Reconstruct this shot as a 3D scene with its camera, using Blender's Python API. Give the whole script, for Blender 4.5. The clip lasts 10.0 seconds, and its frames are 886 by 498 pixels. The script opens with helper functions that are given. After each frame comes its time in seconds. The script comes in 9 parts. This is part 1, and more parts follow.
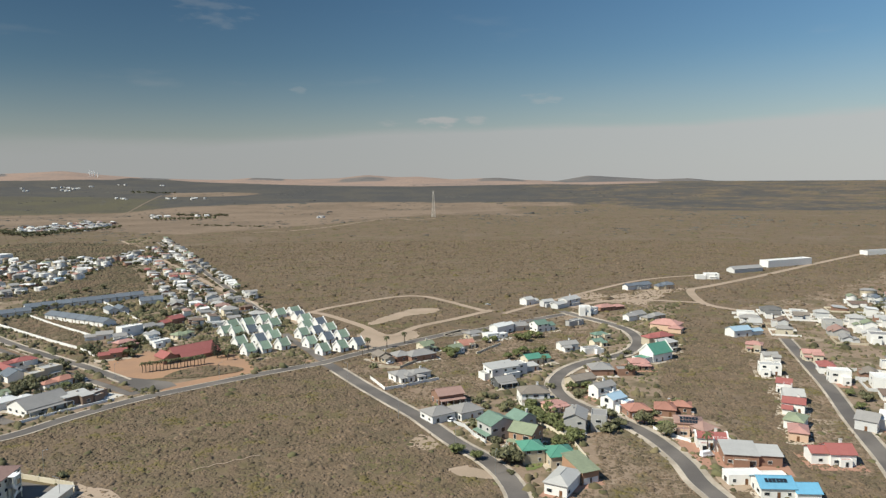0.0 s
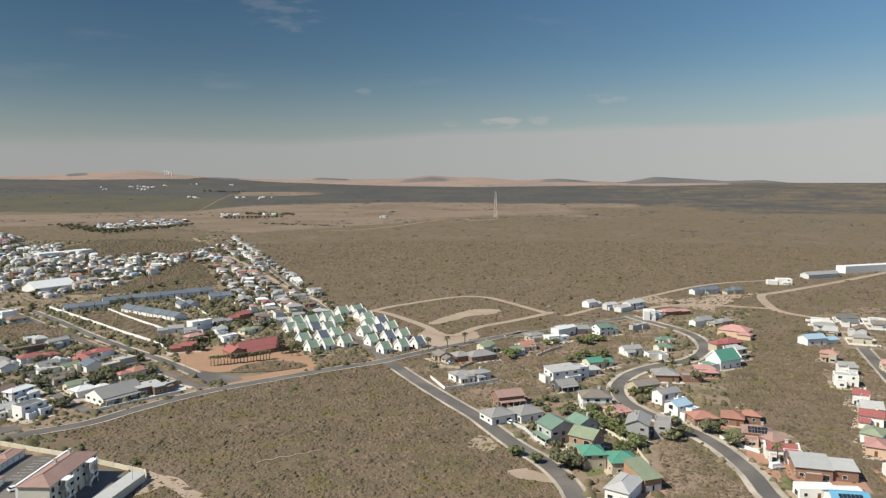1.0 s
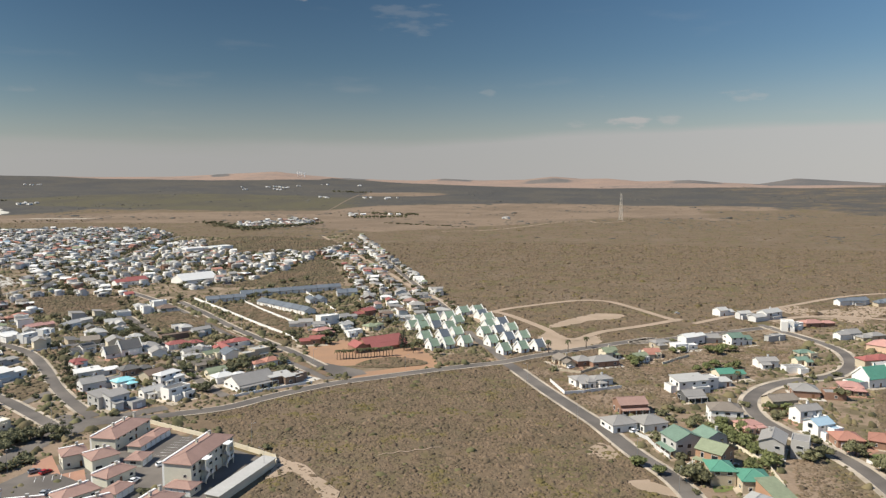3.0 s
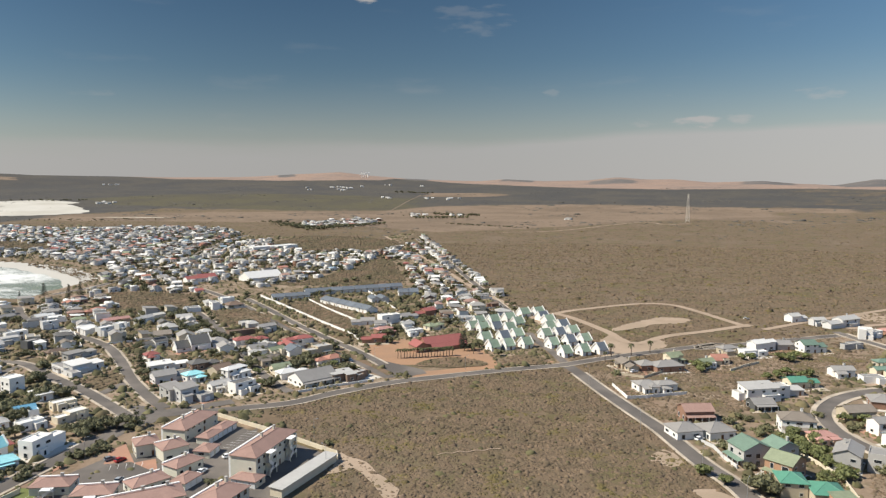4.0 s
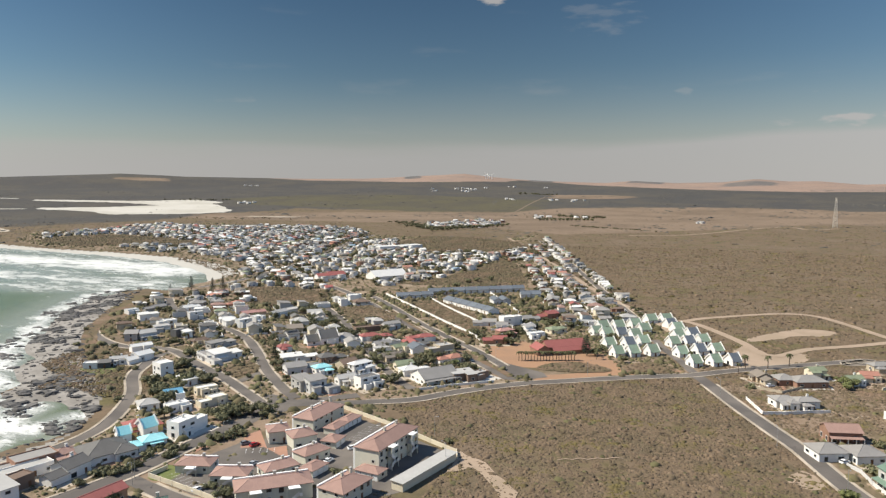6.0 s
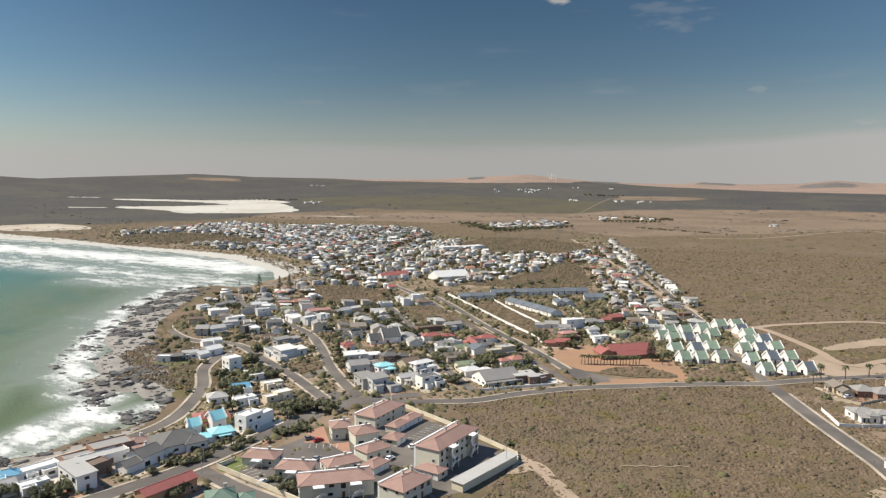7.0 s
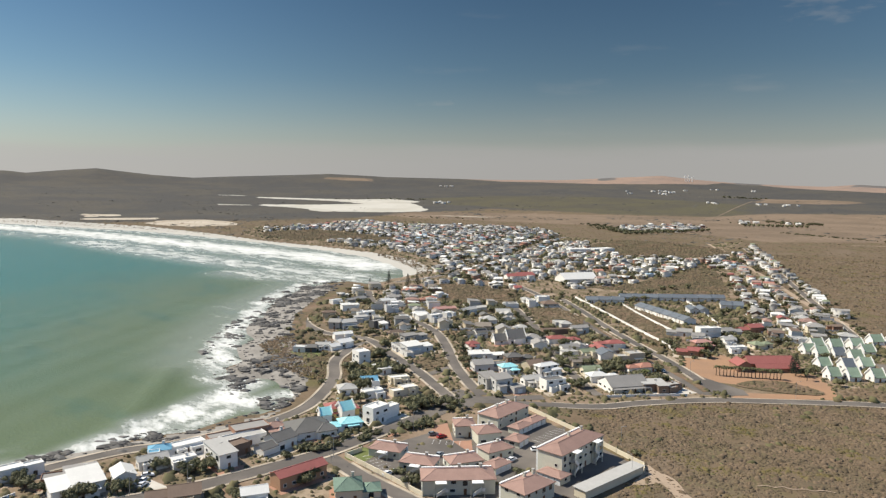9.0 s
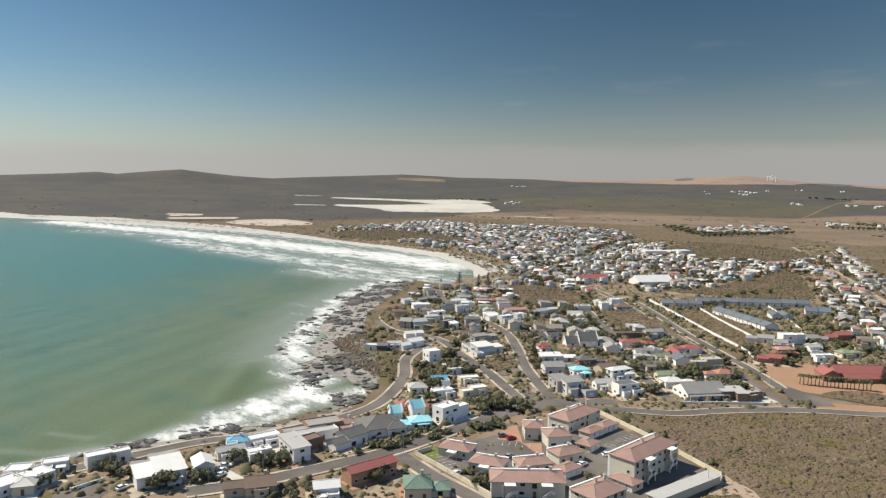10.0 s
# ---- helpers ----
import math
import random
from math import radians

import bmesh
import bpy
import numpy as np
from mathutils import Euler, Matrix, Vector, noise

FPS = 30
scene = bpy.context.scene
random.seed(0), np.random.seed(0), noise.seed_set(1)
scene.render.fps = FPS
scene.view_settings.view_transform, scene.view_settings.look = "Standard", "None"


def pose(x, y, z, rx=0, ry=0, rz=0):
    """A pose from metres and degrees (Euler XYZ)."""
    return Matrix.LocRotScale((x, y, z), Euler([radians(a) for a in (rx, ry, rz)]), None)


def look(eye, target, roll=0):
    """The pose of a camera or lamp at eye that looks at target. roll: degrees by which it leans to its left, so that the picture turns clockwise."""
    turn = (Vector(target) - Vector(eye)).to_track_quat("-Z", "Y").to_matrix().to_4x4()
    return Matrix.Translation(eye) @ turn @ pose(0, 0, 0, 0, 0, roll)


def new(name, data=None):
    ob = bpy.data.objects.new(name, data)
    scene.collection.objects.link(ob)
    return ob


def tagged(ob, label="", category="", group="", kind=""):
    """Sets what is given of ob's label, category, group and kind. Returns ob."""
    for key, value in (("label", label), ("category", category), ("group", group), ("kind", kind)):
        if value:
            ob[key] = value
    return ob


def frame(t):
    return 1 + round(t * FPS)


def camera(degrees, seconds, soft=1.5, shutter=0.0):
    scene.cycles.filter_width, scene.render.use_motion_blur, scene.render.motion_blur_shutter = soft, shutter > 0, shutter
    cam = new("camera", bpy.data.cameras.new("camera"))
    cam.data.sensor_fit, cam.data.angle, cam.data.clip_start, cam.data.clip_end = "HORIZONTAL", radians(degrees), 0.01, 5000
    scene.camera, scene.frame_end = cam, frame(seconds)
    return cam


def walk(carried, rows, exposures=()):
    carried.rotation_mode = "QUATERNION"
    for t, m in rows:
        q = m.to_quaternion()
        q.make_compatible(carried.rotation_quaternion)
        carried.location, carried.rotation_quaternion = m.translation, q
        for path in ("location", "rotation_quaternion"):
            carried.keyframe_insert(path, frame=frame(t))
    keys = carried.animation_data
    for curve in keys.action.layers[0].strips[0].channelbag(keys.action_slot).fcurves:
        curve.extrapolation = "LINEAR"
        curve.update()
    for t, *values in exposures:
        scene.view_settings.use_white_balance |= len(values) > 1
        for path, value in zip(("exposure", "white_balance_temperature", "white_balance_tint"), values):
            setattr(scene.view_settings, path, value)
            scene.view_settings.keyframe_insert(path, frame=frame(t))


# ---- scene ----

cam = camera(63.65, 10.0, soft=1.35)
EYE = (0, 0, 100)
walk(cam, [
    (0, look(EYE, (-0.01, 995.12, 1.30), -0.526)),
    (0.5, look(EYE, (-42.73, 994.29, 2.20), -0.407)),
    (1, look(EYE, (-86.13, 991.51, 2.63), -0.281)),
    (1.5, look(EYE, (-128.40, 986.97, 3.08), -0.260)),
    (2, look(EYE, (-170.60, 980.64, 3.85), -0.225)),
    (2.5, look(EYE, (-212.01, 972.58, 4.42), -0.189)),
    (4, look(EYE, (-335.07, 937.47, 5.81), -0.085)),
    (4.5, look(EYE, (-375.05, 922.28, 6.51), -0.061)),
    (5, look(EYE, (-414.23, 905.41, 6.95), -0.042)),
    (5.5, look(EYE, (-452.80, 886.80, 7.55), -0.031)),
    (7, look(EYE, (-565.30, 819.85, 9.06), 0.169)),
    (7.5, look(EYE, (-600.94, 794.15, 9.43), 0.265)),
    (8, look(EYE, (-635.61, 766.66, 9.22), 0.381)),
    (8.5, look(EYE, (-668.75, 737.91, 9.17), 0.368)),
    (9, look(EYE, (-701.27, 707.05, 8.87), 0.501)),
    (9.5, look(EYE, (-732.77, 674.32, 8.66), 0.489)),
    (10, look(EYE, (-768.21, 633.65, 8.65), 0.478)),
], [(0, 0.42, 6300, 4), (2, 0.49, 6450, 7), (4.5, 0.55, 6560, 8), (6, 0.57, 6580, 8), (8, 0.54, 6620, 8), (10, 0.50, 6620, 7)])

SKY_STRENGTH, SUN_STRENGTH = 0.042, 4.8
CLOUD_COLOUR = (8.3, 8.1, 8.1, 1)

# ---- light ----
SUN_AZ, SUN_EL = 118.0, 48.0          # degrees left of +y, degrees above the horizon
world = bpy.data.worlds.new("sky")
scene.world = world
world.use_nodes = True
wn, wl = world.node_tree.nodes, world.node_tree.links
wn.clear()
w_out, w_bg = wn.new("ShaderNodeOutputWorld"), wn.new("ShaderNodeBackground")
w_sky = wn.new("ShaderNodeTexSky")
w_sky.sky_type, w_sky.sun_disc = "NISHITA", False
w_sky.sun_elevation, w_sky.sun_rotation = radians(SUN_EL), radians(SUN_AZ)
w_sky.altitude, w_sky.air_density, w_sky.dust_density, w_sky.ozone_density = 100, 1.1, 0.3, 3.0
w_bg.inputs["Strength"].default_value = SKY_STRENGTH
w_tc = wn.new("ShaderNodeTexCoord")
w_sep = wn.new("ShaderNodeSeparateXYZ")
wl.new(w_tc.outputs["Generated"], w_sep.inputs[0])


def w_math(op, a, b=None, c=None):
    n = wn.new("ShaderNodeMath")
    n.operation = op
    for k, v in enumerate((a, b, c)):
        if v is None:
            continue
        if isinstance(v, (int, float)):
            n.inputs[k].default_value = v
        else:
            wl.new(v, n.inputs[k])
    return n.outputs[0]


def w_noise(scale, detail, stretch):
    m, n = wn.new("ShaderNodeMapping"), wn.new("ShaderNodeTexNoise")
    m.inputs["Scale"].default_value = (1, 1, stretch)
    wl.new(w_tc.outputs["Generated"], m.inputs[0])
    wl.new(m.outputs[0], n.inputs["Vector"])
    n.inputs["Scale"].default_value, n.inputs["Detail"].default_value = scale, detail
    return n.outputs[0]


def w_step(v, lo, hi):
    n = wn.new("ShaderNodeMapRange")
    n.interpolation_type = "SMOOTHSTEP"
    wl.new(v, n.inputs[0])
    n.inputs[1].default_value, n.inputs[2].default_value = lo, hi
    return n.outputs[0]


# a low bank of thin cloud along the horizon, wisps above it
w_up = w_sep.outputs[2]
w_edge = w_math("ADD", w_up, w_math("MULTIPLY", w_math("SUBTRACT", w_noise(2.6, 6, 5), 0.5), 0.034))
w_edge = w_math("ADD", w_edge, w_math("MULTIPLY", w_sep.outputs[0], -0.018))
w_right = w_step(w_sep.outputs[0], -0.75, 0.35)
w_bank = w_math("SUBTRACT", 1.0, w_step(w_edge, 0.054, 0.070))
w_soft = w_math("SUBTRACT", 1.0, w_step(w_edge, 0.0, 0.17))
w_wisp = w_math("MULTIPLY", w_step(w_noise(7.0, 6, 5), 0.60, 0.80), w_math("SUBTRACT", 1.0, w_step(w_up, 0.12, 0.35)))
# a few small clouds: degrees left of +y, rise, half-width, half-height, weight
w_puffs = 0.0
w_tear = w_noise(30.0, 7, 3.5)
for az, rise, wide, tall, weight in ((0.1, 0.077, 0.036, 0.009, 0.62), (-2.8, 0.080, 0.024, 0.007, 0.36), (4.1, 0.077, 0.020, 0.006, 0.30), (-8.1, 0.109, 0.030, 0.010, 0.26), (11.1, 0.119, 0.013, 0.008, 0.20), (2.3, 0.111, 0.008, 0.004, 0.2), (26.0, 0.248, 0.028, 0.012, 1.0), (22.1, 0.251, 0.012, 0.008, 0.7), (17.6, 0.215, 0.060, 0.022, 0.16), (46.0, 0.110, 0.030, 0.006, 0.14)):
    az = radians(az)
    w_u = w_math("DIVIDE", w_math("ADD", w_math("MULTIPLY", w_sep.outputs[0], math.cos(az)), w_math("MULTIPLY", w_sep.outputs[1], math.sin(az))), wide)
    w_v = w_math("DIVIDE", w_math("SUBTRACT", w_up, rise), tall)
    w_ball = w_math("SUBTRACT", 1.0, w_math("ADD", w_math("MULTIPLY", w_u, w_u), w_math("MULTIPLY", w_v, w_v)))
    w_ball = w_math("ADD", w_ball, w_math("MULTIPLY", w_math("SUBTRACT", w_tear, 0.52), 5.0))
    w_puffs = w_math("MAXIMUM", w_puffs, w_math("MULTIPLY", w_step(w_ball, 0.1, 1.3), weight))
w_amount = w_math("MINIMUM", w_math("ADD", w_math("ADD", w_math("MULTIPLY", w_math("MULTIPLY", w_bank, w_math("ADD", 0.55, w_math("MULTIPLY", w_noise(5.0, 6, 9), 0.9))), w_math("ADD", 0.24, w_math("MULTIPLY", w_right, 0.34))), w_math("MULTIPLY", w_soft, 0.50)), w_math("ADD", w_math("MAXIMUM", w_math("MULTIPLY", w_wisp, 0.12), w_puffs), w_math("MULTIPLY", w_math("SUBTRACT", 1.0, w_step(w_up, 0.0, 0.10)), 0.30))), 0.92)
w_mix = wn.new("ShaderNodeMix")
w_mix.data_type = "RGBA"
wl.new(w_amount, w_mix.inputs["Factor"])
# clear sky is darkest at a right angle from the sun
SKY_AXIS = radians(123)
w_side = w_math("ADD", w_math("MULTIPLY", w_sep.outputs[0], -math.sin(SKY_AXIS)), w_math("MULTIPLY", w_sep.outputs[1], math.cos(SKY_AXIS)))
w_flat = w_math("SUBTRACT", 1.0001, w_math("MULTIPLY", w_up, w_up))
w_along = w_math("DIVIDE", w_math("MULTIPLY", w_side, w_side), w_flat)
w_deep = w_math("ADD", 0.62, w_math("MULTIPLY", w_along, 1.2))
w_high = w_step(w_up, 0.30, 0.85)      # sky above the view raised with height, added to fill the shadows
w_deep = w_math("ADD", w_math("MULTIPLY", w_deep, w_math("SUBTRACT", 1.0, w_high)), w_math("MULTIPLY", w_high, 2.1))
w_scale = wn.new("ShaderNodeVectorMath")
w_scale.operation = "SCALE"
wl.new(w_sky.outputs[0], w_scale.inputs[0])
wl.new(w_deep, w_scale.inputs["Scale"])
w_hue = wn.new("ShaderNodeHueSaturation")
w_hue.inputs["Saturation"].default_value = 1.18
wl.new(w_scale.outputs[0], w_hue.inputs["Color"])
wl.new(w_hue.outputs[0], w_mix.inputs["A"])
w_cloud = wn.new("ShaderNodeVectorMath")
w_cloud.operation = "SCALE"
w_cloud.inputs[0].default_value = CLOUD_COLOUR[:3]
wl.new(w_math("ADD", 0.80, w_math("MULTIPLY", w_along, 0.35)), w_cloud.inputs["Scale"])
wl.new(w_cloud.outputs[0], w_mix.inputs["B"])
wl.new(w_mix.outputs["Result"], w_bg.inputs["Color"])
wl.new(w_bg.outputs[0], w_out.inputs[0])

sun = new("sun", bpy.data.lights.new("sun", "SUN"))
sun.data.energy, sun.data.angle, sun.data.color = SUN_STRENGTH, radians(0.53), (1.0, 0.935, 0.83)
TO_SUN = Vector((-math.sin(radians(SUN_AZ)) * math.cos(radians(SUN_EL)), math.cos(radians(SUN_AZ)) * math.cos(radians(SUN_EL)), math.sin(radians(SUN_EL))))
sun.matrix_world = look(TO_SUN * 500, (0, 0, 0))


# ---- materials ----
def material(name, colour, rough=0.8, vary=0.15, fine=2.0, coarse=0.15, bump=0.2, per_object=0.0, per_island=0.0, second=None, ribs=0.0, metal=0.0, spec=0.3, space="world"):
    """A surface with grain and stains at two scales; ribs: spacing of roof sheeting or tiles, in metres along the thing's own x."""
    m = bpy.data.materials.new(name)
    m.use_nodes = True
    n, l = m.node_tree.nodes, m.node_tree.links
    b = n["Principled BSDF"]
    b.inputs["Roughness"].default_value, b.inputs["Metallic"].default_value = rough, metal
    b.inputs["Specular IOR Level"].default_value = spec
    tc = n.new("ShaderNodeTexCoord").outputs["Object"] if space == "object" else n.new("ShaderNodeNewGeometry").outputs["Position"]

    def tex(scale, detail):
        t = n.new("ShaderNodeTexNoise")
        l.new(tc, t.inputs["Vector"])
        t.inputs["Scale"].default_value, t.inputs["Detail"].default_value = scale, detail
        return t.outputs[0]

    def calc(op, a, v):
        t = n.new("ShaderNodeMath")
        t.operation = op
        l.new(a, t.inputs[0])
        if isinstance(v, float):
            t.inputs[1].default_value = v
        else:
            l.new(v, t.inputs[1])
        return t.outputs[0]

    def mixed(kind, fac, a, v):
        t = n.new("ShaderNodeMix")
        t.data_type, t.blend_type = "RGBA", kind
        if isinstance(fac, float):
            t.inputs["Factor"].default_value = fac
        else:
            l.new(fac, t.inputs["Factor"])
        for k, u in (("A", a), ("B", v)):
            if isinstance(u, tuple):
                t.inputs[k].default_value = (*u, 1)
            else:
                l.new(u, t.inputs[k])
        return t.outputs["Result"]

    f, c = tex(fine, 5), tex(coarse, 4)
    base = colour
    if second:
        r = n.new("ShaderNodeMapRange")
        l.new(c, r.inputs[0])
        r.inputs[1].default_value, r.inputs[2].default_value = 0.42, 0.62
        base = mixed("MIX", r.outputs[0], colour, second)
    value = calc("ADD", calc("MULTIPLY", f, vary * 2), calc("MULTIPLY", c, vary * 2))
    value = calc("ADD", value, 1.0 - vary * 2)
    if per_object:
        oi = n.new("ShaderNodeObjectInfo")
        value = calc("ADD", value, calc("MULTIPLY", calc("SUBTRACT", oi.outputs["Random"], 0.5), per_object * 2))
    if per_island:
        gi = n.new("ShaderNodeNewGeometry")
        value = calc("ADD", value, calc("MULTIPLY", calc("SUBTRACT", gi.outputs["Random Per Island"], 0.5), per_island * 2))
    h = n.new("ShaderNodeHueSaturation")
    l.new(value, h.inputs["Value"])
    if isinstance(base, tuple):
        h.inputs["Color"].default_value = (*base, 1)
    else:
        l.new(base, h.inputs["Color"])
    l.new(h.outputs[0], b.inputs["Base Color"])
    if bump or ribs:
        bp = n.new("ShaderNodeBump")
        bp.inputs["Strength"].default_value = bump or 0.3
        bp.inputs["Distance"].default_value = 0.05
        height = f
        if ribs:
            w = n.new("ShaderNodeTexWave")
            w.bands_direction = "X"
            w.inputs["Scale"].default_value = 0.314 / ribs
            oc = n.new("ShaderNodeTexCoord")
            l.new(oc.outputs["Object"], w.inputs["Vector"])
            height = calc("ADD", calc("MULTIPLY", f, 0.4), w.outputs["Fac"])
        l.new(height, bp.inputs["Height"])
        l.new(bp.outputs[0], b.inputs["Normal"])
    return m


WALL = {
    "white": material("white_plaster", (0.75, 0.725, 0.68), 0.85, 0.08, 1.5, 0.2, 0.15, 0.06),
    "cream": material("cream_plaster", (0.62, 0.55, 0.42), 0.85, 0.10, 1.5, 0.2, 0.15, 0.06),
    "grey": material("grey_plaster", (0.41, 0.395, 0.37), 0.85, 0.10, 1.5, 0.2, 0.15, 0.08),
    "pale": material("pale_grey_plaster", (0.56, 0.55, 0.53), 0.85, 0.10, 1.5, 0.2, 0.15, 0.08),
    "beige": material("beige_plaster", (0.46, 0.39, 0.29), 0.85, 0.10, 1.5, 0.2, 0.15, 0.08),
    "stone": material("sage_grey_plaster", (0.55, 0.53, 0.44), 0.85, 0.09, 1.5, 0.2, 0.15, 0.05),
    "brick": material("face_brick", (0.28, 0.165, 0.115), 0.85, 0.18, 4.0, 0.3, 0.3, 0.10),
    "orange": material("orange_face_brick", (0.36, 0.215, 0.135), 0.85, 0.15, 4.0, 0.3, 0.3, 0.10),
    "brown": material("brown_brick", (0.20, 0.14, 0.105), 0.85, 0.15, 4.0, 0.3, 0.3, 0.10),
    "peach": material("peach_plaster", (0.60, 0.42, 0.30), 0.85, 0.10, 1.5, 0.2, 0.15, 0.06),
    "yellow": material("yellow_plaster", (0.62, 0.48, 0.20), 0.85, 0.10, 1.5, 0.2, 0.15, 0.06),
    "dark": material("dark_plaster", (0.10, 0.10, 0.10), 0.8, 0.12, 1.5, 0.2, 0.15, 0.06),
    "red": material("red_plaster", (0.40, 0.06, 0.05), 0.8, 0.12, 1.5, 0.2, 0.15, 0.06),
}
ROOF = {
    "grey": material("grey_roof_sheeting", (0.275, 0.258, 0.238), 0.55, 0.14, 1.2, 0.25, 0.5, 0.10, ribs=0.5, space="object"),
    "pale": material("pale_grey_roof_sheeting", (0.41, 0.393, 0.365), 0.5, 0.12, 1.2, 0.25, 0.5, 0.08, ribs=0.5, space="object"),
    "white": material("white_roof_sheeting", (0.67, 0.65, 0.61), 0.5, 0.08, 1.2, 0.25, 0.4, 0.05, ribs=0.5, space="object"),
    "dark": material("charcoal_roof_tiles", (0.135, 0.128, 0.118), 0.6, 0.18, 2.0, 0.25, 0.5, 0.10, ribs=0.4, space="object"),
    "slate": material("blue_grey_roof_tiles", (0.135, 0.152, 0.172), 0.6, 0.15, 2.0, 0.25, 0.5, 0.08, ribs=0.4, space="object"),
    "green": material("green_roof_sheeting", (0.15, 0.215, 0.165), 0.55, 0.18, 1.2, 0.3, 0.5, 0.12, ribs=0.5, space="object"),
    "bright": material("bright_green_roof_sheeting", (0.09, 0.235, 0.165), 0.5, 0.15, 1.2, 0.3, 0.5, 0.08, ribs=0.5, space="object"),
    "olive": material("faded_green_roof_sheeting", (0.23, 0.255, 0.165), 0.6, 0.20, 1.2, 0.3, 0.5, 0.12, ribs=0.5, space="object"),
    "chalet": material("chalet_green_roof_sheeting", (0.25, 0.315, 0.225), 0.6, 0.20, 1.2, 0.3, 0.5, 0.15, ribs=0.5, space="object"),
    "red": material("red_roof_sheeting", (0.30, 0.105, 0.09), 0.55, 0.15, 1.2, 0.3, 0.5, 0.08, ribs=0.5, space="object"),
    "pink": material("faded_pink_roof_tiles", (0.42, 0.23, 0.195), 0.75, 0.18, 2.0, 0.3, 0.5, 0.10, ribs=0.4, space="object"),
    "orange": material("orange_roof_tiles", (0.34, 0.165, 0.12), 0.75, 0.18, 2.0, 0.3, 0.5, 0.10, ribs=0.4, space="object"),
    "terracotta": material("terracotta_roof_tiles", (0.30, 0.190, 0.155), 0.8, 0.20, 2.0, 0.3, 0.6, 0.06, ribs=0.4, space="object"),
    "brown": material("brown_roof_tiles", (0.17, 0.12, 0.09), 0.8, 0.18, 2.0, 0.3, 0.5, 0.10, ribs=0.4, space="object"),
    "blue": material("blue_roof_sheeting", (0.14, 0.33, 0.46), 0.5, 0.12, 1.2, 0.3, 0.4, 0.06, ribs=0.5, space="object"),
    "turquoise": material("turquoise_roof_sheeting", (0.34, 0.68, 0.70), 0.5, 0.12, 1.2, 0.3, 0.4, 0.06, ribs=0.5, space="object"),
    "steelblue": material("blue_grey_roof_sheeting", (0.30, 0.40, 0.47), 0.5, 0.12, 1.2, 0.3, 0.4, 0.06, ribs=0.5, space="object"),
    "thatch": material("grey_brown_thatch", (0.20, 0.17, 0.14), 0.95, 0.2, 3.0, 0.4, 0.6, 0.08, space="object"),
}
WORDS = {"grey": "grey sheet-metal", "pale": "pale grey sheet-metal", "white": "white sheet-metal", "dark": "charcoal tiled", "slate": "blue-grey tiled",
         "green": "green sheet-metal", "bright": "bright green sheet-metal", "olive": "faded olive sheet-metal", "chalet": "weathered green sheet-metal",
         "red": "red sheet-metal", "pink": "faded pink tiled", "orange": "orange tiled", "terracotta": "terracotta tiled", "brown": "brown tiled",
         "blue": "bright blue sheet-metal", "turquoise": "turquoise sheet-metal", "steelblue": "blue-grey sheet-metal", "thatch": "thatched"}
WALL_WORDS = {"white": "white plastered", "cream": "cream plastered", "grey": "grey plastered", "pale": "pale grey plastered", "beige": "beige plastered",
              "stone": "sage-grey plastered", "brick": "red face-brick", "orange": "orange face-brick", "brown": "brown brick", "peach": "peach plastered",
              "yellow": "yellow plastered", "dark": "dark plastered", "red": "red plastered"}
FRAME = material("window_frame_paint", (0.62, 0.62, 0.60), 0.5, 0.05, 3, 0.3, 0.0)
GLASS = material("dark_window_glass", (0.02, 0.025, 0.03), 0.08, 0.05, 3, 0.3, 0.0, spec=0.6)
DOOR_WOOD = material("varnished_door_wood", (0.16, 0.08, 0.04), 0.5, 0.15, 6, 0.5, 0.2, 0.1)
GARAGE_WHITE = material("white_garage_door", (0.70, 0.70, 0.68), 0.5, 0.06, 3, 0.4, 0.15)
TRIM = material("white_trim_paint", (0.78, 0.77, 0.74), 0.6, 0.06, 3, 0.3, 0.1)
ASPHALT = material("asphalt", (0.110, 0.096, 0.085), 0.9, 0.18, 3.0, 0.05, 0.25, second=(0.150, 0.130, 0.112))
PAVE = material("dusty_concrete_paving", (0.33, 0.275, 0.21), 0.9, 0.2, 1.0, 0.08, 0.2, second=(0.46, 0.385, 0.30))
BEACH = material("beach_sand", (0.43, 0.405, 0.36), 0.95, 0.08, 0.5, 0.01, 0.2)
DUNE = material("dune_sand", (0.46, 0.40, 0.32), 0.95, 0.10, 0.05, 0.01, 0.2, second=(0.36, 0.30, 0.23))
KERB = material("kerb_concrete", (0.34, 0.30, 0.25), 0.9, 0.15, 2.0, 0.2, 0.2)
SAND_TRACK = material("sandy_track", (0.36, 0.27, 0.195), 0.95, 0.16, 1.2, 0.06, 0.3, second=(0.29, 0.22, 0.155))


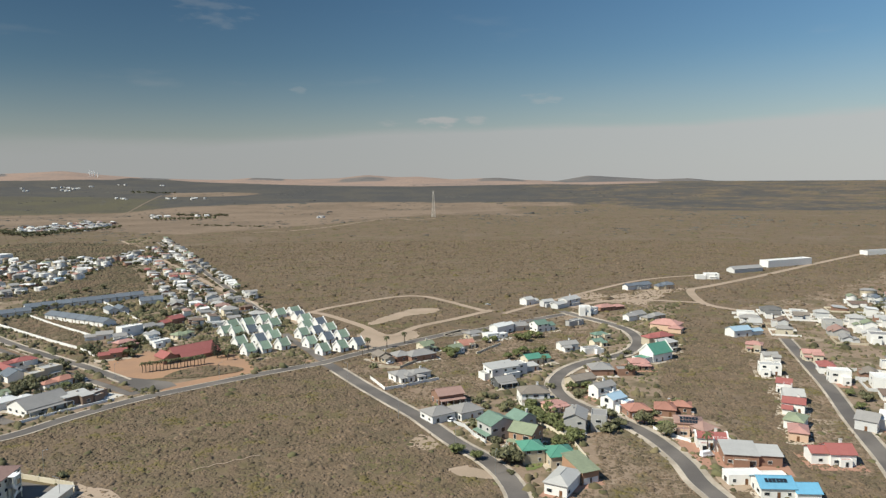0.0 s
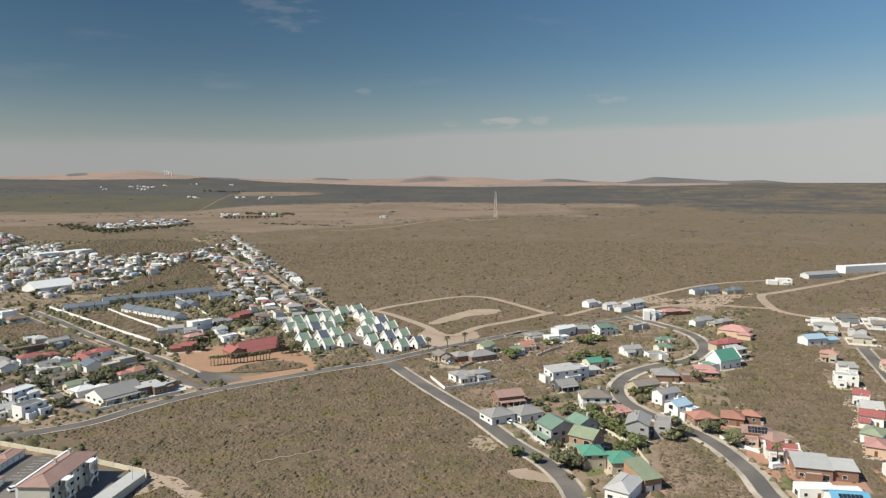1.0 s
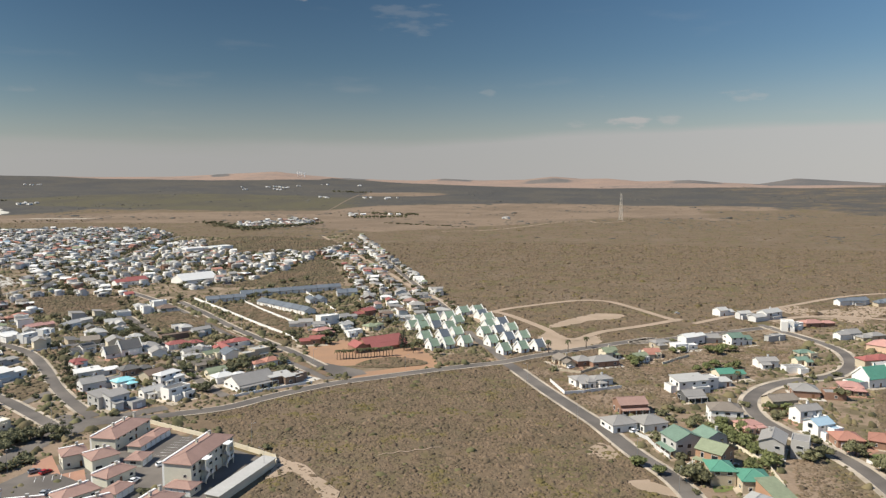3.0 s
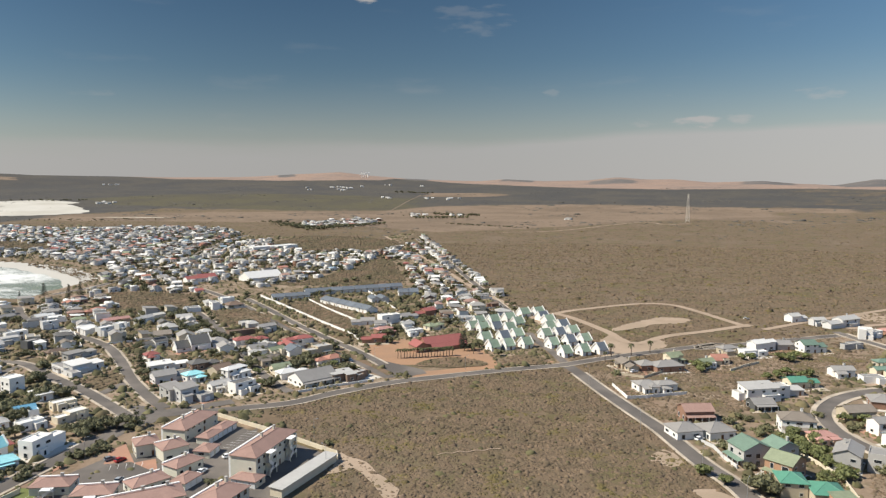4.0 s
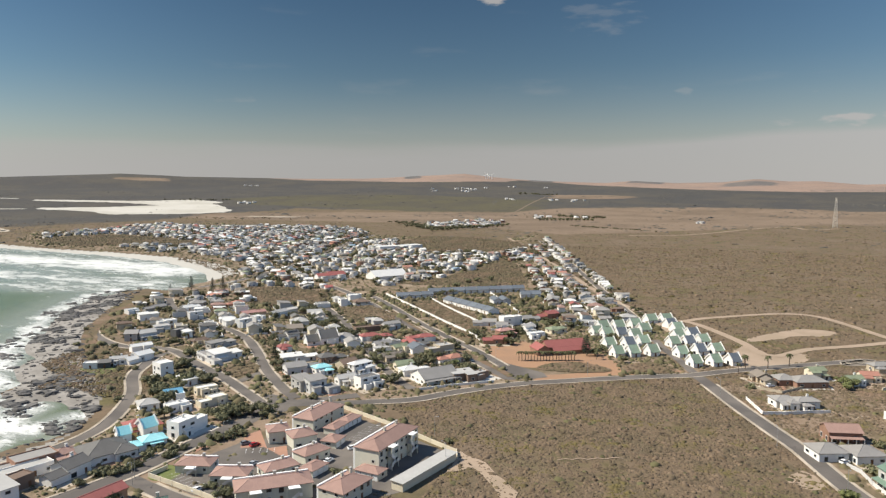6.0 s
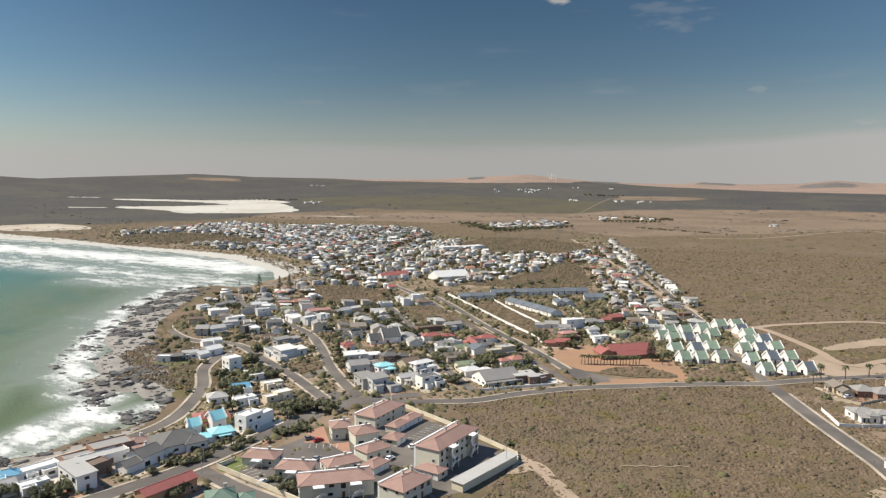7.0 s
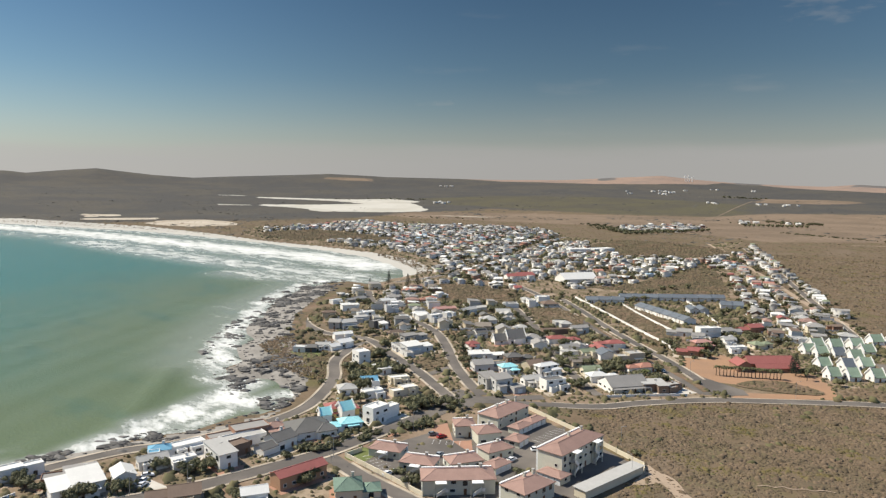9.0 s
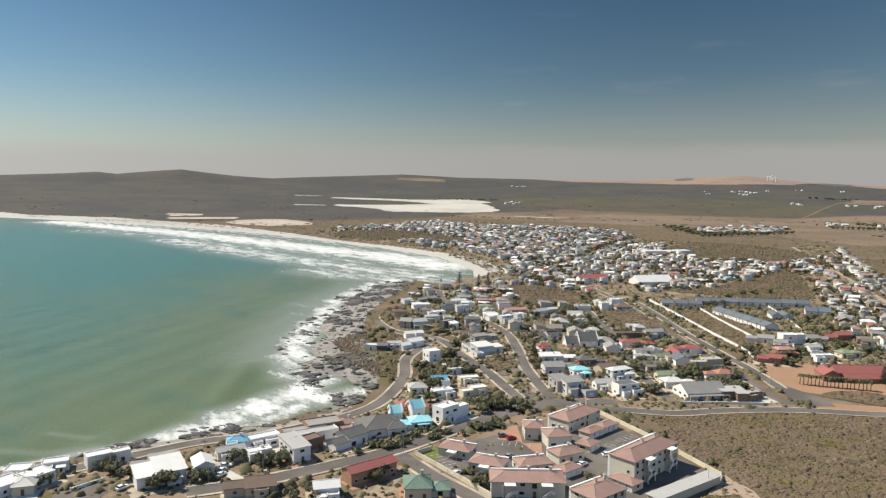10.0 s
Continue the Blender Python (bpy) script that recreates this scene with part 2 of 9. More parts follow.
def layered(name, tones, grain, layers=(), island=0.0, rough=0.95, bump=0.0):
    """Ground or brush in several tones. tones: base colour, then (colour, noise scale, from, to, weight) laid over it.
    layers: (attribute, colour, second colour) that cover it where the attribute is high."""
    m = bpy.data.materials.new(name)
    m.use_nodes = True
    n, l = m.node_tree.nodes, m.node_tree.links
    b = n["Principled BSDF"]
    b.inputs["Roughness"].default_value, b.inputs["Specular IOR Level"].default_value = rough, 0.15
    geo = n.new("ShaderNodeNewGeometry")

    def tex(scale, detail=5, rough=0.6):
        t = n.new("ShaderNodeTexNoise")
        l.new(geo.outputs["Position"], t.inputs["Vector"])
        t.inputs["Scale"].default_value, t.inputs["Detail"].default_value, t.inputs["Roughness"].default_value = scale, detail, rough
        return t.outputs[0]

    def calc(op, *vs):
        t = n.new("ShaderNodeMath")
        t.operation = op
        for k, v in enumerate(vs):
            if isinstance(v, (int, float)):
                t.inputs[k].default_value = v
            else:
                l.new(v, t.inputs[k])
        return t.outputs[0]

    def ramp(v, lo, hi, top=1.0):
        t = n.new("ShaderNodeMapRange")
        t.interpolation_type = "SMOOTHSTEP"
        l.new(v, t.inputs[0])
        t.inputs[1].default_value, t.inputs[2].default_value, t.inputs[4].default_value = lo, hi, top
        return t.outputs[0]

    def mixed(fac, a, v):
        t = n.new("ShaderNodeMix")
        t.data_type = "RGBA"
        l.new(fac, t.inputs["Factor"])
        for k, u in (("A", a), ("B", v)):
            if isinstance(u, tuple):
                t.inputs[k].default_value = (*u, 1)
            else:
                l.new(u, t.inputs[k])
        return t.outputs["Result"]

    col = tones[0]
    for tone, scale, lo, hi, weight in tones[1:]:
        col = mixed(ramp(tex(scale), lo, hi, weight), col, tone)
    value = 1.0
    for scale, depth in grain:
        value = calc("ADD", value, calc("MULTIPLY", calc("SUBTRACT", tex(scale, 4, 0.65), 0.5), depth))
    if island:
        value = calc("ADD", value, calc("MULTIPLY", calc("SUBTRACT", geo.outputs["Random Per Island"], 0.5), island * 2))
    ragged = calc("ADD", calc("MULTIPLY", calc("SUBTRACT", tex(0.006, 6, 0.65), 0.5), 0.7), calc("MULTIPLY", calc("SUBTRACT", tex(0.03, 5, 0.7), 0.5), 0.5))
    for attribute, first, second in layers:
        at = n.new("ShaderNodeAttribute")
        at.attribute_name = attribute
        tone = mixed(ramp(tex(0.004, 6, 0.7), 0.42, 0.60), first, second)
        col = mixed(ramp(calc("ADD", at.outputs["Fac"], ragged), 0.42, 0.60), col, tone)
    h = n.new("ShaderNodeHueSaturation")
    l.new(value, h.inputs["Value"])
    l.new(col, h.inputs["Color"])
    l.new(h.outputs[0], b.inputs["Base Color"])
    if bump:
        bp = n.new("ShaderNodeBump")
        bp.inputs["Strength"].default_value, bp.inputs["Distance"].default_value = bump, 0.3
        l.new(tex(0.6, 5, 0.7), bp.inputs["Height"])
        l.new(bp.outputs[0], b.inputs["Normal"])
    return m


BRUSH = [(0.155, 0.112, 0.073), ((0.112, 0.088, 0.056), 0.05, 0.45, 0.62, 0.9), ((0.117, 0.102, 0.045), 0.028, 0.50, 0.66, 0.75), ((0.169, 0.126, 0.089), 0.011, 0.52, 0.68, 0.8)]
SCRUB_SOIL = layered("scrub_soil", BRUSH, [(1.1, 0.75), (0.24, 0.75), (0.05, 0.35)], [
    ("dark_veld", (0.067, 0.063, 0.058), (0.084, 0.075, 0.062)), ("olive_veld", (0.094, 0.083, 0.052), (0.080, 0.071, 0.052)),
    ("dry_grass", (0.205, 0.150, 0.105), (0.160, 0.118, 0.082)), ("sand_hill", (0.275, 0.195, 0.150), (0.225, 0.170, 0.138)), ("far_hill", (0.115, 0.108, 0.102), (0.150, 0.130, 0.115))], bump=0.5)
TOWN_SOIL = layered("dry_garden_soil", [(0.235, 0.172, 0.120), ((0.125, 0.101, 0.060), 0.06, 0.44, 0.58, 0.9), ((0.330, 0.255, 0.185), 0.045, 0.56, 0.66, 0.8), ((0.190, 0.120, 0.080), 0.02, 0.55, 0.68, 0.7)], [(0.8, 0.5), (0.2, 0.4)], bump=0.4)
RED_SOIL = material("orange_earth", (0.34, 0.20, 0.118), 0.95, 0.18, 0.8, 0.05, 0.3, second=(0.28, 0.17, 0.105))
PAINT_WHITE = material("road_marking_paint", (0.70, 0.69, 0.66), 0.7, 0.15, 4, 0.5, 0.1)
PAVER = material("brick_paving", (0.34, 0.19, 0.13), 0.9, 0.16, 3.0, 0.2, 0.3)
LAWN = material("lawn", (0.13, 0.15, 0.05), 0.95, 0.25, 2.0, 0.2, 0.4)
CONCRETE = material("pale_concrete", (0.50, 0.46, 0.40), 0.9, 0.12, 2.0, 0.2, 0.2)
BARK = material("bark", (0.10, 0.075, 0.055), 0.95, 0.2, 6, 1.0, 0.4)
LEAF = material("tree_foliage", (0.125, 0.120, 0.060), 0.7, 0.25, 1.5, 0.3, 0.0, 0.25, 0.25)
LEAF_LIGHT = material("bright_foliage", (0.125, 0.135, 0.050), 0.7, 0.25, 1.5, 0.3, 0.0, 0.2, 0.25)
LEAF_DARK = material("dark_conifer_foliage", (0.022, 0.034, 0.020), 0.75, 0.2, 1.5, 0.3, 0.0, 0.15, 0.25)
PALM_LEAF = material("palm_fronds", (0.085, 0.085, 0.035), 0.7, 0.2, 2, 0.4, 0.0, 0.15, 0.2)
SHRUB = layered("scrub_foliage", [(0.150, 0.108, 0.072), ((0.103, 0.080, 0.051), 0.11, 0.44, 0.60, 0.9), ((0.123, 0.101, 0.038), 0.06, 0.52, 0.66, 0.85), ((0.166, 0.119, 0.082), 0.018, 0.54, 0.70, 0.7)], [(2.2, 0.5), (0.35, 0.3)], island=0.24)
SHRUB_GREEN = material("green_scrub_foliage", (0.105, 0.095, 0.045), 0.95, 0.18, 0.8, 0.03, 0.0, 0.0, 0.3)
PLOT_SCRUB = material("plot_scrub_foliage", (0.100, 0.082, 0.046), 0.95, 0.2, 0.6, 0.03, 0.0, 0.0, 0.22, second=(0.125, 0.088, 0.055))
GARDEN_LEAF = material("garden_foliage", (0.098, 0.092, 0.044), 0.9, 0.2, 0.8, 0.05, 0.0, 0.0, 0.4, second=(0.128, 0.101, 0.055))
PEBBLE = material("grey_shore_stones", (0.30, 0.275, 0.245), 0.9, 0.35, 0.6, 0.06, 0.8, second=(0.19, 0.172, 0.15))
DARK_VELD = material("dark_distant_scrub", (0.078, 0.073, 0.064), 0.95, 0.3, 0.02, 0.0022, 0.0, second=(0.102, 0.092, 0.074))
BROWN_PLOT = layered("reddish_plot_soil", [(0.185, 0.125, 0.084), ((0.115, 0.092, 0.054), 0.07, 0.42, 0.56, 0.9), ((0.250, 0.180, 0.125), 0.035, 0.56, 0.68, 0.8)], [(0.8, 0.6), (0.2, 0.5)], bump=0.5)
TAN_FIELD = material("dry_grass_field", (0.195, 0.146, 0.104), 0.95, 0.16, 0.04, 0.004, 0.0, second=(0.155, 0.120, 0.084))
SALT = material("white_salt_pan", (0.50, 0.47, 0.41), 0.9, 0.10, 0.05, 0.006, 0.0, second=(0.40, 0.37, 0.31))
STEEL = material("galvanised_steel", (0.42, 0.43, 0.44), 0.45, 0.08, 4, 0.5, 0.1, metal=0.7)
ROCK = material("shore_rock", (0.066, 0.062, 0.059), 0.8, 0.25, 0.8, 0.1, 0.6, 0.12, 0.35, second=(0.11, 0.103, 0.096))
TYRE = material("tyre_rubber", (0.02, 0.02, 0.02), 0.85, 0.1, 8, 1, 0.1)


# ---- builders ----
def part(name, bm, mat, parent=None, label="", m=None):
    me = bpy.data.meshes.new(name)
    bm.to_mesh(me)
    bm.free()
    return place(name, me, mat, parent, label, m)


def place(name, me, mat, parent=None, label="", m=None):
    if not me.materials:
        for one in mat if isinstance(mat, (list, tuple)) else [mat]:
            me.materials.append(one)
    ob = new(name, me)
    if m is not None:
        ob.matrix_basis = m
    if parent:
        ob.parent = parent
    return tagged(ob, label)


def box(bm, x0, y0, z0, x1, y1, z1, mat=0):
    v = [bm.verts.new((x, y, z)) for z in (z0, z1) for x, y in ((x0, y0), (x1, y0), (x1, y1), (x0, y1))]
    for f in ((3, 2, 1, 0), (4, 5, 6, 7), (0, 1, 5, 4), (1, 2, 6, 5), (2, 3, 7, 6), (3, 0, 4, 7)):
        bm.faces.new([v[k] for k in f]).material_index = mat
    return v


def prism(bm, top, thick, mat=0):
    """A slab under the given loop of points."""
    a = [bm.verts.new(p) for p in top]
    b = [bm.verts.new((p[0], p[1], p[2] - thick)) for p in top]
    bm.faces.new(a).material_index = mat
    bm.faces.new(b[::-1]).material_index = mat
    for k in range(len(a)):
        q = (k + 1) % len(a)
        bm.faces.new((a[k], b[k], b[q], a[q])).material_index = mat


def tube(bm, a, b, r0, r1, sides=6):
    a, b = Vector(a), Vector(b)
    q = (b - a).to_track_quat("Z", "Y")
    rings = []
    for p, r in ((a, r0), (b, r1)):
        rings.append([bm.verts.new(p + q @ Vector((r * math.cos(6.2832 * k / sides), r * math.sin(6.2832 * k / sides), 0))) for k in range(sides)])
    for k in range(sides):
        bm.faces.new((rings[0][k], rings[0][(k + 1) % sides], rings[1][(k + 1) % sides], rings[1][k]))
    bm.faces.new(rings[1])


def from_arrays(name, verts, faces, mat):
    """One mesh object out of vertex and triangle arrays."""
    me = bpy.data.meshes.new(name)
    verts, faces = np.asarray(verts, np.float32), np.asarray(faces, np.int32)
    k = faces.shape[1]
    me.vertices.add(len(verts))
    me.vertices.foreach_set("co", verts.ravel())
    me.loops.add(faces.size)
    me.loops.foreach_set("vertex_index", faces.ravel())
    me.polygons.add(len(faces))
    me.polygons.foreach_set("loop_start", np.arange(0, faces.size, k, dtype=np.int32))
    me.update(calc_edges=True)
    me.validate()
    me.materials.append(mat)
    return new(name, me)


def smooth(points, closed=False, step=6.0):
    """A Catmull-Rom line through the points, about step metres apart."""
    p = [np.array(q, float) for q in points]
    out, n = [], len(p)
    for k in range(n if closed else n - 1):
        if closed:
            a, b, c, d = p[k - 1], p[k], p[(k + 1) % n], p[(k + 2) % n]
        else:
            b, c = p[k], p[k + 1]
            a = p[k - 1] if k else 2 * b - c
            d = p[k + 2] if k + 2 < n else 2 * c - b
        m = max(2, int(np.linalg.norm(c - b) / step))
        for t in np.arange(m) / m:
            out.append(0.5 * (2 * b + (c - a) * t + (2 * a - 5 * b + 4 * c - d) * t * t + (3 * b - a - 3 * c + d) * t**3))
    if not closed:
        out.append(p[-1])
    return np.array(out)


def inside(x, y, poly):
    x, y, hit = np.asarray(x, float), np.asarray(y, float), np.zeros(np.shape(x), bool)
    for (ax, ay), (bx, by) in zip(poly, list(poly[1:]) + [poly[0]]):
        cross = (ay > y) != (by > y)
        hit ^= cross & (x < (bx - ax) * (y - ay) / ((by - ay) or 1e-9) + ax)
    return hit


def line_distance(x, y, line, closed=False):
    x, y = np.asarray(x, float), np.asarray(y, float)
    best = np.full(x.shape, 1e9)
    pts = list(line) + ([line[0]] if closed else [])
    for (ax, ay), (bx, by) in zip(pts, pts[1:]):
        dx, dy = bx - ax, by - ay
        t = np.clip(((x - ax) * dx + (y - ay) * dy) / max(dx * dx + dy * dy, 1e-9), 0, 1)
        best = np.minimum(best, np.hypot(x - ax - t * dx, y - ay - t * dy))
    return best

# ---- plan ----
SKYLINE = [(-60, 95), (-31.8, 25), (-26, 36), (-22.2, 51), (-19, 81), (-16.6, 76), (-14.5, 88), (-11.5, 105), (-9.1, 70), (-6.6, 79), (-4.4, 96), (-0.8, 87), (1.9, 108), (3.7, 106), (6, 122), (8.2, 102), (11.7, 97), (14.7, 110), (16.8, 97), (19.6, 103), (22.8, 116), (25.4, 135), (27.9, 160), (29.6, 151), (31.6, 144), (32.8, 137), (34.2, 130), (35.6, 126), (40.2, 124), (44.9, 131), (49.4, 137), (50.6, 143), (53.8, 155), (54.8, 151), (61.8, 129), (64, 120), (66.8, 135), (68.6, 152), (70.6, 172), (72.6, 159), (75, 139), (76.3, 151), (78.5, 138), (82.2, 124), (110, 110)]
COAST = [(-284.2, 24.6), (-286.5, 34.8), (-286.7, 45.4), (-286.6, 60.3), (-284.9, 71.8), (-284.1, 90.7), (-282.2, 103.6), (-278.7, 119.1), (-274.7, 129.9), (-277.9, 154.1), (-274.1, 161.9), (-278.3, 175.3), (-287.9, 187.6), (-296.4, 192.2), (-305.2, 189.3), (-325.3, 192.6), (-331.1, 178.5), (-356.6, 189.1), (-361.7, 204.4), (-396.6, 214.3), (-409.1, 236.7), (-448, 250.9), (-473.1, 281.2), (-533.8, 332.7), (-579.8, 393.7), (-592, 431), (-590.5, 456.2), (-562.3, 457.5), (-558.3, 484.5), (-580.8, 523), (-615.6, 552.5), (-660.5, 577.6), (-754.5, 618.5), (-884.2, 635.3), (-1047.4, 634.3), (-1239.6, 626.3), (-1448.1, 601.7), (-1843.3, 482.3), (-2271.8, 305.5), (-2300, 250), (-2300, -300), (-300, -60)]
SHELVES = [[(-272.5, 151.1), (-268.7, 158.7), (-272.8, 171.9), (-282.2, 183.9), (-290.6, 188.5), (-299.2, 185.5), (-318.9, 188.8), (-324.6, 175), (-352.8, 182.3), (-356.8, 198.3), (-391.3, 207.8), (-403.6, 229.7), (-442, 243.3), (-466.8, 272.8), (-526, 323.5), (-581, 394.6), (-593.8, 432.4), (-538.8, 395.4), (-507.4, 354), (-456.1, 301.9), (-403.6, 262.5), (-358.2, 235.5), (-311.6, 216.8), (-283, 188.1), (-274.5, 177), (-261, 154.1)],
           [(-279, 51.3), (-281, 59.1), (-279.9, 70.6), (-279.8, 89.3), (-277.9, 102.1), (-274.6, 117.3), (-270.5, 130.4), (-266, 149.3), (-266.1, 157.8), (-256.3, 143.9), (-260.3, 111.1), (-265.3, 93), (-275.1, 69.3)]]
BEACHES = [[(-578.5, 567.6), (-633.1, 607.3), (-693, 635.7), (-772.4, 653.9), (-921.7, 662.2), (-1077.9, 652.7), (-1312.3, 663.1), (-1586.4, 659.4), (-2087.4, 546.7), (-2471.3, 333), (-2607.8, 234.4), (-2247.6, 201.1), (-2070.8, 278.2), (-1693.3, 442.9), (-1341.4, 557.3), (-1154.3, 583.1), (-980.5, 593.7), (-831.5, 597.4), (-702.1, 575.5), (-621.7, 543.8), (-565.3, 502.6), (-551.5, 506.3)]]
SWELL = [(-285.6, 92.8), (-299.5, 110.8), (-322.7, 131), (-349, 150.5), (-372.5, 165.5)]
BREAKERS = [([(-1961.2, 382.7), (-1458.5, 488), (-1209.1, 522.9), (-1031.3, 540.7), (-892.7, 559.7), (-769.4, 571.6), (-672.6, 560.5)], 75, 1.0),
            ([(-1261, 421.5), (-988.5, 435.8), (-828.7, 450.5), (-713.4, 463), (-627.8, 474.3)], 60, 0.8),
            ([(-725.2, 408.7), (-652.6, 423.5), (-598.1, 444.4), (-584, 479)], 50, 0.75),
            ([(-1936.6, 460), (-1610, 539.5), (-1373.4, 617.6), (-1101.4, 645.4), (-865.9, 650.4), (-704.1, 621.1)], 85, 0.72),
            ([(-1582.9, 375.2), (-1385.9, 435), (-1176.1, 462.5), (-1038.3, 501.7), (-872.3, 537.5), (-730.8, 548.9), (-638.6, 545.6)], 85, 0.62),
            ([(-1192.8, 442.1), (-1059.7, 475.9), (-916.6, 509.9), (-746.8, 491.8)], 40, 0.7),
            ([(-333, 179.5), (-378.4, 197.4), (-428.7, 231.8), (-479.6, 278), (-549.7, 338.1), (-599.2, 406.9), (-612.9, 458.7), (-613.6, 497.4)], 20, 0.9),
            ([(-384.1, 191.8), (-449.1, 236.8), (-534, 312.4), (-610.4, 401.3), (-624, 467)], 45, 0.55),
            ([(-303.8, 159.3), (-289, 165.1), (-290.6, 183.8)], 14, 0.9),
            ([(-519.6, 293.2), (-541.3, 332.9), (-586.9, 412.7), (-615.5, 493.2)], 40, 0.6),
            ([(-424.6, 219), (-427.8, 241.1), (-447, 284.1)], 13, 0.6),
            ([(-279.5, 90.7), (-282.9, 108.9), (-291.9, 129.1), (-304.4, 156.4), (-318.8, 182.4)], 14, 1.0),
            ([(-293.5, 120.1), (-300.7, 140.9), (-314.1, 167.3), (-336.1, 195.7)], 13, 0.95),
            ([(-275.2, 121.6), (-282, 139.5), (-293.3, 161.8)], 11, 0.8),
            ([(-259.5, 137.9), (-270.2, 162.6), (-282.8, 185.5)], 12, 0.7),
            ([(-286.5, 34.8), (-286.6, 60.3), (-284.9, 71.8), (-284.1, 90.7), (-282.2, 103.6), (-278.7, 119.1), (-274.6, 132.4)], 5, 0.8),
            ([(-306.7, 37.6), (-295, 50.6), (-290.8, 67.2)], 5, 0.4),
            ([(-316.6, 56.6), (-302, 67.9)], 4, 0.4),
            ([(-298, 62.9), (-302.7, 72.2), (-275.4, 77.3)], 6, 0.25),
            ([(-1377.3, 342.8), (-1394.1, 382.2)], 8, 0.5),
            ([(-428.7, 190.9), (-427.7, 220.6)], 6, 0.5)]

# ---- land and sea ----
FLAT, RISE, WATER = 2400.0, 0.044, -2.0


def shore(x, y):
    """Metres from the water's edge, positive on land."""
    d = line_distance(x, y, COAST, True)
    return np.where(inside(x, y, COAST), -d, d)


def ridge(az):
    return np.interp(az, [s[0] for s in SKYLINE], [s[1] for s in SKYLINE])


def ground_z(x, y):
    x, y = np.asarray(x, float), np.asarray(y, float)
    r, az = np.hypot(x, y), np.degrees(np.arctan2(-x, y))
    z = np.maximum(r - FLAT, 0) * RISE
    t = np.clip((r - 4000) / 800, 0, 1)
    z = z + (ridge(az) - (4800 - FLAT) * RISE) * t * t * (3 - 2 * t)
    s = shore(x, y)
    low = np.interp(s, [-120, -10, 0, 12, 30], [-7, -3.2, -2.1, -1.0, 0])
    return z + low


def grid_sheet(name, azs, rs, zf, mat):
    a, r = np.meshgrid(np.radians(azs), rs, indexing="ij")
    x, y = -r * np.sin(a), r * np.cos(a)
    v = np.stack([x, y, zf(x, y)], -1).reshape(-1, 3)
    k = np.arange(len(azs) * len(rs)).reshape(len(azs), len(rs))
    f = np.stack([k[:-1, :-1], k[:-1, 1:], k[1:, 1:], k[1:, :-1]], -1).reshape(-1, 4)
    ob = from_arrays(name, v, f[:, ::-1], mat)
    for p in ob.data.polygons:
        p.use_smooth = True
    return ob


view = np.concatenate([np.arange(-45, 36, 0.4), np.arange(36, 80, 0.2), np.arange(80, 100.1, 0.4)])
around = np.concatenate([view, np.arange(104, 314, 4.0), [315.0]])
reach = np.concatenate([[0.01, 20.0], np.geomspace(60, 4900, 400)])
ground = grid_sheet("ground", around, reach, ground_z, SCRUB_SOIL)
co = np.empty(len(ground.data.vertices) * 3, np.float32)
ground.data.vertices.foreach_get("co", co)
co = co.reshape(-1, 3)
land_r, land_az = np.hypot(co[:, 0], co[:, 1]), (np.degrees(np.arctan2(-co[:, 0], co[:, 1])) + 60) % 360 - 60
# kinds of land: (degrees left of +y, near, far), soft over the given metres
LAND = {
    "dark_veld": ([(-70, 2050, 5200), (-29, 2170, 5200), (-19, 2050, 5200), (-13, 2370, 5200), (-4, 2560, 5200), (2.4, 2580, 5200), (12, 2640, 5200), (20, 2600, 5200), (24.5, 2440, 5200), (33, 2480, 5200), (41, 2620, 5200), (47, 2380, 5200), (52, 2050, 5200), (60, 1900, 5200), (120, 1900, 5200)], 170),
    "olive_veld": ([(21.5, 2440, 3050), (24.6, 2420, 3160), (33, 2490, 3420), (41, 2700, 3400), (46, 2900, 3200)], 150),
    "dry_grass": [([(-6.3, 1880, 2250), (-3.1, 1990, 2640), (0.1, 1960, 2600), (1.9, 1930, 2660), (5.9, 1736, 2720), (12.4, 1533, 2700), (20, 1400, 2620), (24.4, 1540, 2430), (29.5, 1770, 2420), (35.7, 1850, 2440), (41.9, 1949, 2444), (47, 2055, 2467), (49, 2200, 2400)], 110),
                  ([(14.6, 3200, 3330), (16.9, 3130, 3420), (21.2, 3166, 3414)], 60), ([(-10.2, 2480, 2620), (-6.7, 2450, 2640), (-3, 2424, 2600)], 60),
                  ([(50.5, 4430, 4600), (52.8, 4430, 4580), (54.3, 4460, 4540)], 60)],
    "sand_hill": [([(-17, 3900, 5200), (-12, 3770, 5200), (-8.7, 3840, 5200), (2.4, 3740, 5200), (7.8, 3836, 5200), (11.1, 3960, 5200), (15, 4185, 5200), (18.2, 4480, 5200), (20.9, 4725, 5200), (23.3, 4780, 5200), (24.6, 4480, 5200), (28.4, 4350, 5200), (32.8, 4420, 5200), (37.2, 4620, 5200), (40.2, 4650, 5200), (43, 4850, 5200)], 70)],
    "far_hill": [([(-40, 4500, 5200), (-20, 4080, 5200), (-15, 4080, 5200), (-9.6, 4000, 5200), (-8.6, 4300, 5200)], 60), ([(-6.5, 4350, 5200), (-3, 4380, 5200)], 60), ([(4.5, 4300, 4650), (8.2, 4250, 4700)], 60), ([(12.5, 4600, 5200), (15, 4620, 5200)], 40), ([(20.8, 4700, 5200), (22.8, 4700, 5200)], 40), ([(31.3, 4600, 5200), (32.6, 4600, 5200)], 30)],
}
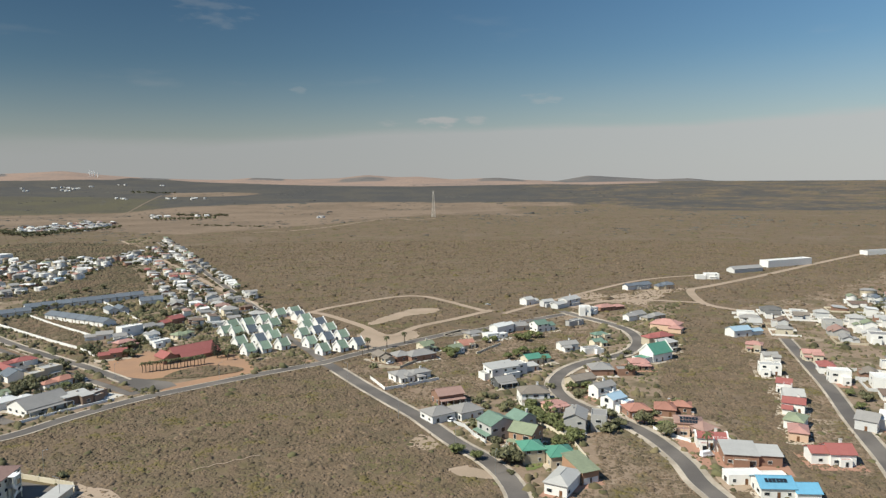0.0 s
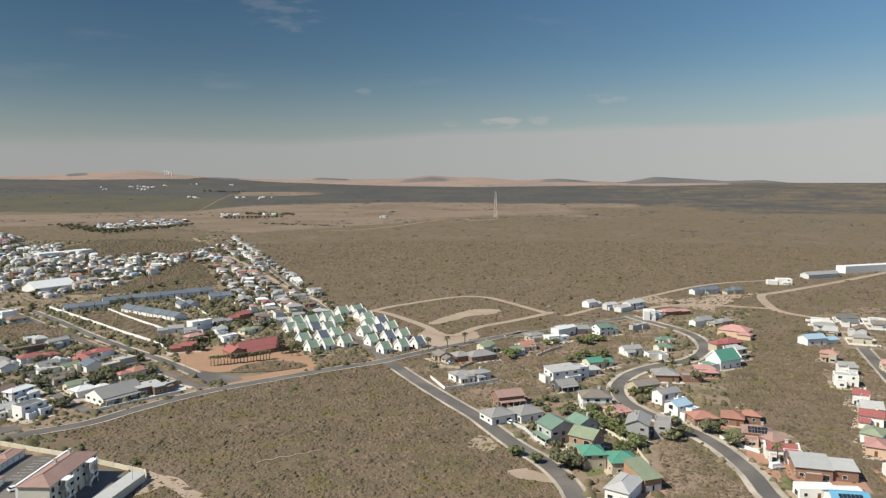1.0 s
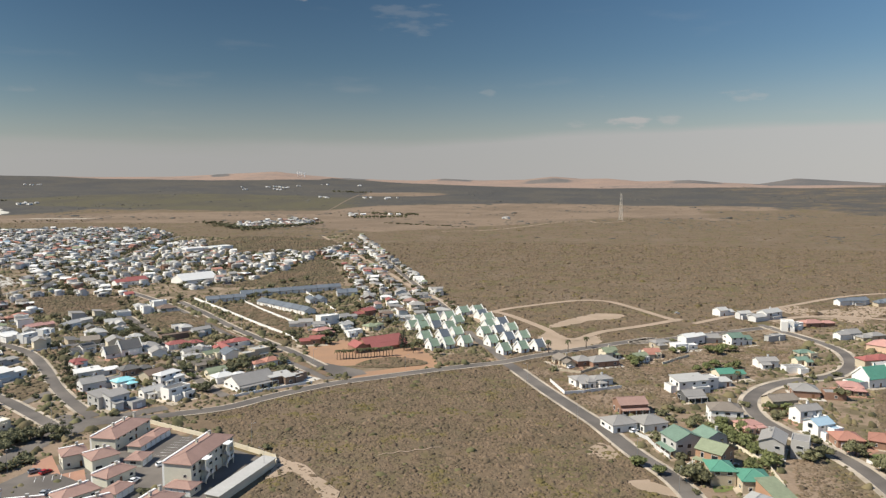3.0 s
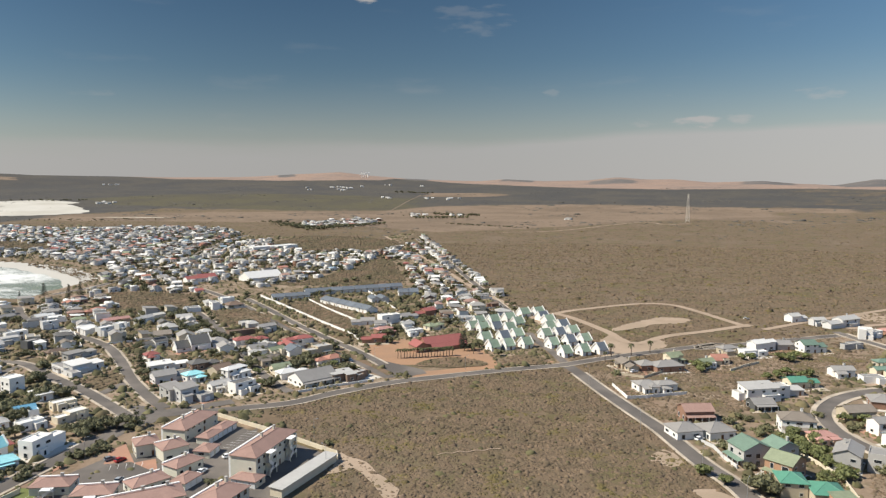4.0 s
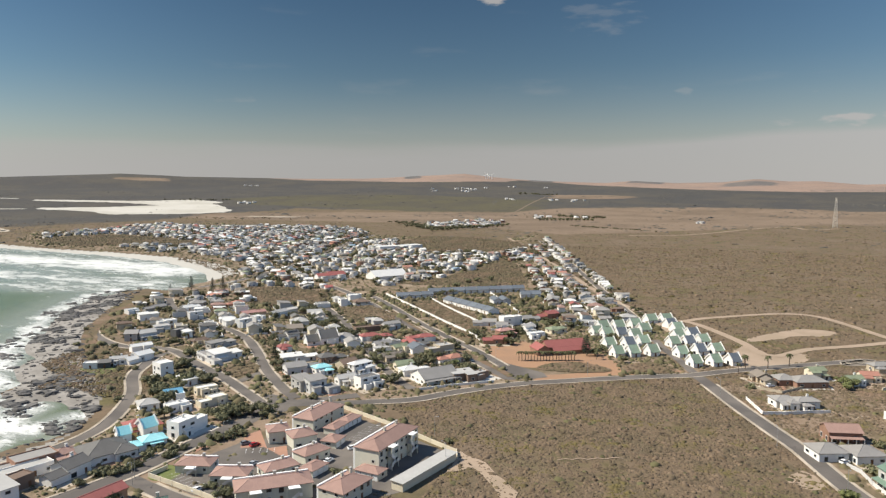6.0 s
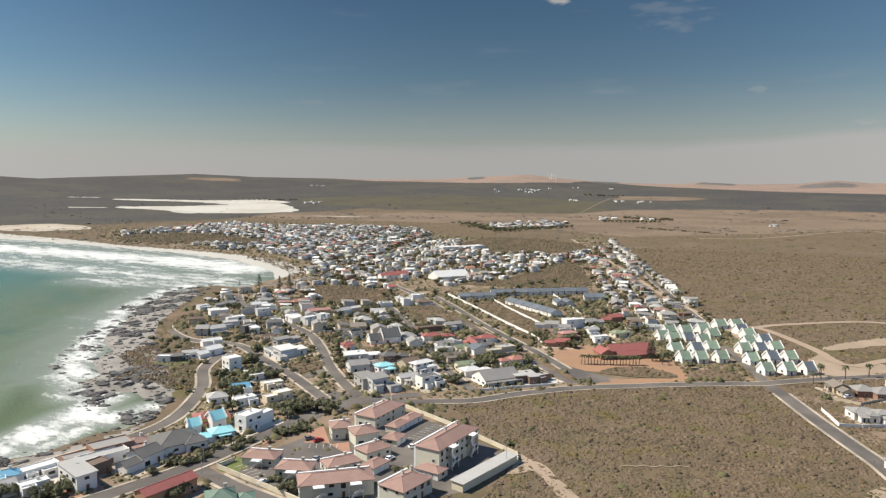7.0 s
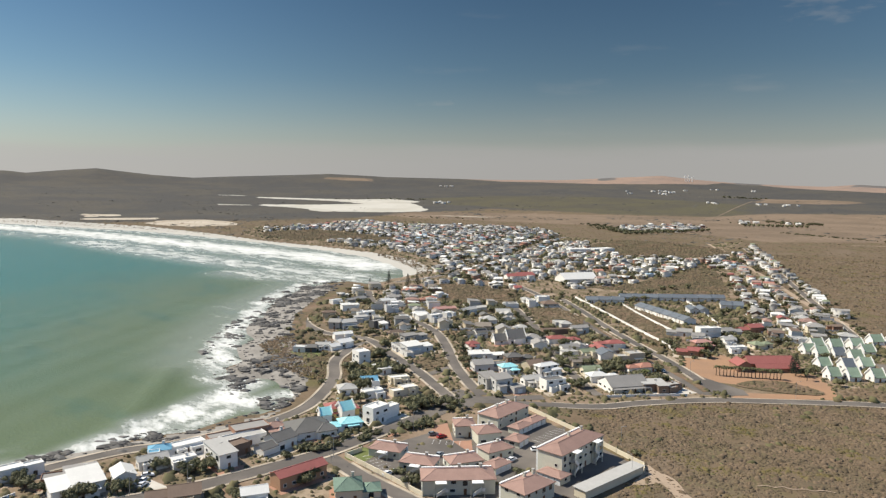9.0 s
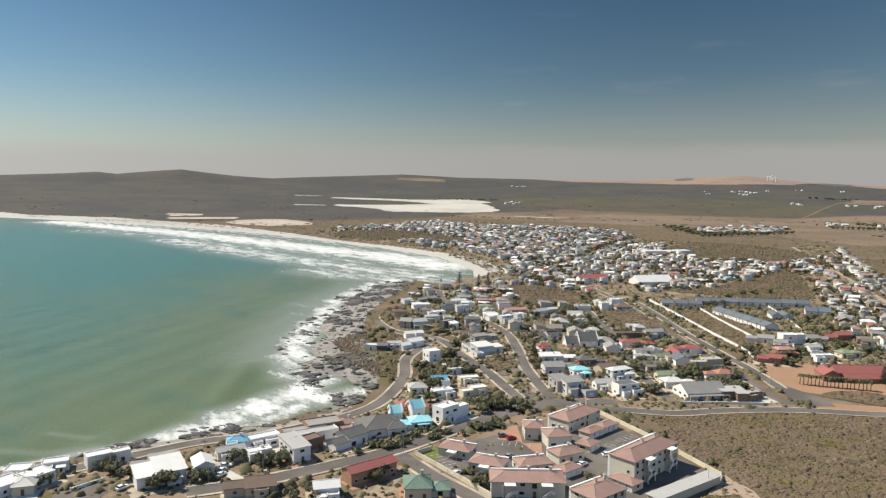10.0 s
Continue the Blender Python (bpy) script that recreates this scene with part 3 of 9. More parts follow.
for kind, areas in LAND.items():
    value = np.zeros(len(co))
    for rows, soft in areas if isinstance(areas, list) else [areas]:
        rows = np.array(rows)
        d = np.minimum(land_r - np.interp(land_az, rows[:, 0], rows[:, 1]), np.interp(land_az, rows[:, 0], rows[:, 2]) - land_r)
        d = np.minimum(d, np.minimum(land_az - rows[0, 0], rows[-1, 0] - land_az) * land_r * 0.01745 * 0.5)
        value = np.maximum(value, np.clip(0.5 + d / (2 * soft), 0, 1))
    # dark cover thinned to the right: the paling by haze, put into colour
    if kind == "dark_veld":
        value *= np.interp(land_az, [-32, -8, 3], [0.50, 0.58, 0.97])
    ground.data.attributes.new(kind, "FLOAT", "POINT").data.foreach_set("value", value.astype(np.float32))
ground.data.materials.append(PEBBLE)
ground.data.materials.append(BEACH)
gm = np.array([p.center[:2] for p in ground.data.polygons])
kinds = np.zeros(len(gm), np.int32)
for k, areas in ((1, SHELVES), (2, BEACHES)):
    for area in areas:
        kinds[inside(gm[:, 0], gm[:, 1], area)] = k
ground.data.polygons.foreach_set("material_index", kinds)
tagged(ground, "dry olive-brown coastal scrubland reaching low hills", "ground", kind="structure")

# the sea: turbid green near the shore, teal further out, with foam where it breaks
sea_az, sea_r = np.arange(36, 104.01, 0.25), np.geomspace(170, 3200, 420)


def swell(x, y):
    z = np.full(np.shape(x), WATER)
    d = line_distance(x, y, SWELL)
    z = z + 1.3 * np.exp(-((d / 7.0) ** 2))
    for ang, size, ph in ((0.6, 26, 0.0), (0.9, 41, 1.3)):
        z = z + 0.12 * np.sin((x * math.cos(ang) + y * math.sin(ang)) * 6.283 / size + ph)
    return z


WATERM = bpy.data.materials.new("sea_water")
WATERM.use_nodes = True
sn, sl = WATERM.node_tree.nodes, WATERM.node_tree.links
s_b = sn["Principled BSDF"]
s_pos = sn.new("ShaderNodeNewGeometry").outputs["Position"]


def s_noise(scale, detail, rough=0.6, stretch=(1, 1, 1), turn=0.0):
    m, t = sn.new("ShaderNodeMapping"), sn.new("ShaderNodeTexNoise")
    m.inputs["Scale"].default_value, m.inputs["Rotation"].default_value = stretch, (0, 0, turn)
    sl.new(s_pos, m.inputs[0])
    sl.new(m.outputs[0], t.inputs["Vector"])
    t.inputs["Scale"].default_value, t.inputs["Detail"].default_value, t.inputs["Roughness"].default_value = scale, detail, rough
    return t.outputs[0]


def s_math(op, a, b):
    t = sn.new("ShaderNodeMath")
    t.operation = op
    for k, v in enumerate((a, b)):
        if isinstance(v, (int, float)):
            t.inputs[k].default_value = v
        else:
            sl.new(v, t.inputs[k])
    return t.outputs[0]


def s_range(v, a, b, lo=0.0, hi=1.0):
    t = sn.new("ShaderNodeMapRange")
    t.interpolation_type = "SMOOTHSTEP"
    sl.new(v, t.inputs[0])
    for k, u in zip((1, 2, 3, 4), (a, b, lo, hi)):
        t.inputs[k].default_value = u
    return t.outputs[0]


def s_mix(fac, a, b):
    t = sn.new("ShaderNodeMix")
    t.data_type = "RGBA"
    sl.new(fac, t.inputs["Factor"])
    for k, u in (("A", a), ("B", b)):
        if isinstance(u, tuple):
            t.inputs[k].default_value = (*u, 1)
        else:
            sl.new(u, t.inputs[k])
    return t.outputs["Result"]


s_shore, s_foam = sn.new("ShaderNodeAttribute"), sn.new("ShaderNodeAttribute")
s_shore.attribute_name, s_foam.attribute_name = "depth", "foam"
s_deep = s_math("ADD", s_shore.outputs["Fac"], s_math("MULTIPLY", s_math("SUBTRACT", s_noise(0.008, 4), 0.5), 220.0))
s_col = s_mix(s_range(s_deep, 20, 330), (0.115, 0.142, 0.068), (0.046, 0.138, 0.107))
s_col = s_mix(s_range(s_noise(0.012, 5, stretch=(1, 2.2, 1), turn=0.9), 0.52, 0.75, 0, 0.55), s_col, (0.045, 0.105, 0.075))
s_lace = s_math("ADD", s_math("ADD", s_math("MULTIPLY", s_noise(0.20, 10, 0.75, (1, 2.0, 1), 0.8), 0.75), s_math("MULTIPLY", s_noise(0.028, 5, 0.6, (1, 2.4, 1), 0.75), 0.75)), s_math("MULTIPLY", s_foam.outputs["Fac"], 0.55))
s_white = s_range(s_lace, 1.08, 1.36)
s_veil = s_range(s_foam.outputs["Fac"], 0.12, 0.9, 0, 0.74)
s_col = s_mix(s_veil, s_col, (0.335, 0.345, 0.315))
s_col = s_mix(s_white, s_col, (0.66, 0.66, 0.63))
sl.new(s_col, s_b.inputs["Base Color"])
sl.new(s_range(s_white, 0, 1, 0.22, 0.9), s_b.inputs["Roughness"])
s_b.inputs["Specular IOR Level"].default_value = 0.25
s_bump = sn.new("ShaderNodeBump")
s_bump.inputs["Strength"].default_value, s_bump.inputs["Distance"].default_value = 0.5, 0.6
sl.new(s_math("ADD", s_noise(0.35, 6, 0.6, (1, 2, 1), 0.8), s_math("MULTIPLY", s_white, 0.6)), s_bump.inputs["Height"])
sl.new(s_bump.outputs[0], s_b.inputs["Normal"])

sea = grid_sheet("water", sea_az, sea_r, swell, WATERM)
tagged(sea, "green sea with white surf breaking on the shore", "sea", kind="structure")
sv = np.empty(len(sea.data.vertices) * 3, np.float32)
sea.data.vertices.foreach_get("co", sv)
sv = sv.reshape(-1, 3)
depth = sea.data.attributes.new("depth", "FLOAT", "POINT")
depth.data.foreach_set("value", np.clip(-shore(sv[:, 0], sv[:, 1]), -50, 1000).astype(np.float32))
surf = np.zeros(len(sv))
for line, width, weight in BREAKERS:
    surf = np.maximum(surf, weight * np.exp(-((line_distance(sv[:, 0], sv[:, 1], line) / width) ** 2)))
foam = sea.data.attributes.new("foam", "FLOAT", "POINT")
foam.data.foreach_set("value", surf.astype(np.float32))


# flat patches of ground cover, each a little higher than the last
LAYERS = [0]


def patch(name, points, mat, label, category, rough=0.0, closed_smooth=False, lift=None, step=5.0):
    LAYERS[0] += 1
    z = lift if lift is not None else 0.02 + 0.004 * LAYERS[0]
    p = smooth(points, True, step) if closed_smooth else np.concatenate([np.linspace(a, b, max(2, int(np.hypot(*(np.subtract(b, a))) / step)), endpoint=False) for a, b in zip(points, list(points[1:]) + [points[0]])])
    bm = bmesh.new()
    vs = []
    for x, y in p:
        if rough:
            n = noise.noise_vector(Vector((x, y, 3.0)) / (rough * 4)) * rough + noise.noise_vector(Vector((x, y, 9.0)) / rough) * rough * 0.4
            x, y = x + n.x, y + n.y
        vs.append(bm.verts.new((x, y, z)))
    f = bm.faces.new(vs)
    f.normal_update()
    if f.normal.z < 0:
        f.normal_flip()
    bmesh.ops.triangulate(bm, faces=[f])
    return tagged(part(name, bm, mat), label, category, kind="structure")


def strip(name, rows, mat, label, category="ground", lift=1.0, rough=0.12, seed=0):
    """A far band of ground cover between two distances, over rows of (azimuth, near, far), laid on the land."""
    rng = np.random.default_rng(seed)
    rows = np.array(rows)
    az = np.linspace(rows[0, 0], rows[-1, 0], max(24, int(abs(rows[-1, 0] - rows[0, 0]) * 6)))
    lo, hi = np.interp(az, rows[:, 0], rows[:, 1]), np.interp(az, rows[:, 0], rows[:, 2])
    wob = [sum(rng.normal() * np.sin(az * k + rng.uniform(0, 6)) / k**0.7 for k in (1.3, 3.1, 6.7, 13.1)) for _ in (0, 1)]
    gap = hi - lo
    lo, hi = lo + wob[0] * gap * rough, hi + wob[1] * gap * rough
    m = 14
    r = lo[:, None] + (np.maximum(hi, lo + 1) - lo)[:, None] * np.linspace(0, 1, m)
    a = np.radians(az)[:, None]
    x, y = -r * np.sin(a), r * np.cos(a)
    v = np.stack([x, y, ground_z(x, y) + lift], -1).reshape(-1, 3)
    k = np.arange(len(az) * m).reshape(len(az), m)
    f = np.stack([k[:-1, :-1], k[:-1, 1:], k[1:, 1:], k[1:, :-1]], -1).reshape(-1, 4)
    return tagged(from_arrays(name, v, f[:, ::-1], mat), label, category, kind="structure")


def far_patch(name, points, mat, label, category, rough):
    """A patch of bare ground with a ragged edge, laid on the rising land."""
    bm = bmesh.new()
    vs = []
    for a, b in zip(points, list(points[1:]) + [points[0]]):
        n = max(2, int(math.dist(a, b) / 9))
        for k in range(n):
            x, y = a[0] + (b[0] - a[0]) * k / n, a[1] + (b[1] - a[1]) * k / n
            w = noise.noise_vector(Vector((x, y, 3.0)) / (rough * 3)) * rough + noise.noise_vector(Vector((x, y, 9.0)) / rough) * rough * 0.5
            x, y = x + w.x, y + w.y
            vs.append(bm.verts.new((x, y, float(ground_z(x, y)) + 0.5)))
    f = bm.faces.new(vs)
    f.normal_update()
    if f.normal.z < 0:
        f.normal_flip()
    bmesh.ops.triangulate(bm, faces=[f])
    return tagged(part(name, bm, mat), label, category, kind="structure")


ROADS = []


def ribbon(bm, line, left, right, z0, z1=None, mat=0):
    """A flat band along a line, from left to right of it; with z1, a raised band with sides."""
    d = np.gradient(line, axis=0)
    n = np.stack([-d[:, 1], d[:, 0]], -1) / (np.hypot(d[:, 0], d[:, 1])[:, None] + 1e-9)
    top = z0 if z1 is None else z1
    a = [bm.verts.new((*p, top)) for p in line + n * left]
    b = [bm.verts.new((*p, top)) for p in line + n * right]
    for k in range(len(line) - 1):
        f = bm.faces.new((a[k], a[k + 1], b[k + 1], b[k]) if left < right else (b[k], b[k + 1], a[k + 1], a[k]))
        f.material_index = mat
    if z1 is not None:
        for e in (a, b):
            low = [bm.verts.new((v.co.x, v.co.y, z0)) for v in e]
            for k in range(len(line) - 1):
                bm.faces.new((e[k], e[k + 1], low[k + 1], low[k])).material_index = mat


def road(name, points, width, label, mat=None, verge=1.3, kerbs=True, dashes=False, trim=(0, 0)):
    LAYERS[0] += 1
    z = 0.02 + 0.004 * LAYERS[0]
    line = smooth(points, step=5.0)
    ROADS.append((line, width / 2 + verge))
    bm = bmesh.new()
    ribbon(bm, line, width / 2, -width / 2, z)
    ob = tagged(part(name, bm, mat or ASPHALT), label, "road", kind="structure")
    if kerbs:
        inner = line[trim[0]:len(line) - trim[1]]
        for side in (1, -1):
            bm = bmesh.new()
            ribbon(bm, inner, side * (width / 2 + 0.02), side * (width / 2 + 0.20), z - 0.02, z + 0.12)
            part("kerb", bm, KERB, ob)
            bm = bmesh.new()
            ribbon(bm, inner, side * (width / 2 + 0.21), side * (width / 2 + verge), z - 0.02, z + 0.10)
            part("verge", bm, PAVE, ob, "dusty pale verge")
    if dashes:
        bm = bmesh.new()
        for k in range(1, len(line) - 2, 2):
            ribbon(bm, line[k:k + 2], 0.08, -0.08, z + 0.006)
        part("centre_line", bm, PAINT_WHITE, ob)
    return ob

# ---- houses ----
SHARED = {}
HOUSES = []


def window_mesh(w, h, simple):
    key = ("window", round(w, 1), round(h, 1), simple)
    if key not in SHARED:
        me = bpy.data.meshes.new("window")
        bm = bmesh.new()
        t = 0.09
        x, d0, d1 = w / 2, -0.10, -0.04
        outer = [(-x, 0), (x, 0), (x, h), (-x, h)]
        inner = [(-x + t, t), (x - t, t), (x - t, h - t), (-x + t, h - t)]
        rings = [[bm.verts.new((p, y, z)) for p, z in loop] for loop, y in ((outer, 0.02), (outer, d0), (inner, d0), (inner, d1))]
        for a, b in zip(rings, rings[1:]):
            for k in range(4):
                q = (k + 1) % 4
                bm.faces.new((a[k], a[q], b[q], b[k]))
        if simple:
            bm.faces.new(rings[3]).material_index = 1
        bmesh.ops.recalc_face_normals(bm, faces=bm.faces)
        bm.to_mesh(me)
        bm.free()
        for m in (FRAME, GLASS):
            me.materials.append(m)
        glass = bpy.data.meshes.new("pane")
        bm = bmesh.new()
        box(bm, -w / 2 + t, -0.05, t, w / 2 - t, 0.01, h - t)
        bm.to_mesh(glass)
        bm.free()
        glass.materials.append(GLASS)
        SHARED[key] = (me, glass)
    return SHARED[key]


def add_window(parent, m, w, h, simple):
    me, glass = window_mesh(w, h, simple)
    ob = place("window", me, FRAME, parent, "", m)
    if not simple:
        place("pane", glass, GLASS, ob)
    return ob


def plain_box(name, w, d, h, mat, parent, m, label=""):
    key = (name, round(w, 2), round(d, 2), round(h, 2), mat.name)
    if key not in SHARED:
        bm = bmesh.new()
        box(bm, -w / 2, -d / 2, 0, w / 2, d / 2, h)
        me = bpy.data.meshes.new(name)
        bm.to_mesh(me)
        bm.free()
        SHARED[key] = me
    return place(name, SHARED[key], mat, parent, label, m)


def block(parent, m, w, d, h, kind, wall, roof, pitch=None, over=0.45):
    """Walls and roof of one volume, its ridge along x, centred at m."""
    if kind in ("gable", "hip") and d > w * 1.35:
        m, w, d = m @ pose(0, 0, 0, 0, 0, 90), d, w
    W, R = WALL[wall], ROOF[roof]
    x, y = w / 2, d / 2
    if pitch is None:
        pitch = {"gable": 24, "gablewall": 43, "hip": 22, "mono": 5, "flat": 0}[kind]
    rise = math.tan(radians(pitch)) * (d if kind == "mono" else y)
    bm = bmesh.new()
    base = -0.4
    if kind in ("gable", "gablewall"):
        up = 0.45 if kind == "gablewall" else 0
        prof = [(-y, base), (y, base), (y, h), (0, h + rise), (-y, h)]
        a, b = [[bm.verts.new((s, p[0], p[1])) for p in prof] for s in (-x, x)]
        bm.faces.new(a[::-1])
        bm.faces.new(b)
        for k in range(5):
            if k not in (2, 3):
                bm.faces.new((a[k], a[(k + 1) % 5], b[(k + 1) % 5], b[k]))
        if up:
            for s in (-1, 1):
                for q in (-1, 1):
                    x0, x1 = sorted((s * x, s * (x + 0.45)))
                    pts = [(q * (y + 0.25), h - 0.15), (q * (y + 0.25), h + 0.5), (0, h + rise + up + 0.25), (0, h + rise - 0.2)]
                    f0 = [bm.verts.new((x0, *p)) for p in pts]
                    f1 = [bm.verts.new((x1, *p)) for p in pts]
                    bm.faces.new(f0)
                    bm.faces.new(f1[::-1])
                    for k in range(4):
                        bm.faces.new((f0[k], f1[k], f1[(k + 1) % 4], f0[(k + 1) % 4]))
        bmesh.ops.recalc_face_normals(bm, faces=bm.faces)
    elif kind == "mono":
        v = box(bm, -x, -y, base, x, y, h)
        for k in (6, 7):
            v[k].co.z = h + rise
    elif kind == "flat":
        t, p = 0.22, 0.5
        box(bm, -x, -y, base, x, -y + t, h + p)
        box(bm, -x, y - t, base, x, y, h + p)
        box(bm, -x, -y + t, base, -x + t, y - t, h + p)
        box(bm, x - t, -y + t, base, x, y - t, h + p)
    else:
        box(bm, -x, -y, base, x, y, h)
    part("wall", bm, W, parent, "", m)
    bm = bmesh.new()
    th = 0.16
    if kind in ("gable", "gablewall"):
        ox = over if kind == "gable" else -0.02
        drop = math.tan(radians(pitch)) * over
        for q in (-1, 1):
            loop = [(-x - ox, 0, h + rise + th), (-x - ox, q * (y + over), h - drop + th), (x + ox, q * (y + over), h - drop + th), (x + ox, 0, h + rise + th)]
            prism(bm, loop if q < 0 else loop[::-1], th)
        if kind == "gable":
            box(bm, -x - ox, -0.14, h + rise + th - 0.04, x + ox, 0.14, h + rise + th + 0.05)
    elif kind == "hip":
        drop = math.tan(radians(pitch)) * over
        X, Y, z0, z1 = x + over, y + over, h - drop + th, h + rise + th
        e = max(x - y, 0.05)
        ring = [bm.verts.new(p) for p in ((-X, -Y, z0), (X, -Y, z0), (X, Y, z0), (-X, Y, z0))]
        low = [bm.verts.new((v.co.x, v.co.y, z0 - 0.2)) for v in ring]
        a, b = bm.verts.new((-e, 0, z1)), bm.verts.new((e, 0, z1))
        for f in ((ring[0], ring[1], b, a), (ring[1], ring[2], b), (ring[2], ring[3], a, b), (ring[3], ring[0], a)):
            bm.faces.new(f)
        for k in range(4):
            bm.faces.new((ring[k], low[k], low[(k + 1) % 4], ring[(k + 1) % 4]))
        bm.faces.new(low)
        bmesh.ops.recalc_face_normals(bm, faces=bm.faces)
        tube(bm, (-e, 0, z1 + 0.02), (e, 0, z1 + 0.02), 0.12, 0.12, 5)
        for s, q, c in ((-1, -1, -e), (1, -1, e), (1, 1, e), (-1, 1, -e)):
            tube(bm, (s * X, q * Y, z0), (c, 0, z1), 0.09, 0.09, 4)
    elif kind == "mono":
        k = rise / d
        prism(bm, [(-x - over, -y - over, h - k * over + th), (x + over, -y - over, h - k * over + th), (x + over, y + over, h + rise + k * over + th), (-x - over, y + over, h + rise + k * over + th)], th)
    else:
        box(bm, -x + 0.225, -y + 0.225, h - 0.1, x - 0.225, y - 0.225, h + 0.12)
    part("roof", bm, R, parent, "", m)
    return w, d, m, rise


def openings(parent, m, w, d, h, rng, level, skip_front=False):
    """Windows and doors on the four sides. level 2: with separate panes; 1: plain; 0: the two long sides only."""
    if level < 0:
        return
    storeys = max(1, int((h + 0.6) / 2.7))
    for side in range(4):
        if level == 0 and side in (1, 3):
            continue
        span, off, turn = (w, d / 2, side * 90) if side % 2 == 0 else (d, w / 2, side * 90)
        face = m @ pose(0, 0, 0, 0, 0, turn) @ pose(0, -off, 0)
        n = max(1, int(span / (3.4, 4.0, 6.0)[2 - level]))
        for s in range(storeys):
            z = 0.95 + s * 2.75
            for k in range(n):
                u = (k + 0.5) / n * span - span / 2 + rng.uniform(-0.25, 0.25)
                pick = rng.random()
                if side == 0 and s == 0 and k == n // 2 and not skip_front:
                    plain_box("door", 1.0, 0.14, 2.1, DOOR_WOOD, parent, face @ pose(u, 0, 0))
                elif pick < 0.72:
                    ww = rng.choice((1.2, 1.5, 1.8, 2.4)) if span / n > 3 else 1.0
                    hh = 1.2 if rng.random() < 0.7 else 1.9
                    add_window(parent, face @ pose(u, 0, z if hh < 1.5 else z - 0.7), ww, hh, level < 2)


def house(x, y, turn, w, d, h, kind, wall, roof, level=1, wings=(), chimney=0, garage=0, veranda=False, seed=0, name="house", group="", note="", pitch=None, solar=0, parapet=0, stairs=0):
    rng = random.Random(seed * 7919 + int(x * 13 + y * 7))
    ob = new(name)
    ob.matrix_basis = pose(x, y, 0, 0, 0, turn)
    HOUSES.append((x, y, max(w, d) * 0.5))
    form = {"gable": "gabled", "gablewall": "parapet-gabled", "hip": "hipped", "mono": "lean-to", "flat": "flat"}[kind]
    size = "two-storey" if h > 4.6 else "single-storey"
    if h > 8:
        size = "three-storey"
    text = f"{size} {WALL_WORDS[wall]} {name.replace('_', ' ')} with a {form} {WORDS[roof]} roof" + (" " + note if note else "")
    tagged(ob, text, name.replace("_", " "), group)
    core, m0 = (w, d), Matrix()
    if name == "house" and level >= 0 and not wings and w > 8.5 and d > 6.5 and not veranda and not garage:
        # a main range with lower wings, as such houses grow
        side = rng.choice((-1, 1))
        low = h if rng.random() < 0.35 else max(2.6, h * rng.uniform(0.55, 0.8))
        other = rng.choice((kind, kind, "flat"))
        if w > 13.5:
            core, m0 = (w * 0.56, d * 0.78), pose(-side * w * 0.20, d * 0.06, 0)
            wings = [(side * w * 0.275, d * rng.uniform(-0.12, 0.08), w * 0.39, d * rng.uniform(0.5, 0.66), low - 0.1, kind if kind != "flat" else "flat")]
        else:
            core, m0 = (w * rng.uniform(0.72, 1.0), d * 0.66), pose(0, d * 0.16, 0)
            wings = [(side * w * rng.uniform(0.18, 0.27), -d * 0.30, w * rng.uniform(0.36, 0.46), d * 0.40 - 0.05, low - 0.12, other)]
        if rng.random() < (0.7 if level else 0.4):
            wings.append((-side * w * 0.22, -d * 0.36, w * 0.26, d * 0.22, 2.4, rng.choice(("flat", "mono"))))
        chimney = chimney or int(level >= 1 and rng.random() < 0.4)
    w2, d2, m2, rise = block(ob, m0, *core, h, kind, wall, roof, pitch)
    openings(ob, m0, *core, h, rng, level, garage > 0)
    if name == "house" and level >= 1:
        apron(ob, w, d, rng)
    if parapet:
        plain_box("parapet", w, 0.7, h + 0.5, TRIM, ob, pose(0, d / 2 + 0.36, 0), "white roof edge wall")
    for k in range(stairs):
        sx = (k + 0.5) / stairs * w - w / 2
        st = plain_box("stair_tower", 3.0, 0.2, h - 0.6, WALL["stone"], ob, pose(sx, -d / 2 - 0.3, 0), "outside stair with white stepped walls")
        plain_box("canopy", 3.6, 2.6, 0.18, TRIM, st, pose(0, -1.2, h - 0.3))
        for q in range(max(1, int(h / 2.7))):
            z0, lean = 2.7 * q, (-1) ** q
            for y, deep, top, mat in ((-0.7, 1.0, 0.05, CONCRETE), (-1.35, 0.18, 0.95, WALL["white"])):
                bm = bmesh.new()
                lo, hi = (-1.5, 1.5) if lean > 0 else (1.5, -1.5)
                pts = [(lo, max(z0 - 0.25, 0)), (hi, z0 + 2.1), (hi, z0 + 2.4 + top), (lo, z0 + 0.1 + top)]
                f0, f1 = [[bm.verts.new((px, yy, pz)) for px, pz in pts] for yy in (y - deep / 2, y + deep / 2)]
                bm.faces.new(f0)
                bm.faces.new(f1[::-1])
                for e in range(4):
                    bm.faces.new((f0[e], f1[e], f1[(e + 1) % 4], f0[(e + 1) % 4]))
                bmesh.ops.recalc_face_normals(bm, faces=bm.faces)
                part("stair_flight" if deep > 0.5 else "stair_wall", bm, mat, st)
            plain_box("landing", 0.9, 2.2, 0.18, CONCRETE, st, pose(lean * 1.9, -1.1, z0 + 2.1))
            plain_box("landing_wall", 0.9, 0.15, 1.0, WALL["white"], st, pose(lean * 1.9, -2.2, z0 + 2.2))
        for px in (-2.2, 2.2):
            plain_box("pillar", 0.25, 0.25, h - 0.3, WALL["stone"], st, pose(px, -2.1, 0))
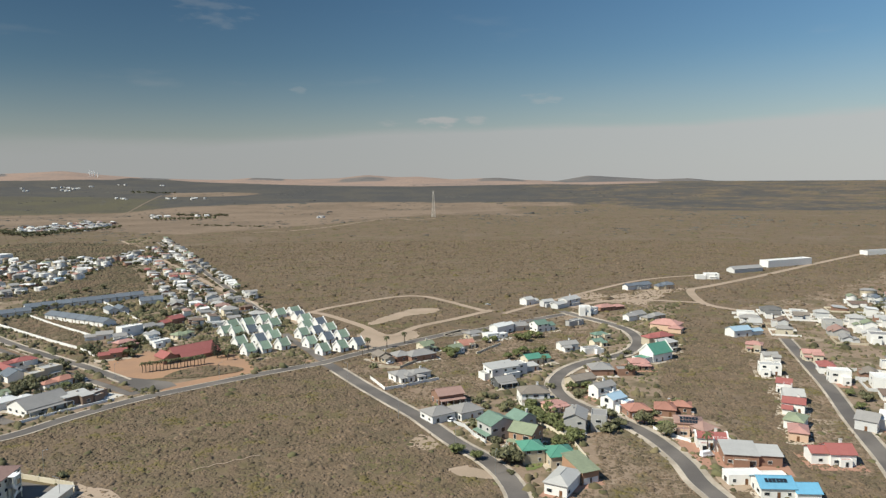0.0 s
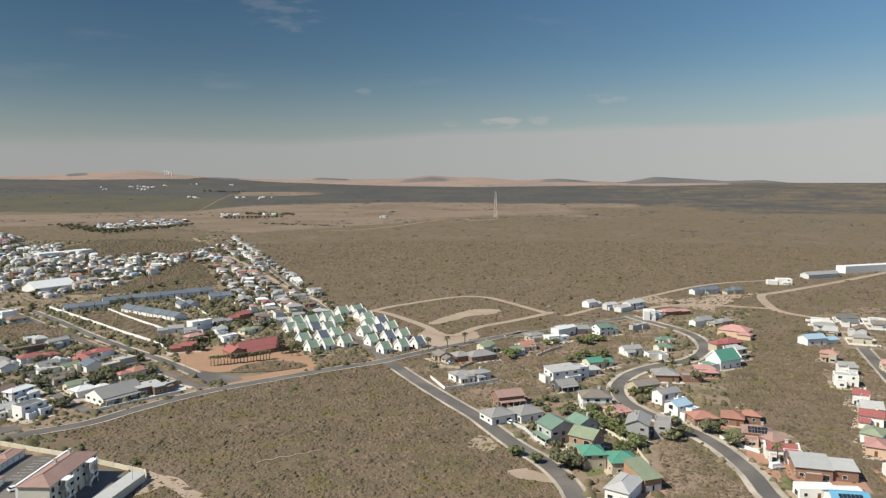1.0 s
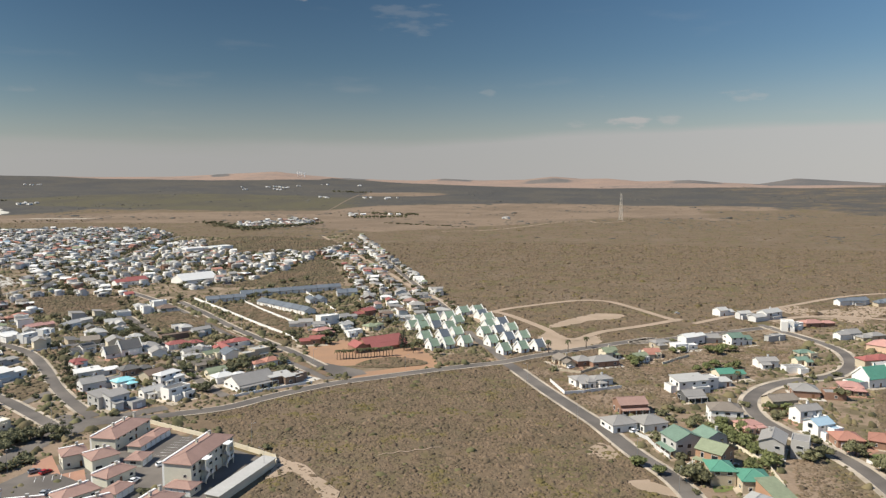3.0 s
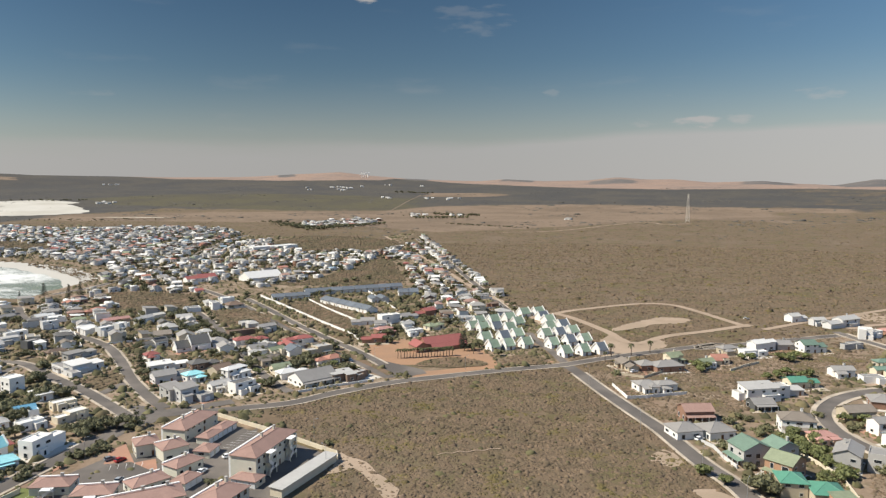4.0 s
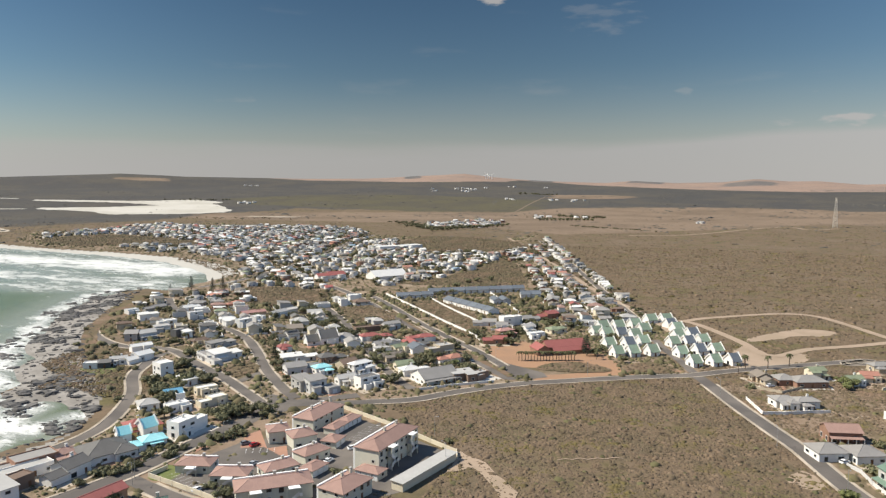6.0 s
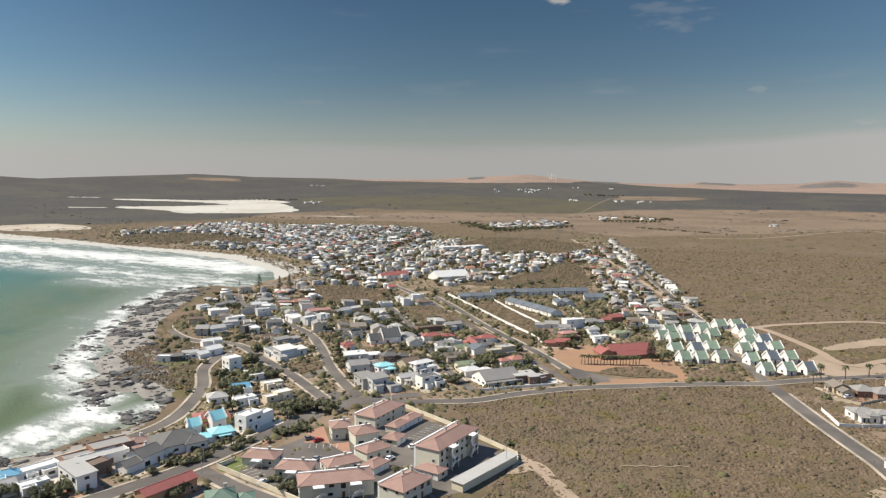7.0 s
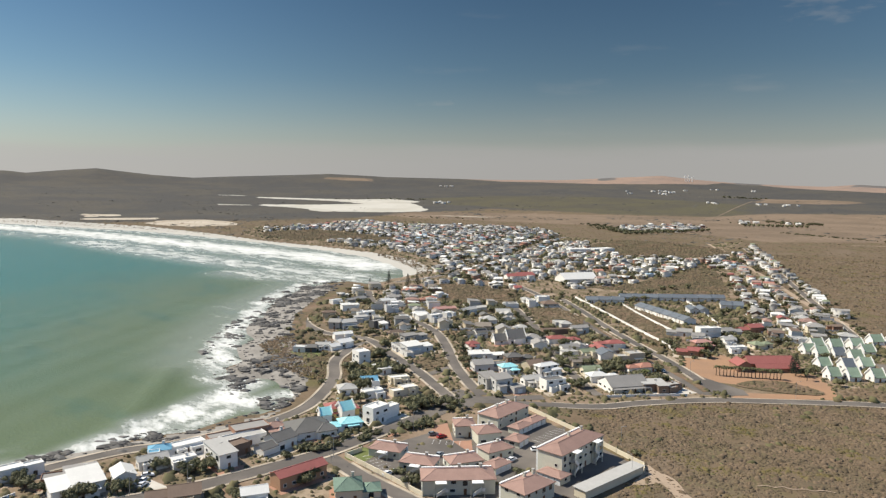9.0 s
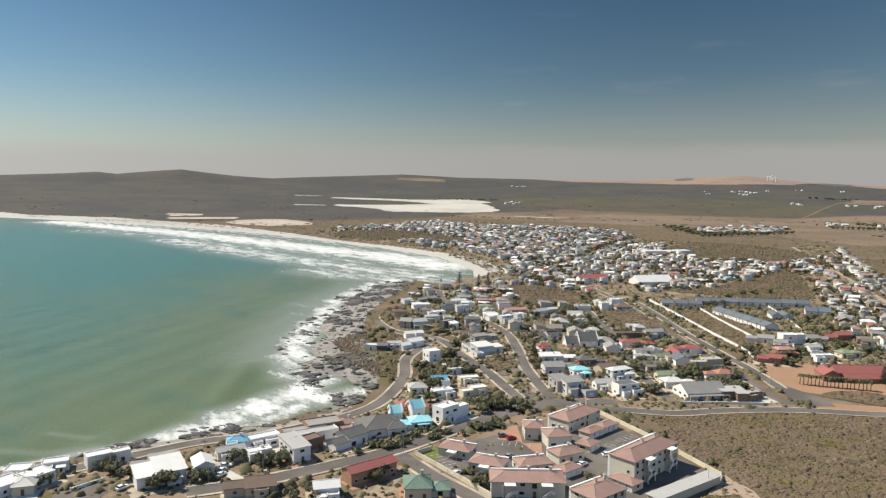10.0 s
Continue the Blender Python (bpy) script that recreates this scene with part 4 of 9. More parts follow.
    for dx, dy, ww, dd, hh, kk in wings:
        mm = pose(dx, dy, 0)
        block(ob, mm, ww, dd, hh, kk, wall, roof, pitch)
        if level:
            openings(ob, mm, ww, dd, hh, rng, max(level - 1, 0), True)
    for k in range(chimney):
        cx, cy = (k - (chimney - 1) / 2) * w2 * 0.3 + w2 * 0.18, d2 * 0.18
        top = h + (0 if kind in ("flat", "mono") else rise) + 0.9
        c = plain_box("chimney", 0.9, 0.7, top - h + 0.6, WALL[wall], ob, m2 @ pose(cx, cy, h - 0.6))
        plain_box("chimney_cap", 1.1, 0.9, 0.16, WALL["grey"], c, pose(0, 0, top - h + 0.6))
    for k in range(garage):
        gx = -w / 2 + (k + 0.5) * w / garage
        g = plain_box("garage_door", min(2.5, w / garage - 0.3), 0.14, 2.15, GARAGE_WHITE, ob, pose(gx, -d / 2, 0))
    if veranda:
        bm = bmesh.new()
        prism(bm, [(-w / 2, -d / 2 - 2.4, 2.5), (w / 2, -d / 2 - 2.4, 2.5), (w / 2, -d / 2 - 0.02, 2.9), (-w / 2, -d / 2 - 0.02, 2.9)], 0.1)
        v = part("veranda", bm, ROOF[roof], ob, "shallow veranda roof")
        n = max(2, int(w / 3))
        for k in range(n + 1):
            plain_box("post", 0.18, 0.18, 2.45, TRIM, ob, pose(-w / 2 + 0.15 + k * (w - 0.3) / n, -d / 2 - 2.3, 0))
    if solar:
        for k in range(solar):
            px = (k % 6 - 2.5) * 1.15
            py = -d2 / 2 * 0.45 - (k // 6) * 1.8
            pz = h + rise * (1 + py / (d2 / 2)) + 0.3 if kind != "flat" else h + 0.4
            plain_box("solar_panel", 1.0, 1.6, 0.06, GLASS, ob, m2 @ pose(px, py, pz, pitch or 22 if kind != "flat" else 8))
    return ob


APRON = [0]


def apron(parent, w, d, rng):
    """Paving or bare swept ground round a house."""
    APRON[0] += 1
    bm = bmesh.new()
    x0, x1, y0, y1 = -w / 2 - rng.uniform(0.6, 2.5), w / 2 + rng.uniform(0.6, 2.5), -d / 2 - rng.uniform(1.5, 4.0), d / 2 + rng.uniform(0.5, 1.5)
    z = 0.055 + 0.004 * (APRON[0] % 9)
    bm.faces.new([bm.verts.new(p) for p in ((x0, y0, z), (x1, y0, z), (x1, y1, z), (x0, y1, z))])
    part("paving", bm, rng.choice((PAVE, PAVE, PAVER, CONCRETE, SAND_TRACK)), parent, "paved apron")


def plot_wall(x, y, turn, w, d, rng):
    """A garden wall round three sides of a plot."""
    h, t = rng.uniform(1.1, 1.8), 0.2
    a, b = w / 2, d / 2
    outer = [(-a, b), (-a, -b), (a, -b), (a, b)]
    inner = [(-a + t, b), (-a + t, -b + t), (a - t, -b + t), (a - t, b)]
    bm = bmesh.new()
    low, top, il, it = [[bm.verts.new((p, q, z)) for p, q in loop] for loop, z in ((outer, -0.1), (outer, h), (inner, -0.1), (inner, h))]
    for k in range(3):
        for f in ((low[k], low[k + 1], top[k + 1], top[k]), (top[k], top[k + 1], it[k + 1], it[k]), (it[k], it[k + 1], il[k + 1], il[k])):
            bm.faces.new(f)
    for k in (0, 3):
        bm.faces.new((low[k], top[k], it[k], il[k]))
    bmesh.ops.recalc_face_normals(bm, faces=bm.faces)
    kind = rng.choice(("white", "white", "cream", "pale", "beige"))
    ob = part("garden_wall", bm, WALL[kind], None, "", pose(x, y, 0, 0, 0, turn))
    tagged(ob, f"low {WALL_WORDS[kind]} garden wall round a plot", "wall", "garden walls")


def wall_run(points, height=1.8, mat=None, label="white plastered boundary wall", thick=0.25, step=30.0):
    """A boundary wall along a line: one panel a stretch between piers."""
    ob = new("boundary_wall")
    tagged(ob, label, "wall")
    ob.matrix_basis = pose(points[0][0], points[0][1], 0)
    o = Vector((*points[0], 0))
    for a, b in zip(points, points[1:]):
        a, b = Vector((*a, 0)), Vector((*b, 0))
        n = max(1, int((b - a).length / 6))
        for k in range(n):
            p, q = a.lerp(b, k / n), a.lerp(b, (k + 1) / n)
            mid, le = (p + q) / 2 - o, (q - p).length
            turn = math.degrees(math.atan2(b.y - a.y, b.x - a.x))
            plain_box("panel", round(le, 1) - 0.02, thick, height, mat or WALL["cream"], ob, pose(mid.x, mid.y, -0.1, 0, 0, turn))
            pier = p - o
            plain_box("pier", 0.4, 0.4, height + 0.15, mat or WALL["cream"], ob, pose(pier.x, pier.y, -0.1, 0, 0, turn))
    return ob

# ---- plants ----
def leaf_cloud(centres, radii, count, size, rng, flat=0.75):
    """Leaf-sized triangles over the outside of several blobs, with a rough core in each."""
    v, f = [], []
    for c, r in zip(centres, radii):
        n = int(count * r * r)
        d = rng.normal(size=(n, 3))
        d /= np.linalg.norm(d, axis=1)[:, None]
        d[:, 2] = np.abs(d[:, 2]) * rng.choice((1, 1, 1, -0.5), n)
        p = c + d * r * rng.uniform(0.75, 1.08, (n, 1)) * np.array((1, 1, flat))
        for q, out in zip(p, d):
            out = out + rng.normal(0, 0.35, 3)
            a = np.cross(out, rng.normal(size=3))
            b = np.cross(out, a)
            a, b = a / np.linalg.norm(a) * size, b / np.linalg.norm(b) * size
            k = len(v)
            v += [q - a * 0.5, q + a * 0.5, q + b * 0.9]
            f.append((k, k + 1, k + 2))
        k = len(v)
        core = [(0, 0, 1), (1, 0, 0), (0, 1, 0), (-1, 0, 0), (0, -1, 0), (0, 0, -0.8)]
        v += [c + np.array(q) * r * 0.92 * np.array((1, 1, flat)) for q in core]
        f += [(k + a, k + b, k + e) for a, b, e in ((0, 1, 2), (0, 2, 3), (0, 3, 4), (0, 4, 1), (5, 2, 1), (5, 3, 2), (5, 4, 3), (5, 1, 4))]
    return np.array(v), np.array(f)


def mesh_of(name, v, f, mat):
    me = bpy.data.meshes.new(name)
    me.from_pydata([tuple(p) for p in v], [], [tuple(int(i) for i in t) for t in f])
    me.materials.append(mat)
    return me


def trunk_mesh(height, r, rng, limbs=4):
    bm = bmesh.new()
    mid = (rng.uniform(-0.2, 0.2), rng.uniform(-0.2, 0.2), height * 0.5)
    tube(bm, (0, 0, -0.3), mid, r, r * 0.75)
    tube(bm, mid, (0, 0, height), r * 0.75, r * 0.3)
    for k in range(limbs):
        a = 6.28 * k / limbs + rng.uniform(0, 1)
        tube(bm, mid, (math.cos(a) * height * 0.45, math.sin(a) * height * 0.45, height * 0.9), r * 0.5, r * 0.15, 5)
    me = bpy.data.meshes.new("trunk")
    bm.to_mesh(me)
    bm.free()
    me.materials.append(BARK)
    return me


TREES = {}


def tree_kind(kind):
    """Four shapes of each kind, one metre-true size each."""
    if kind in TREES:
        return TREES[kind]
    made = []
    for s in range(4):
        rng = np.random.default_rng(100 * s + len(kind))
        if kind in ("tree", "light", "bush"):
            wide = {"tree": 2.4, "light": 2.1, "bush": 1.6}[kind]
            up = {"tree": 2.0, "light": 1.8, "bush": 0.8}[kind]
            n = 12
            c = np.stack([rng.normal(0, wide * 0.42, n), rng.normal(0, wide * 0.42, n), up + rng.normal(0, wide * 0.20, n)], 1)
            r = rng.uniform(0.35, 0.62, n) * wide
            v, f = leaf_cloud(c, r, 40, 0.42, rng)
            made.append((trunk_mesh(up, 0.10 * wide, rng), mesh_of("crown", v, f, {"tree": LEAF, "light": LEAF_LIGHT, "bush": LEAF}[kind])))
        elif kind == "pine":
            v, f = [], []
            for tier in range(11):
                z = 1.6 + tier * 1.05
                rad = (11.5 - tier) * 0.26 * rng.uniform(0.85, 1.15) + 0.25
                for k in range(7):
                    a = 6.283 * (k + 0.37 * tier) / 7 + rng.uniform(-0.15, 0.15)
                    u, w = np.array((math.cos(a), math.sin(a), 0)), np.array((-math.sin(a), math.cos(a), 0))
                    for part_of in range(4):
                        p = u * rad * (0.25 + 0.22 * part_of) + np.array((0, 0, z + 0.10 * part_of))
                        i = len(v)
                        v += [p - u * 0.35 - w * 0.28, p + u * 0.45, p - u * 0.35 + w * 0.28, p + np.array((0, 0, 0.42))]
                        f += [(i, i + 1, i + 3), (i + 1, i + 2, i + 3), (i, i + 2, i + 1)]
            made.append((trunk_mesh(13.0, 0.28, rng, 0), mesh_of("crown", v, f, LEAF_DARK)))
        else:
            v, f = [], []
            for k in range(22):
                a, lift = 6.283 * k / 22 * 3.1, rng.uniform(-0.5, 1.1)
                u, w = np.array((math.cos(a), math.sin(a), 0)), np.array((-math.sin(a), math.cos(a), 0))
                last = None
                for s2 in range(5):
                    t = s2 / 4
                    p = u * 1.35 * t + np.array((0, 0, 4.6 + lift * t - 1.2 * t * t))
                    wd = 0.26 * math.sin(3.14 * (0.15 + 0.8 * t)) + 0.02
                    i = len(v)
                    v += [p - w * wd, p + np.array((0, 0, 0.07)), p + w * wd]
                    if last is not None:
                        f += [(last, i, i + 1), (last, i + 1, last + 1), (last + 1, i + 1, i + 2), (last + 1, i + 2, last + 2)]
                    last = i
            made.append((trunk_mesh(4.7, 0.20, rng, 0), mesh_of("crown", v, f, PALM_LEAF)))
    TREES[kind] = made
    return made


TREE_WORDS = {"tree": ("dark green coastal milkwood tree with a rounded crown", "tree"), "light": ("bright green garden tree with a loose crown", "tree"),
              "bush": ("dense green garden bush on dry ground", "bush"), "pine": ("tall dark Norfolk pine with tiered branches", "pine tree"),
              "palm": ("young palm tree with drooping fronds", "palm tree")}


def tree(kind, x, y, size=1.0, group="", pick=None):
    k = int(abs(x * 3.7 + y * 1.3)) % 4 if pick is None else pick
    trunk, crown = tree_kind(kind)[k]
    name = {"tree": "tree", "light": "tree", "bush": "bush", "pine": "pine_tree", "palm": "palm_tree"}[kind]
    ob = new(name)
    ob.matrix_basis = pose(x, y, 0, 0, 0, (x * 37 + y * 91) % 360) @ Matrix.Scale(size, 4)
    tagged(ob, TREE_WORDS[kind][0], TREE_WORDS[kind][1], group)
    place("trunk", trunk, BARK, ob)
    place("crown", crown, LEAF, ob)
    HOUSES.append((x, y, size * 1.5))
    return ob


def domes(name, x, y, r, h, mat, label, category, rng, k=5):
    """Low rounded clumps, uneven, all in one mesh."""
    n = len(x)
    a = np.arange(k) / k * 2 * np.pi
    turn = rng.uniform(0, 6.28, (n, 1))
    low = r[:, None] * rng.uniform(0.6, 1.45, (n, k))
    mid = r[:, None] * rng.uniform(0.3, 0.95, (n, k))
    ring = np.stack([np.stack([x[:, None] + low * np.cos(a + turn), y[:, None] + low * np.sin(a + turn), np.full((n, k), -0.1) + rng.uniform(0, 0.25, (n, k)) * h[:, None]], -1),
                     np.stack([x[:, None] + mid * np.cos(a + turn + 0.4), y[:, None] + mid * np.sin(a + turn + 0.4), h[:, None] * rng.uniform(0.35, 1.05, (n, k))], -1)], 1)
    top = np.stack([x + rng.normal(0, 0.12, n) * r, y + rng.normal(0, 0.12, n) * r, h], -1)[:, None]
    v = np.concatenate([ring.reshape(n, 2 * k, 3), top], 1)
    f = []
    for i in range(k):
        j = (i + 1) % k
        f += [(i, j, k + i), (j, k + j, k + i), (k + i, k + j, 2 * k)]
    f = (np.array(f)[None] + (np.arange(n) * (2 * k + 1))[:, None, None]).reshape(-1, 3)
    return tagged(from_arrays(name, v.reshape(-1, 3), f, mat), label, category, kind="stuff")


# ---- cars, lamps and the like ----
CAR_PAINT = {"white": material("white_car_paint", (0.75, 0.75, 0.75), 0.25, 0.02, 3, 0.5, 0.0, spec=0.5), "grey": material("grey_car_paint", (0.18, 0.19, 0.20), 0.25, 0.02, 3, 0.5, 0.0, spec=0.5),
             "red": material("red_car_paint", (0.35, 0.03, 0.03), 0.25, 0.02, 3, 0.5, 0.0, spec=0.5), "silver": material("silver_car_paint", (0.48, 0.49, 0.50), 0.3, 0.02, 3, 0.5, 0.0, metal=0.4)}


def car(x, y, turn, colour="white", van=False):
    ob = new("van" if van else "car")
    ob.matrix_basis = pose(x, y, 0.06, 0, 0, turn)
    tagged(ob, f"parked {colour} delivery van on paving" if van else f"parked {colour} hatchback car on asphalt", "van" if van else "car", "parked cars")
    ln, wd = (5.2, 1.95) if van else (4.2, 1.75)
    prof = [(-ln / 2, 0.35), (-ln / 2, 0.95), (-ln / 2 + 0.1, 1.05), (-ln * 0.18, 1.1), (ln * 0.22, 1.08), (ln / 2 - 0.15, 0.85), (ln / 2, 0.6), (ln / 2, 0.35)]
    cab = [(-ln / 2 + 0.15, 1.05), (-ln / 2 + 0.35, 1.5), (ln * 0.05, 1.52), (ln * 0.25, 1.06)]
    if van:
        cab = [(-ln / 2 + 0.02, 1.05), (-ln / 2 + 0.05, 2.2), (ln * 0.2, 2.2), (ln * 0.34, 1.06)]
    for nm, pr, half, mat in (("body", prof, wd / 2, CAR_PAINT[colour]), ("cabin", cab, wd / 2 - 0.12, CAR_PAINT[colour] if van else GLASS)):
        bm = bmesh.new()
        a, b = [[bm.verts.new((p[0], s * half, p[1])) for p in pr] for s in (-1, 1)]
        bm.faces.new(a)
        bm.faces.new(b[::-1])
        for k in range(len(pr)):
            q = (k + 1) % len(pr)
            bm.faces.new((a[k], b[k], b[q], a[q]))
        bmesh.ops.recalc_face_normals(bm, faces=bm.faces)
        bmesh.ops.bevel(bm, geom=[e for e in bm.edges], offset=0.05, segments=1, affect="EDGES")
        part(nm, bm, mat, ob)
    if van:
        plain_box("windscreen", 0.05, wd - 0.4, 0.7, GLASS, ob, pose(ln * 0.29, 0, 1.25, 0, -25, 0))
    else:
        plain_box("roof_panel", ln * 0.36, wd - 0.3, 0.05, CAR_PAINT[colour], ob, pose(-ln * 0.18, 0, 1.5))
    for sx in (-1, 1):
        for sy in (-1, 1):
            if "wheel" not in SHARED:
                bm = bmesh.new()
                tube(bm, (0, -0.11, 0), (0, 0.11, 0), 0.32, 0.32, 14)
                SHARED["wheel"] = bpy.data.meshes.new("wheel")
                bm.to_mesh(SHARED["wheel"])
                bm.free()
            place("wheel", SHARED["wheel"], TYRE, ob, "", pose(sx * ln * 0.31, sy * (wd / 2 - 0.08), 0.3))
    return ob


def street_lamp(x, y, turn, height=8.0):
    ob = new("street_lamp")
    ob.matrix_basis = pose(x, y, 0, 0, 0, turn)
    tagged(ob, "slim galvanised street lamp with a single arm", "street lamp", "street lamps")
    for nm, a, b, r in (("pole", (0, 0, -0.2), (0, 0, height), 0.09), ("arm", (0, 0, height - 0.1), (1.6, 0, height + 0.35), 0.05)):
        bm = bmesh.new()
        tube(bm, a, b, r, r * 0.7, 8)
        part(nm, bm, STEEL, ob)
    plain_box("lantern", 0.7, 0.28, 0.14, STEEL, ob, pose(1.8, 0, height + 0.3))
    return ob


def lattice_mast(x, y, height, half):
    ob = new("radio_mast")
    ob.matrix_basis = pose(x, y, 0)
    tagged(ob, "tall pale steel lattice radio mast in the scrub", "radio mast")
    n = 12
    def corner(k, q):
        s = half * (1 - 0.72 * k / n)
        return (s * (1, -1, -1, 1)[q % 4], s * (1, 1, -1, -1)[q % 4], height * k / n)
    for q in range(4):
        bm = bmesh.new()
        tube(bm, corner(0, q), corner(n, q), 0.42, 0.30, 5)
        part("leg", bm, CONCRETE, ob)
        for k in range(n):
            bm = bmesh.new()
            tube(bm, corner(k, q), corner(k + 1, q + 1), 0.2, 0.2, 4)
            tube(bm, corner(k, q + 1), corner(k + 1, q), 0.2, 0.2, 4)
            tube(bm, corner(k + 1, q), corner(k + 1, q + 1), 0.2, 0.2, 4)
            part("bracing", bm, CONCRETE, ob)
    for z, s in ((height * 0.88, 0.3), (height * 0.8, 2.1)):
        plain_box("antenna", 0.8, 0.5, 5.0, WALL["white"], ob, pose(s, 1.6, z))
    return ob


# ---- the place ----
patch("town_ground", [(-1478.7, 880.1), (-1353.3, 956.1), (-1459.2, 1157), (-1390.1, 1273.5), (-1224.6, 1245.7), (-995.1, 1328.4), (-788.2, 1142.4), (-666.5, 1123.2), (-476.3, 974.8), (-459.1, 1089.5), (-522.9, 1300.1), (-536.6, 1187.9), (-261, 745.3), (-129.4, 541.8), (-77, 442.2), (-60.7, 403.5), (-73, 378), (-94.9, 361.8), (-129.6, 336.4), (-160.2, 295.2), (-183.6, 263.3), (-128, 186.6), (-166.9, 137.6), (-219.6, 71.2), (-259.3, 34.3), (-276.3, 27), (-278.2, 54.8), (-275.1, 69.3), (-262.8, 94.2), (-256.8, 123.7), (-257, 160.8), (-271.8, 188.9), (-307.5, 250.3), (-352.4, 264.4), (-417.7, 300.9), (-495.2, 365.7), (-559, 485.4), (-579.6, 571.8), (-678.4, 632.4), (-778.7, 659.2), (-938.7, 674.4), (-1099.7, 666), (-1261.6, 711.7)], TOWN_SOIL, "dry sandy ground between the houses", "ground", 6, False)
patch("town_ground", [(-58, 370.5), (-19.4, 385), (23, 428.4), (89.1, 522.2), (136.9, 572), (194.3, 575.3), (143, 451.6), (146.7, 422.2), (121.7, 382.7), (100.8, 331.4), (98.4, 299.8), (111.6, 280.8), (112.9, 263.5), (118, 248.5), (119.5, 226.6), (86.9, 216.3), (22, 211.4), (13.3, 240.6), (-9.9, 288.5)], TOWN_SOIL, "dry sandy ground between the gardens", "ground", 4, False)
patch("town_ground", [(225.4, 534.9), (313.1, 596.6), (459.2, 733.9), (499.5, 731.1), (165.8, 220.9), (145.3, 217.1), (136.3, 239.9), (143.3, 286.8), (161.1, 366)], TOWN_SOIL, "dry sandy ground between the gardens", "ground", 4, False)
patch("orange_yard", [(-188.2, 391.8), (-173.6, 412.9), (-149.1, 387.3), (-126.2, 405.3), (-112.4, 392.5), (-99.9, 367.3), (-110.3, 364.4), (-131.7, 358.5), (-151.7, 354.2), (-152.7, 342), (-168.9, 355.7)], RED_SOIL, "orange earth yard round the church", "yard", 2.0, True)
patch("orange_verge", [(-136.5, 326), (-105.7, 358.8), (-72.2, 386.3), (-73.1, 390.9), (-108, 366.2), (-135, 343.7)], RED_SOIL, "orange earth verge of the road", "yard", 0.8, False)
patch("sandy_clearing", [(-53.6, 485.4), (-42.1, 514.9), (-23.5, 543), (-8.7, 545.2), (-2.7, 537), (-11.7, 522.4), (-25.7, 516), (-38.6, 496.1), (-46.4, 484.8)], SAND_TRACK, "pale sandy clearing in the scrub", "clearing", 2.5, True)
patch("sandy_clearing", [(-51.9, 471.2), (-44.3, 463.9), (-33.1, 448.9), (-19.6, 464.9), (-15.6, 445.9), (-37.7, 414), (-49.2, 408.7), (-60.9, 425.3), (-55.9, 448.4)], SAND_TRACK, "pale sandy clearing in the scrub", "clearing", 2.5, True)
patch("sandy_clearing", [(156.1, 549.1), (181.3, 588), (221.6, 634.1), (191.2, 635.4), (141.3, 594.8), (124.8, 619.6), (106, 589.4), (126.9, 567.5)], SAND_TRACK, "bare sandy building plots", "clearing", 2.5, False)
patch("bare_ground", [(0.2, 238.2), (7.5, 240.7), (15.3, 236), (17.9, 229), (10, 230.1), (4.4, 232.4)], SAND_TRACK, "bare sandy ground by the road", "clearing", 1.5, True)
patch("bare_ground", [(-9.2, 270.8), (-2.6, 263.4), (-3.5, 257.1), (-9.6, 256.1), (-14, 260.9)], SAND_TRACK, "reddish bare ground in the scrub", "clearing", 2.5, True)
patch("parking_yard", [(-203, 158), (-176, 155), (-158, 154), (-132, 170), (-121, 190), (-122.5, 224), (-143, 231), (-188, 243), (-196, 236), (-183, 216), (-200, 196)], ASPHALT, "asphalt yard between the flats", "yard", 0, False)
patch("parking_yard", [(-191, 185.3), (-183.7, 199.5), (-175.1, 191.7), (-177.7, 179.6), (-189.5, 178)], ASPHALT, "asphalt parking yard with bays", "yard", 0, False)
patch("parking_yard", [(-166.8, 216.1), (-166.8, 241.5), (-158, 227.2), (-163.1, 211.4)], ASPHALT, "asphalt parking yard with bays", "yard", 0, False)
patch("parking_yard", [(-199.5, 184.3), (-192.1, 198.7), (-182.3, 196.4), (-174.4, 192.6), (-174.5, 183.7), (-182.1, 176.7), (-192.1, 174.6)], ASPHALT, "asphalt parking yard with bays", "yard", 0, True)
patch("parking_yard", [(-143.8, 169.9), (-155.9, 186.8), (-159.6, 206.9), (-161.2, 213.9), (-147.4, 197.6), (-129.3, 191.5), (-125.8, 189.4), (-128.9, 179.1)], ASPHALT, "asphalt driveway between flats and garages", "yard", 0, False)
patch("parking_yard", [(-134.3, 195.5), (-135.4, 222.3), (-125.3, 225.5), (-124.6, 187.7)], ASPHALT, "asphalt driveway between flats and garages", "yard", 0, False)
patch("parking_yard", [(-194.1, 154.6), (-194, 165.1), (-176.5, 168.6), (-169.7, 154.5), (-179.6, 153)], ASPHALT, "asphalt parking yard with bays", "yard", 0, False)
patch("brick_forecourt", [(-204.3, 201.3), (-203.7, 208.8), (-187.1, 195.2), (-182.6, 200.9), (-174.4, 192.6), (-178.3, 192.2), (-189.1, 195.6), (-196.3, 190.4)], PAVER, "red brick paved forecourt", "yard", 0, False)
patch("brick_forecourt", [(-40.7, 385.8), (-28.8, 381.5), (-16.4, 377.5), (-26.7, 373.6), (-18.5, 389.3), (-30.5, 403)], PAVER, "red brick paved yard", "yard", 0, False)
patch("brick_forecourt", [(87.8, 265), (94.8, 258.6), (95, 249.1), (91.8, 235.6), (88.3, 235.1), (87.4, 252.5)], PAVER, "red brick paved driveway", "yard", 0, False)
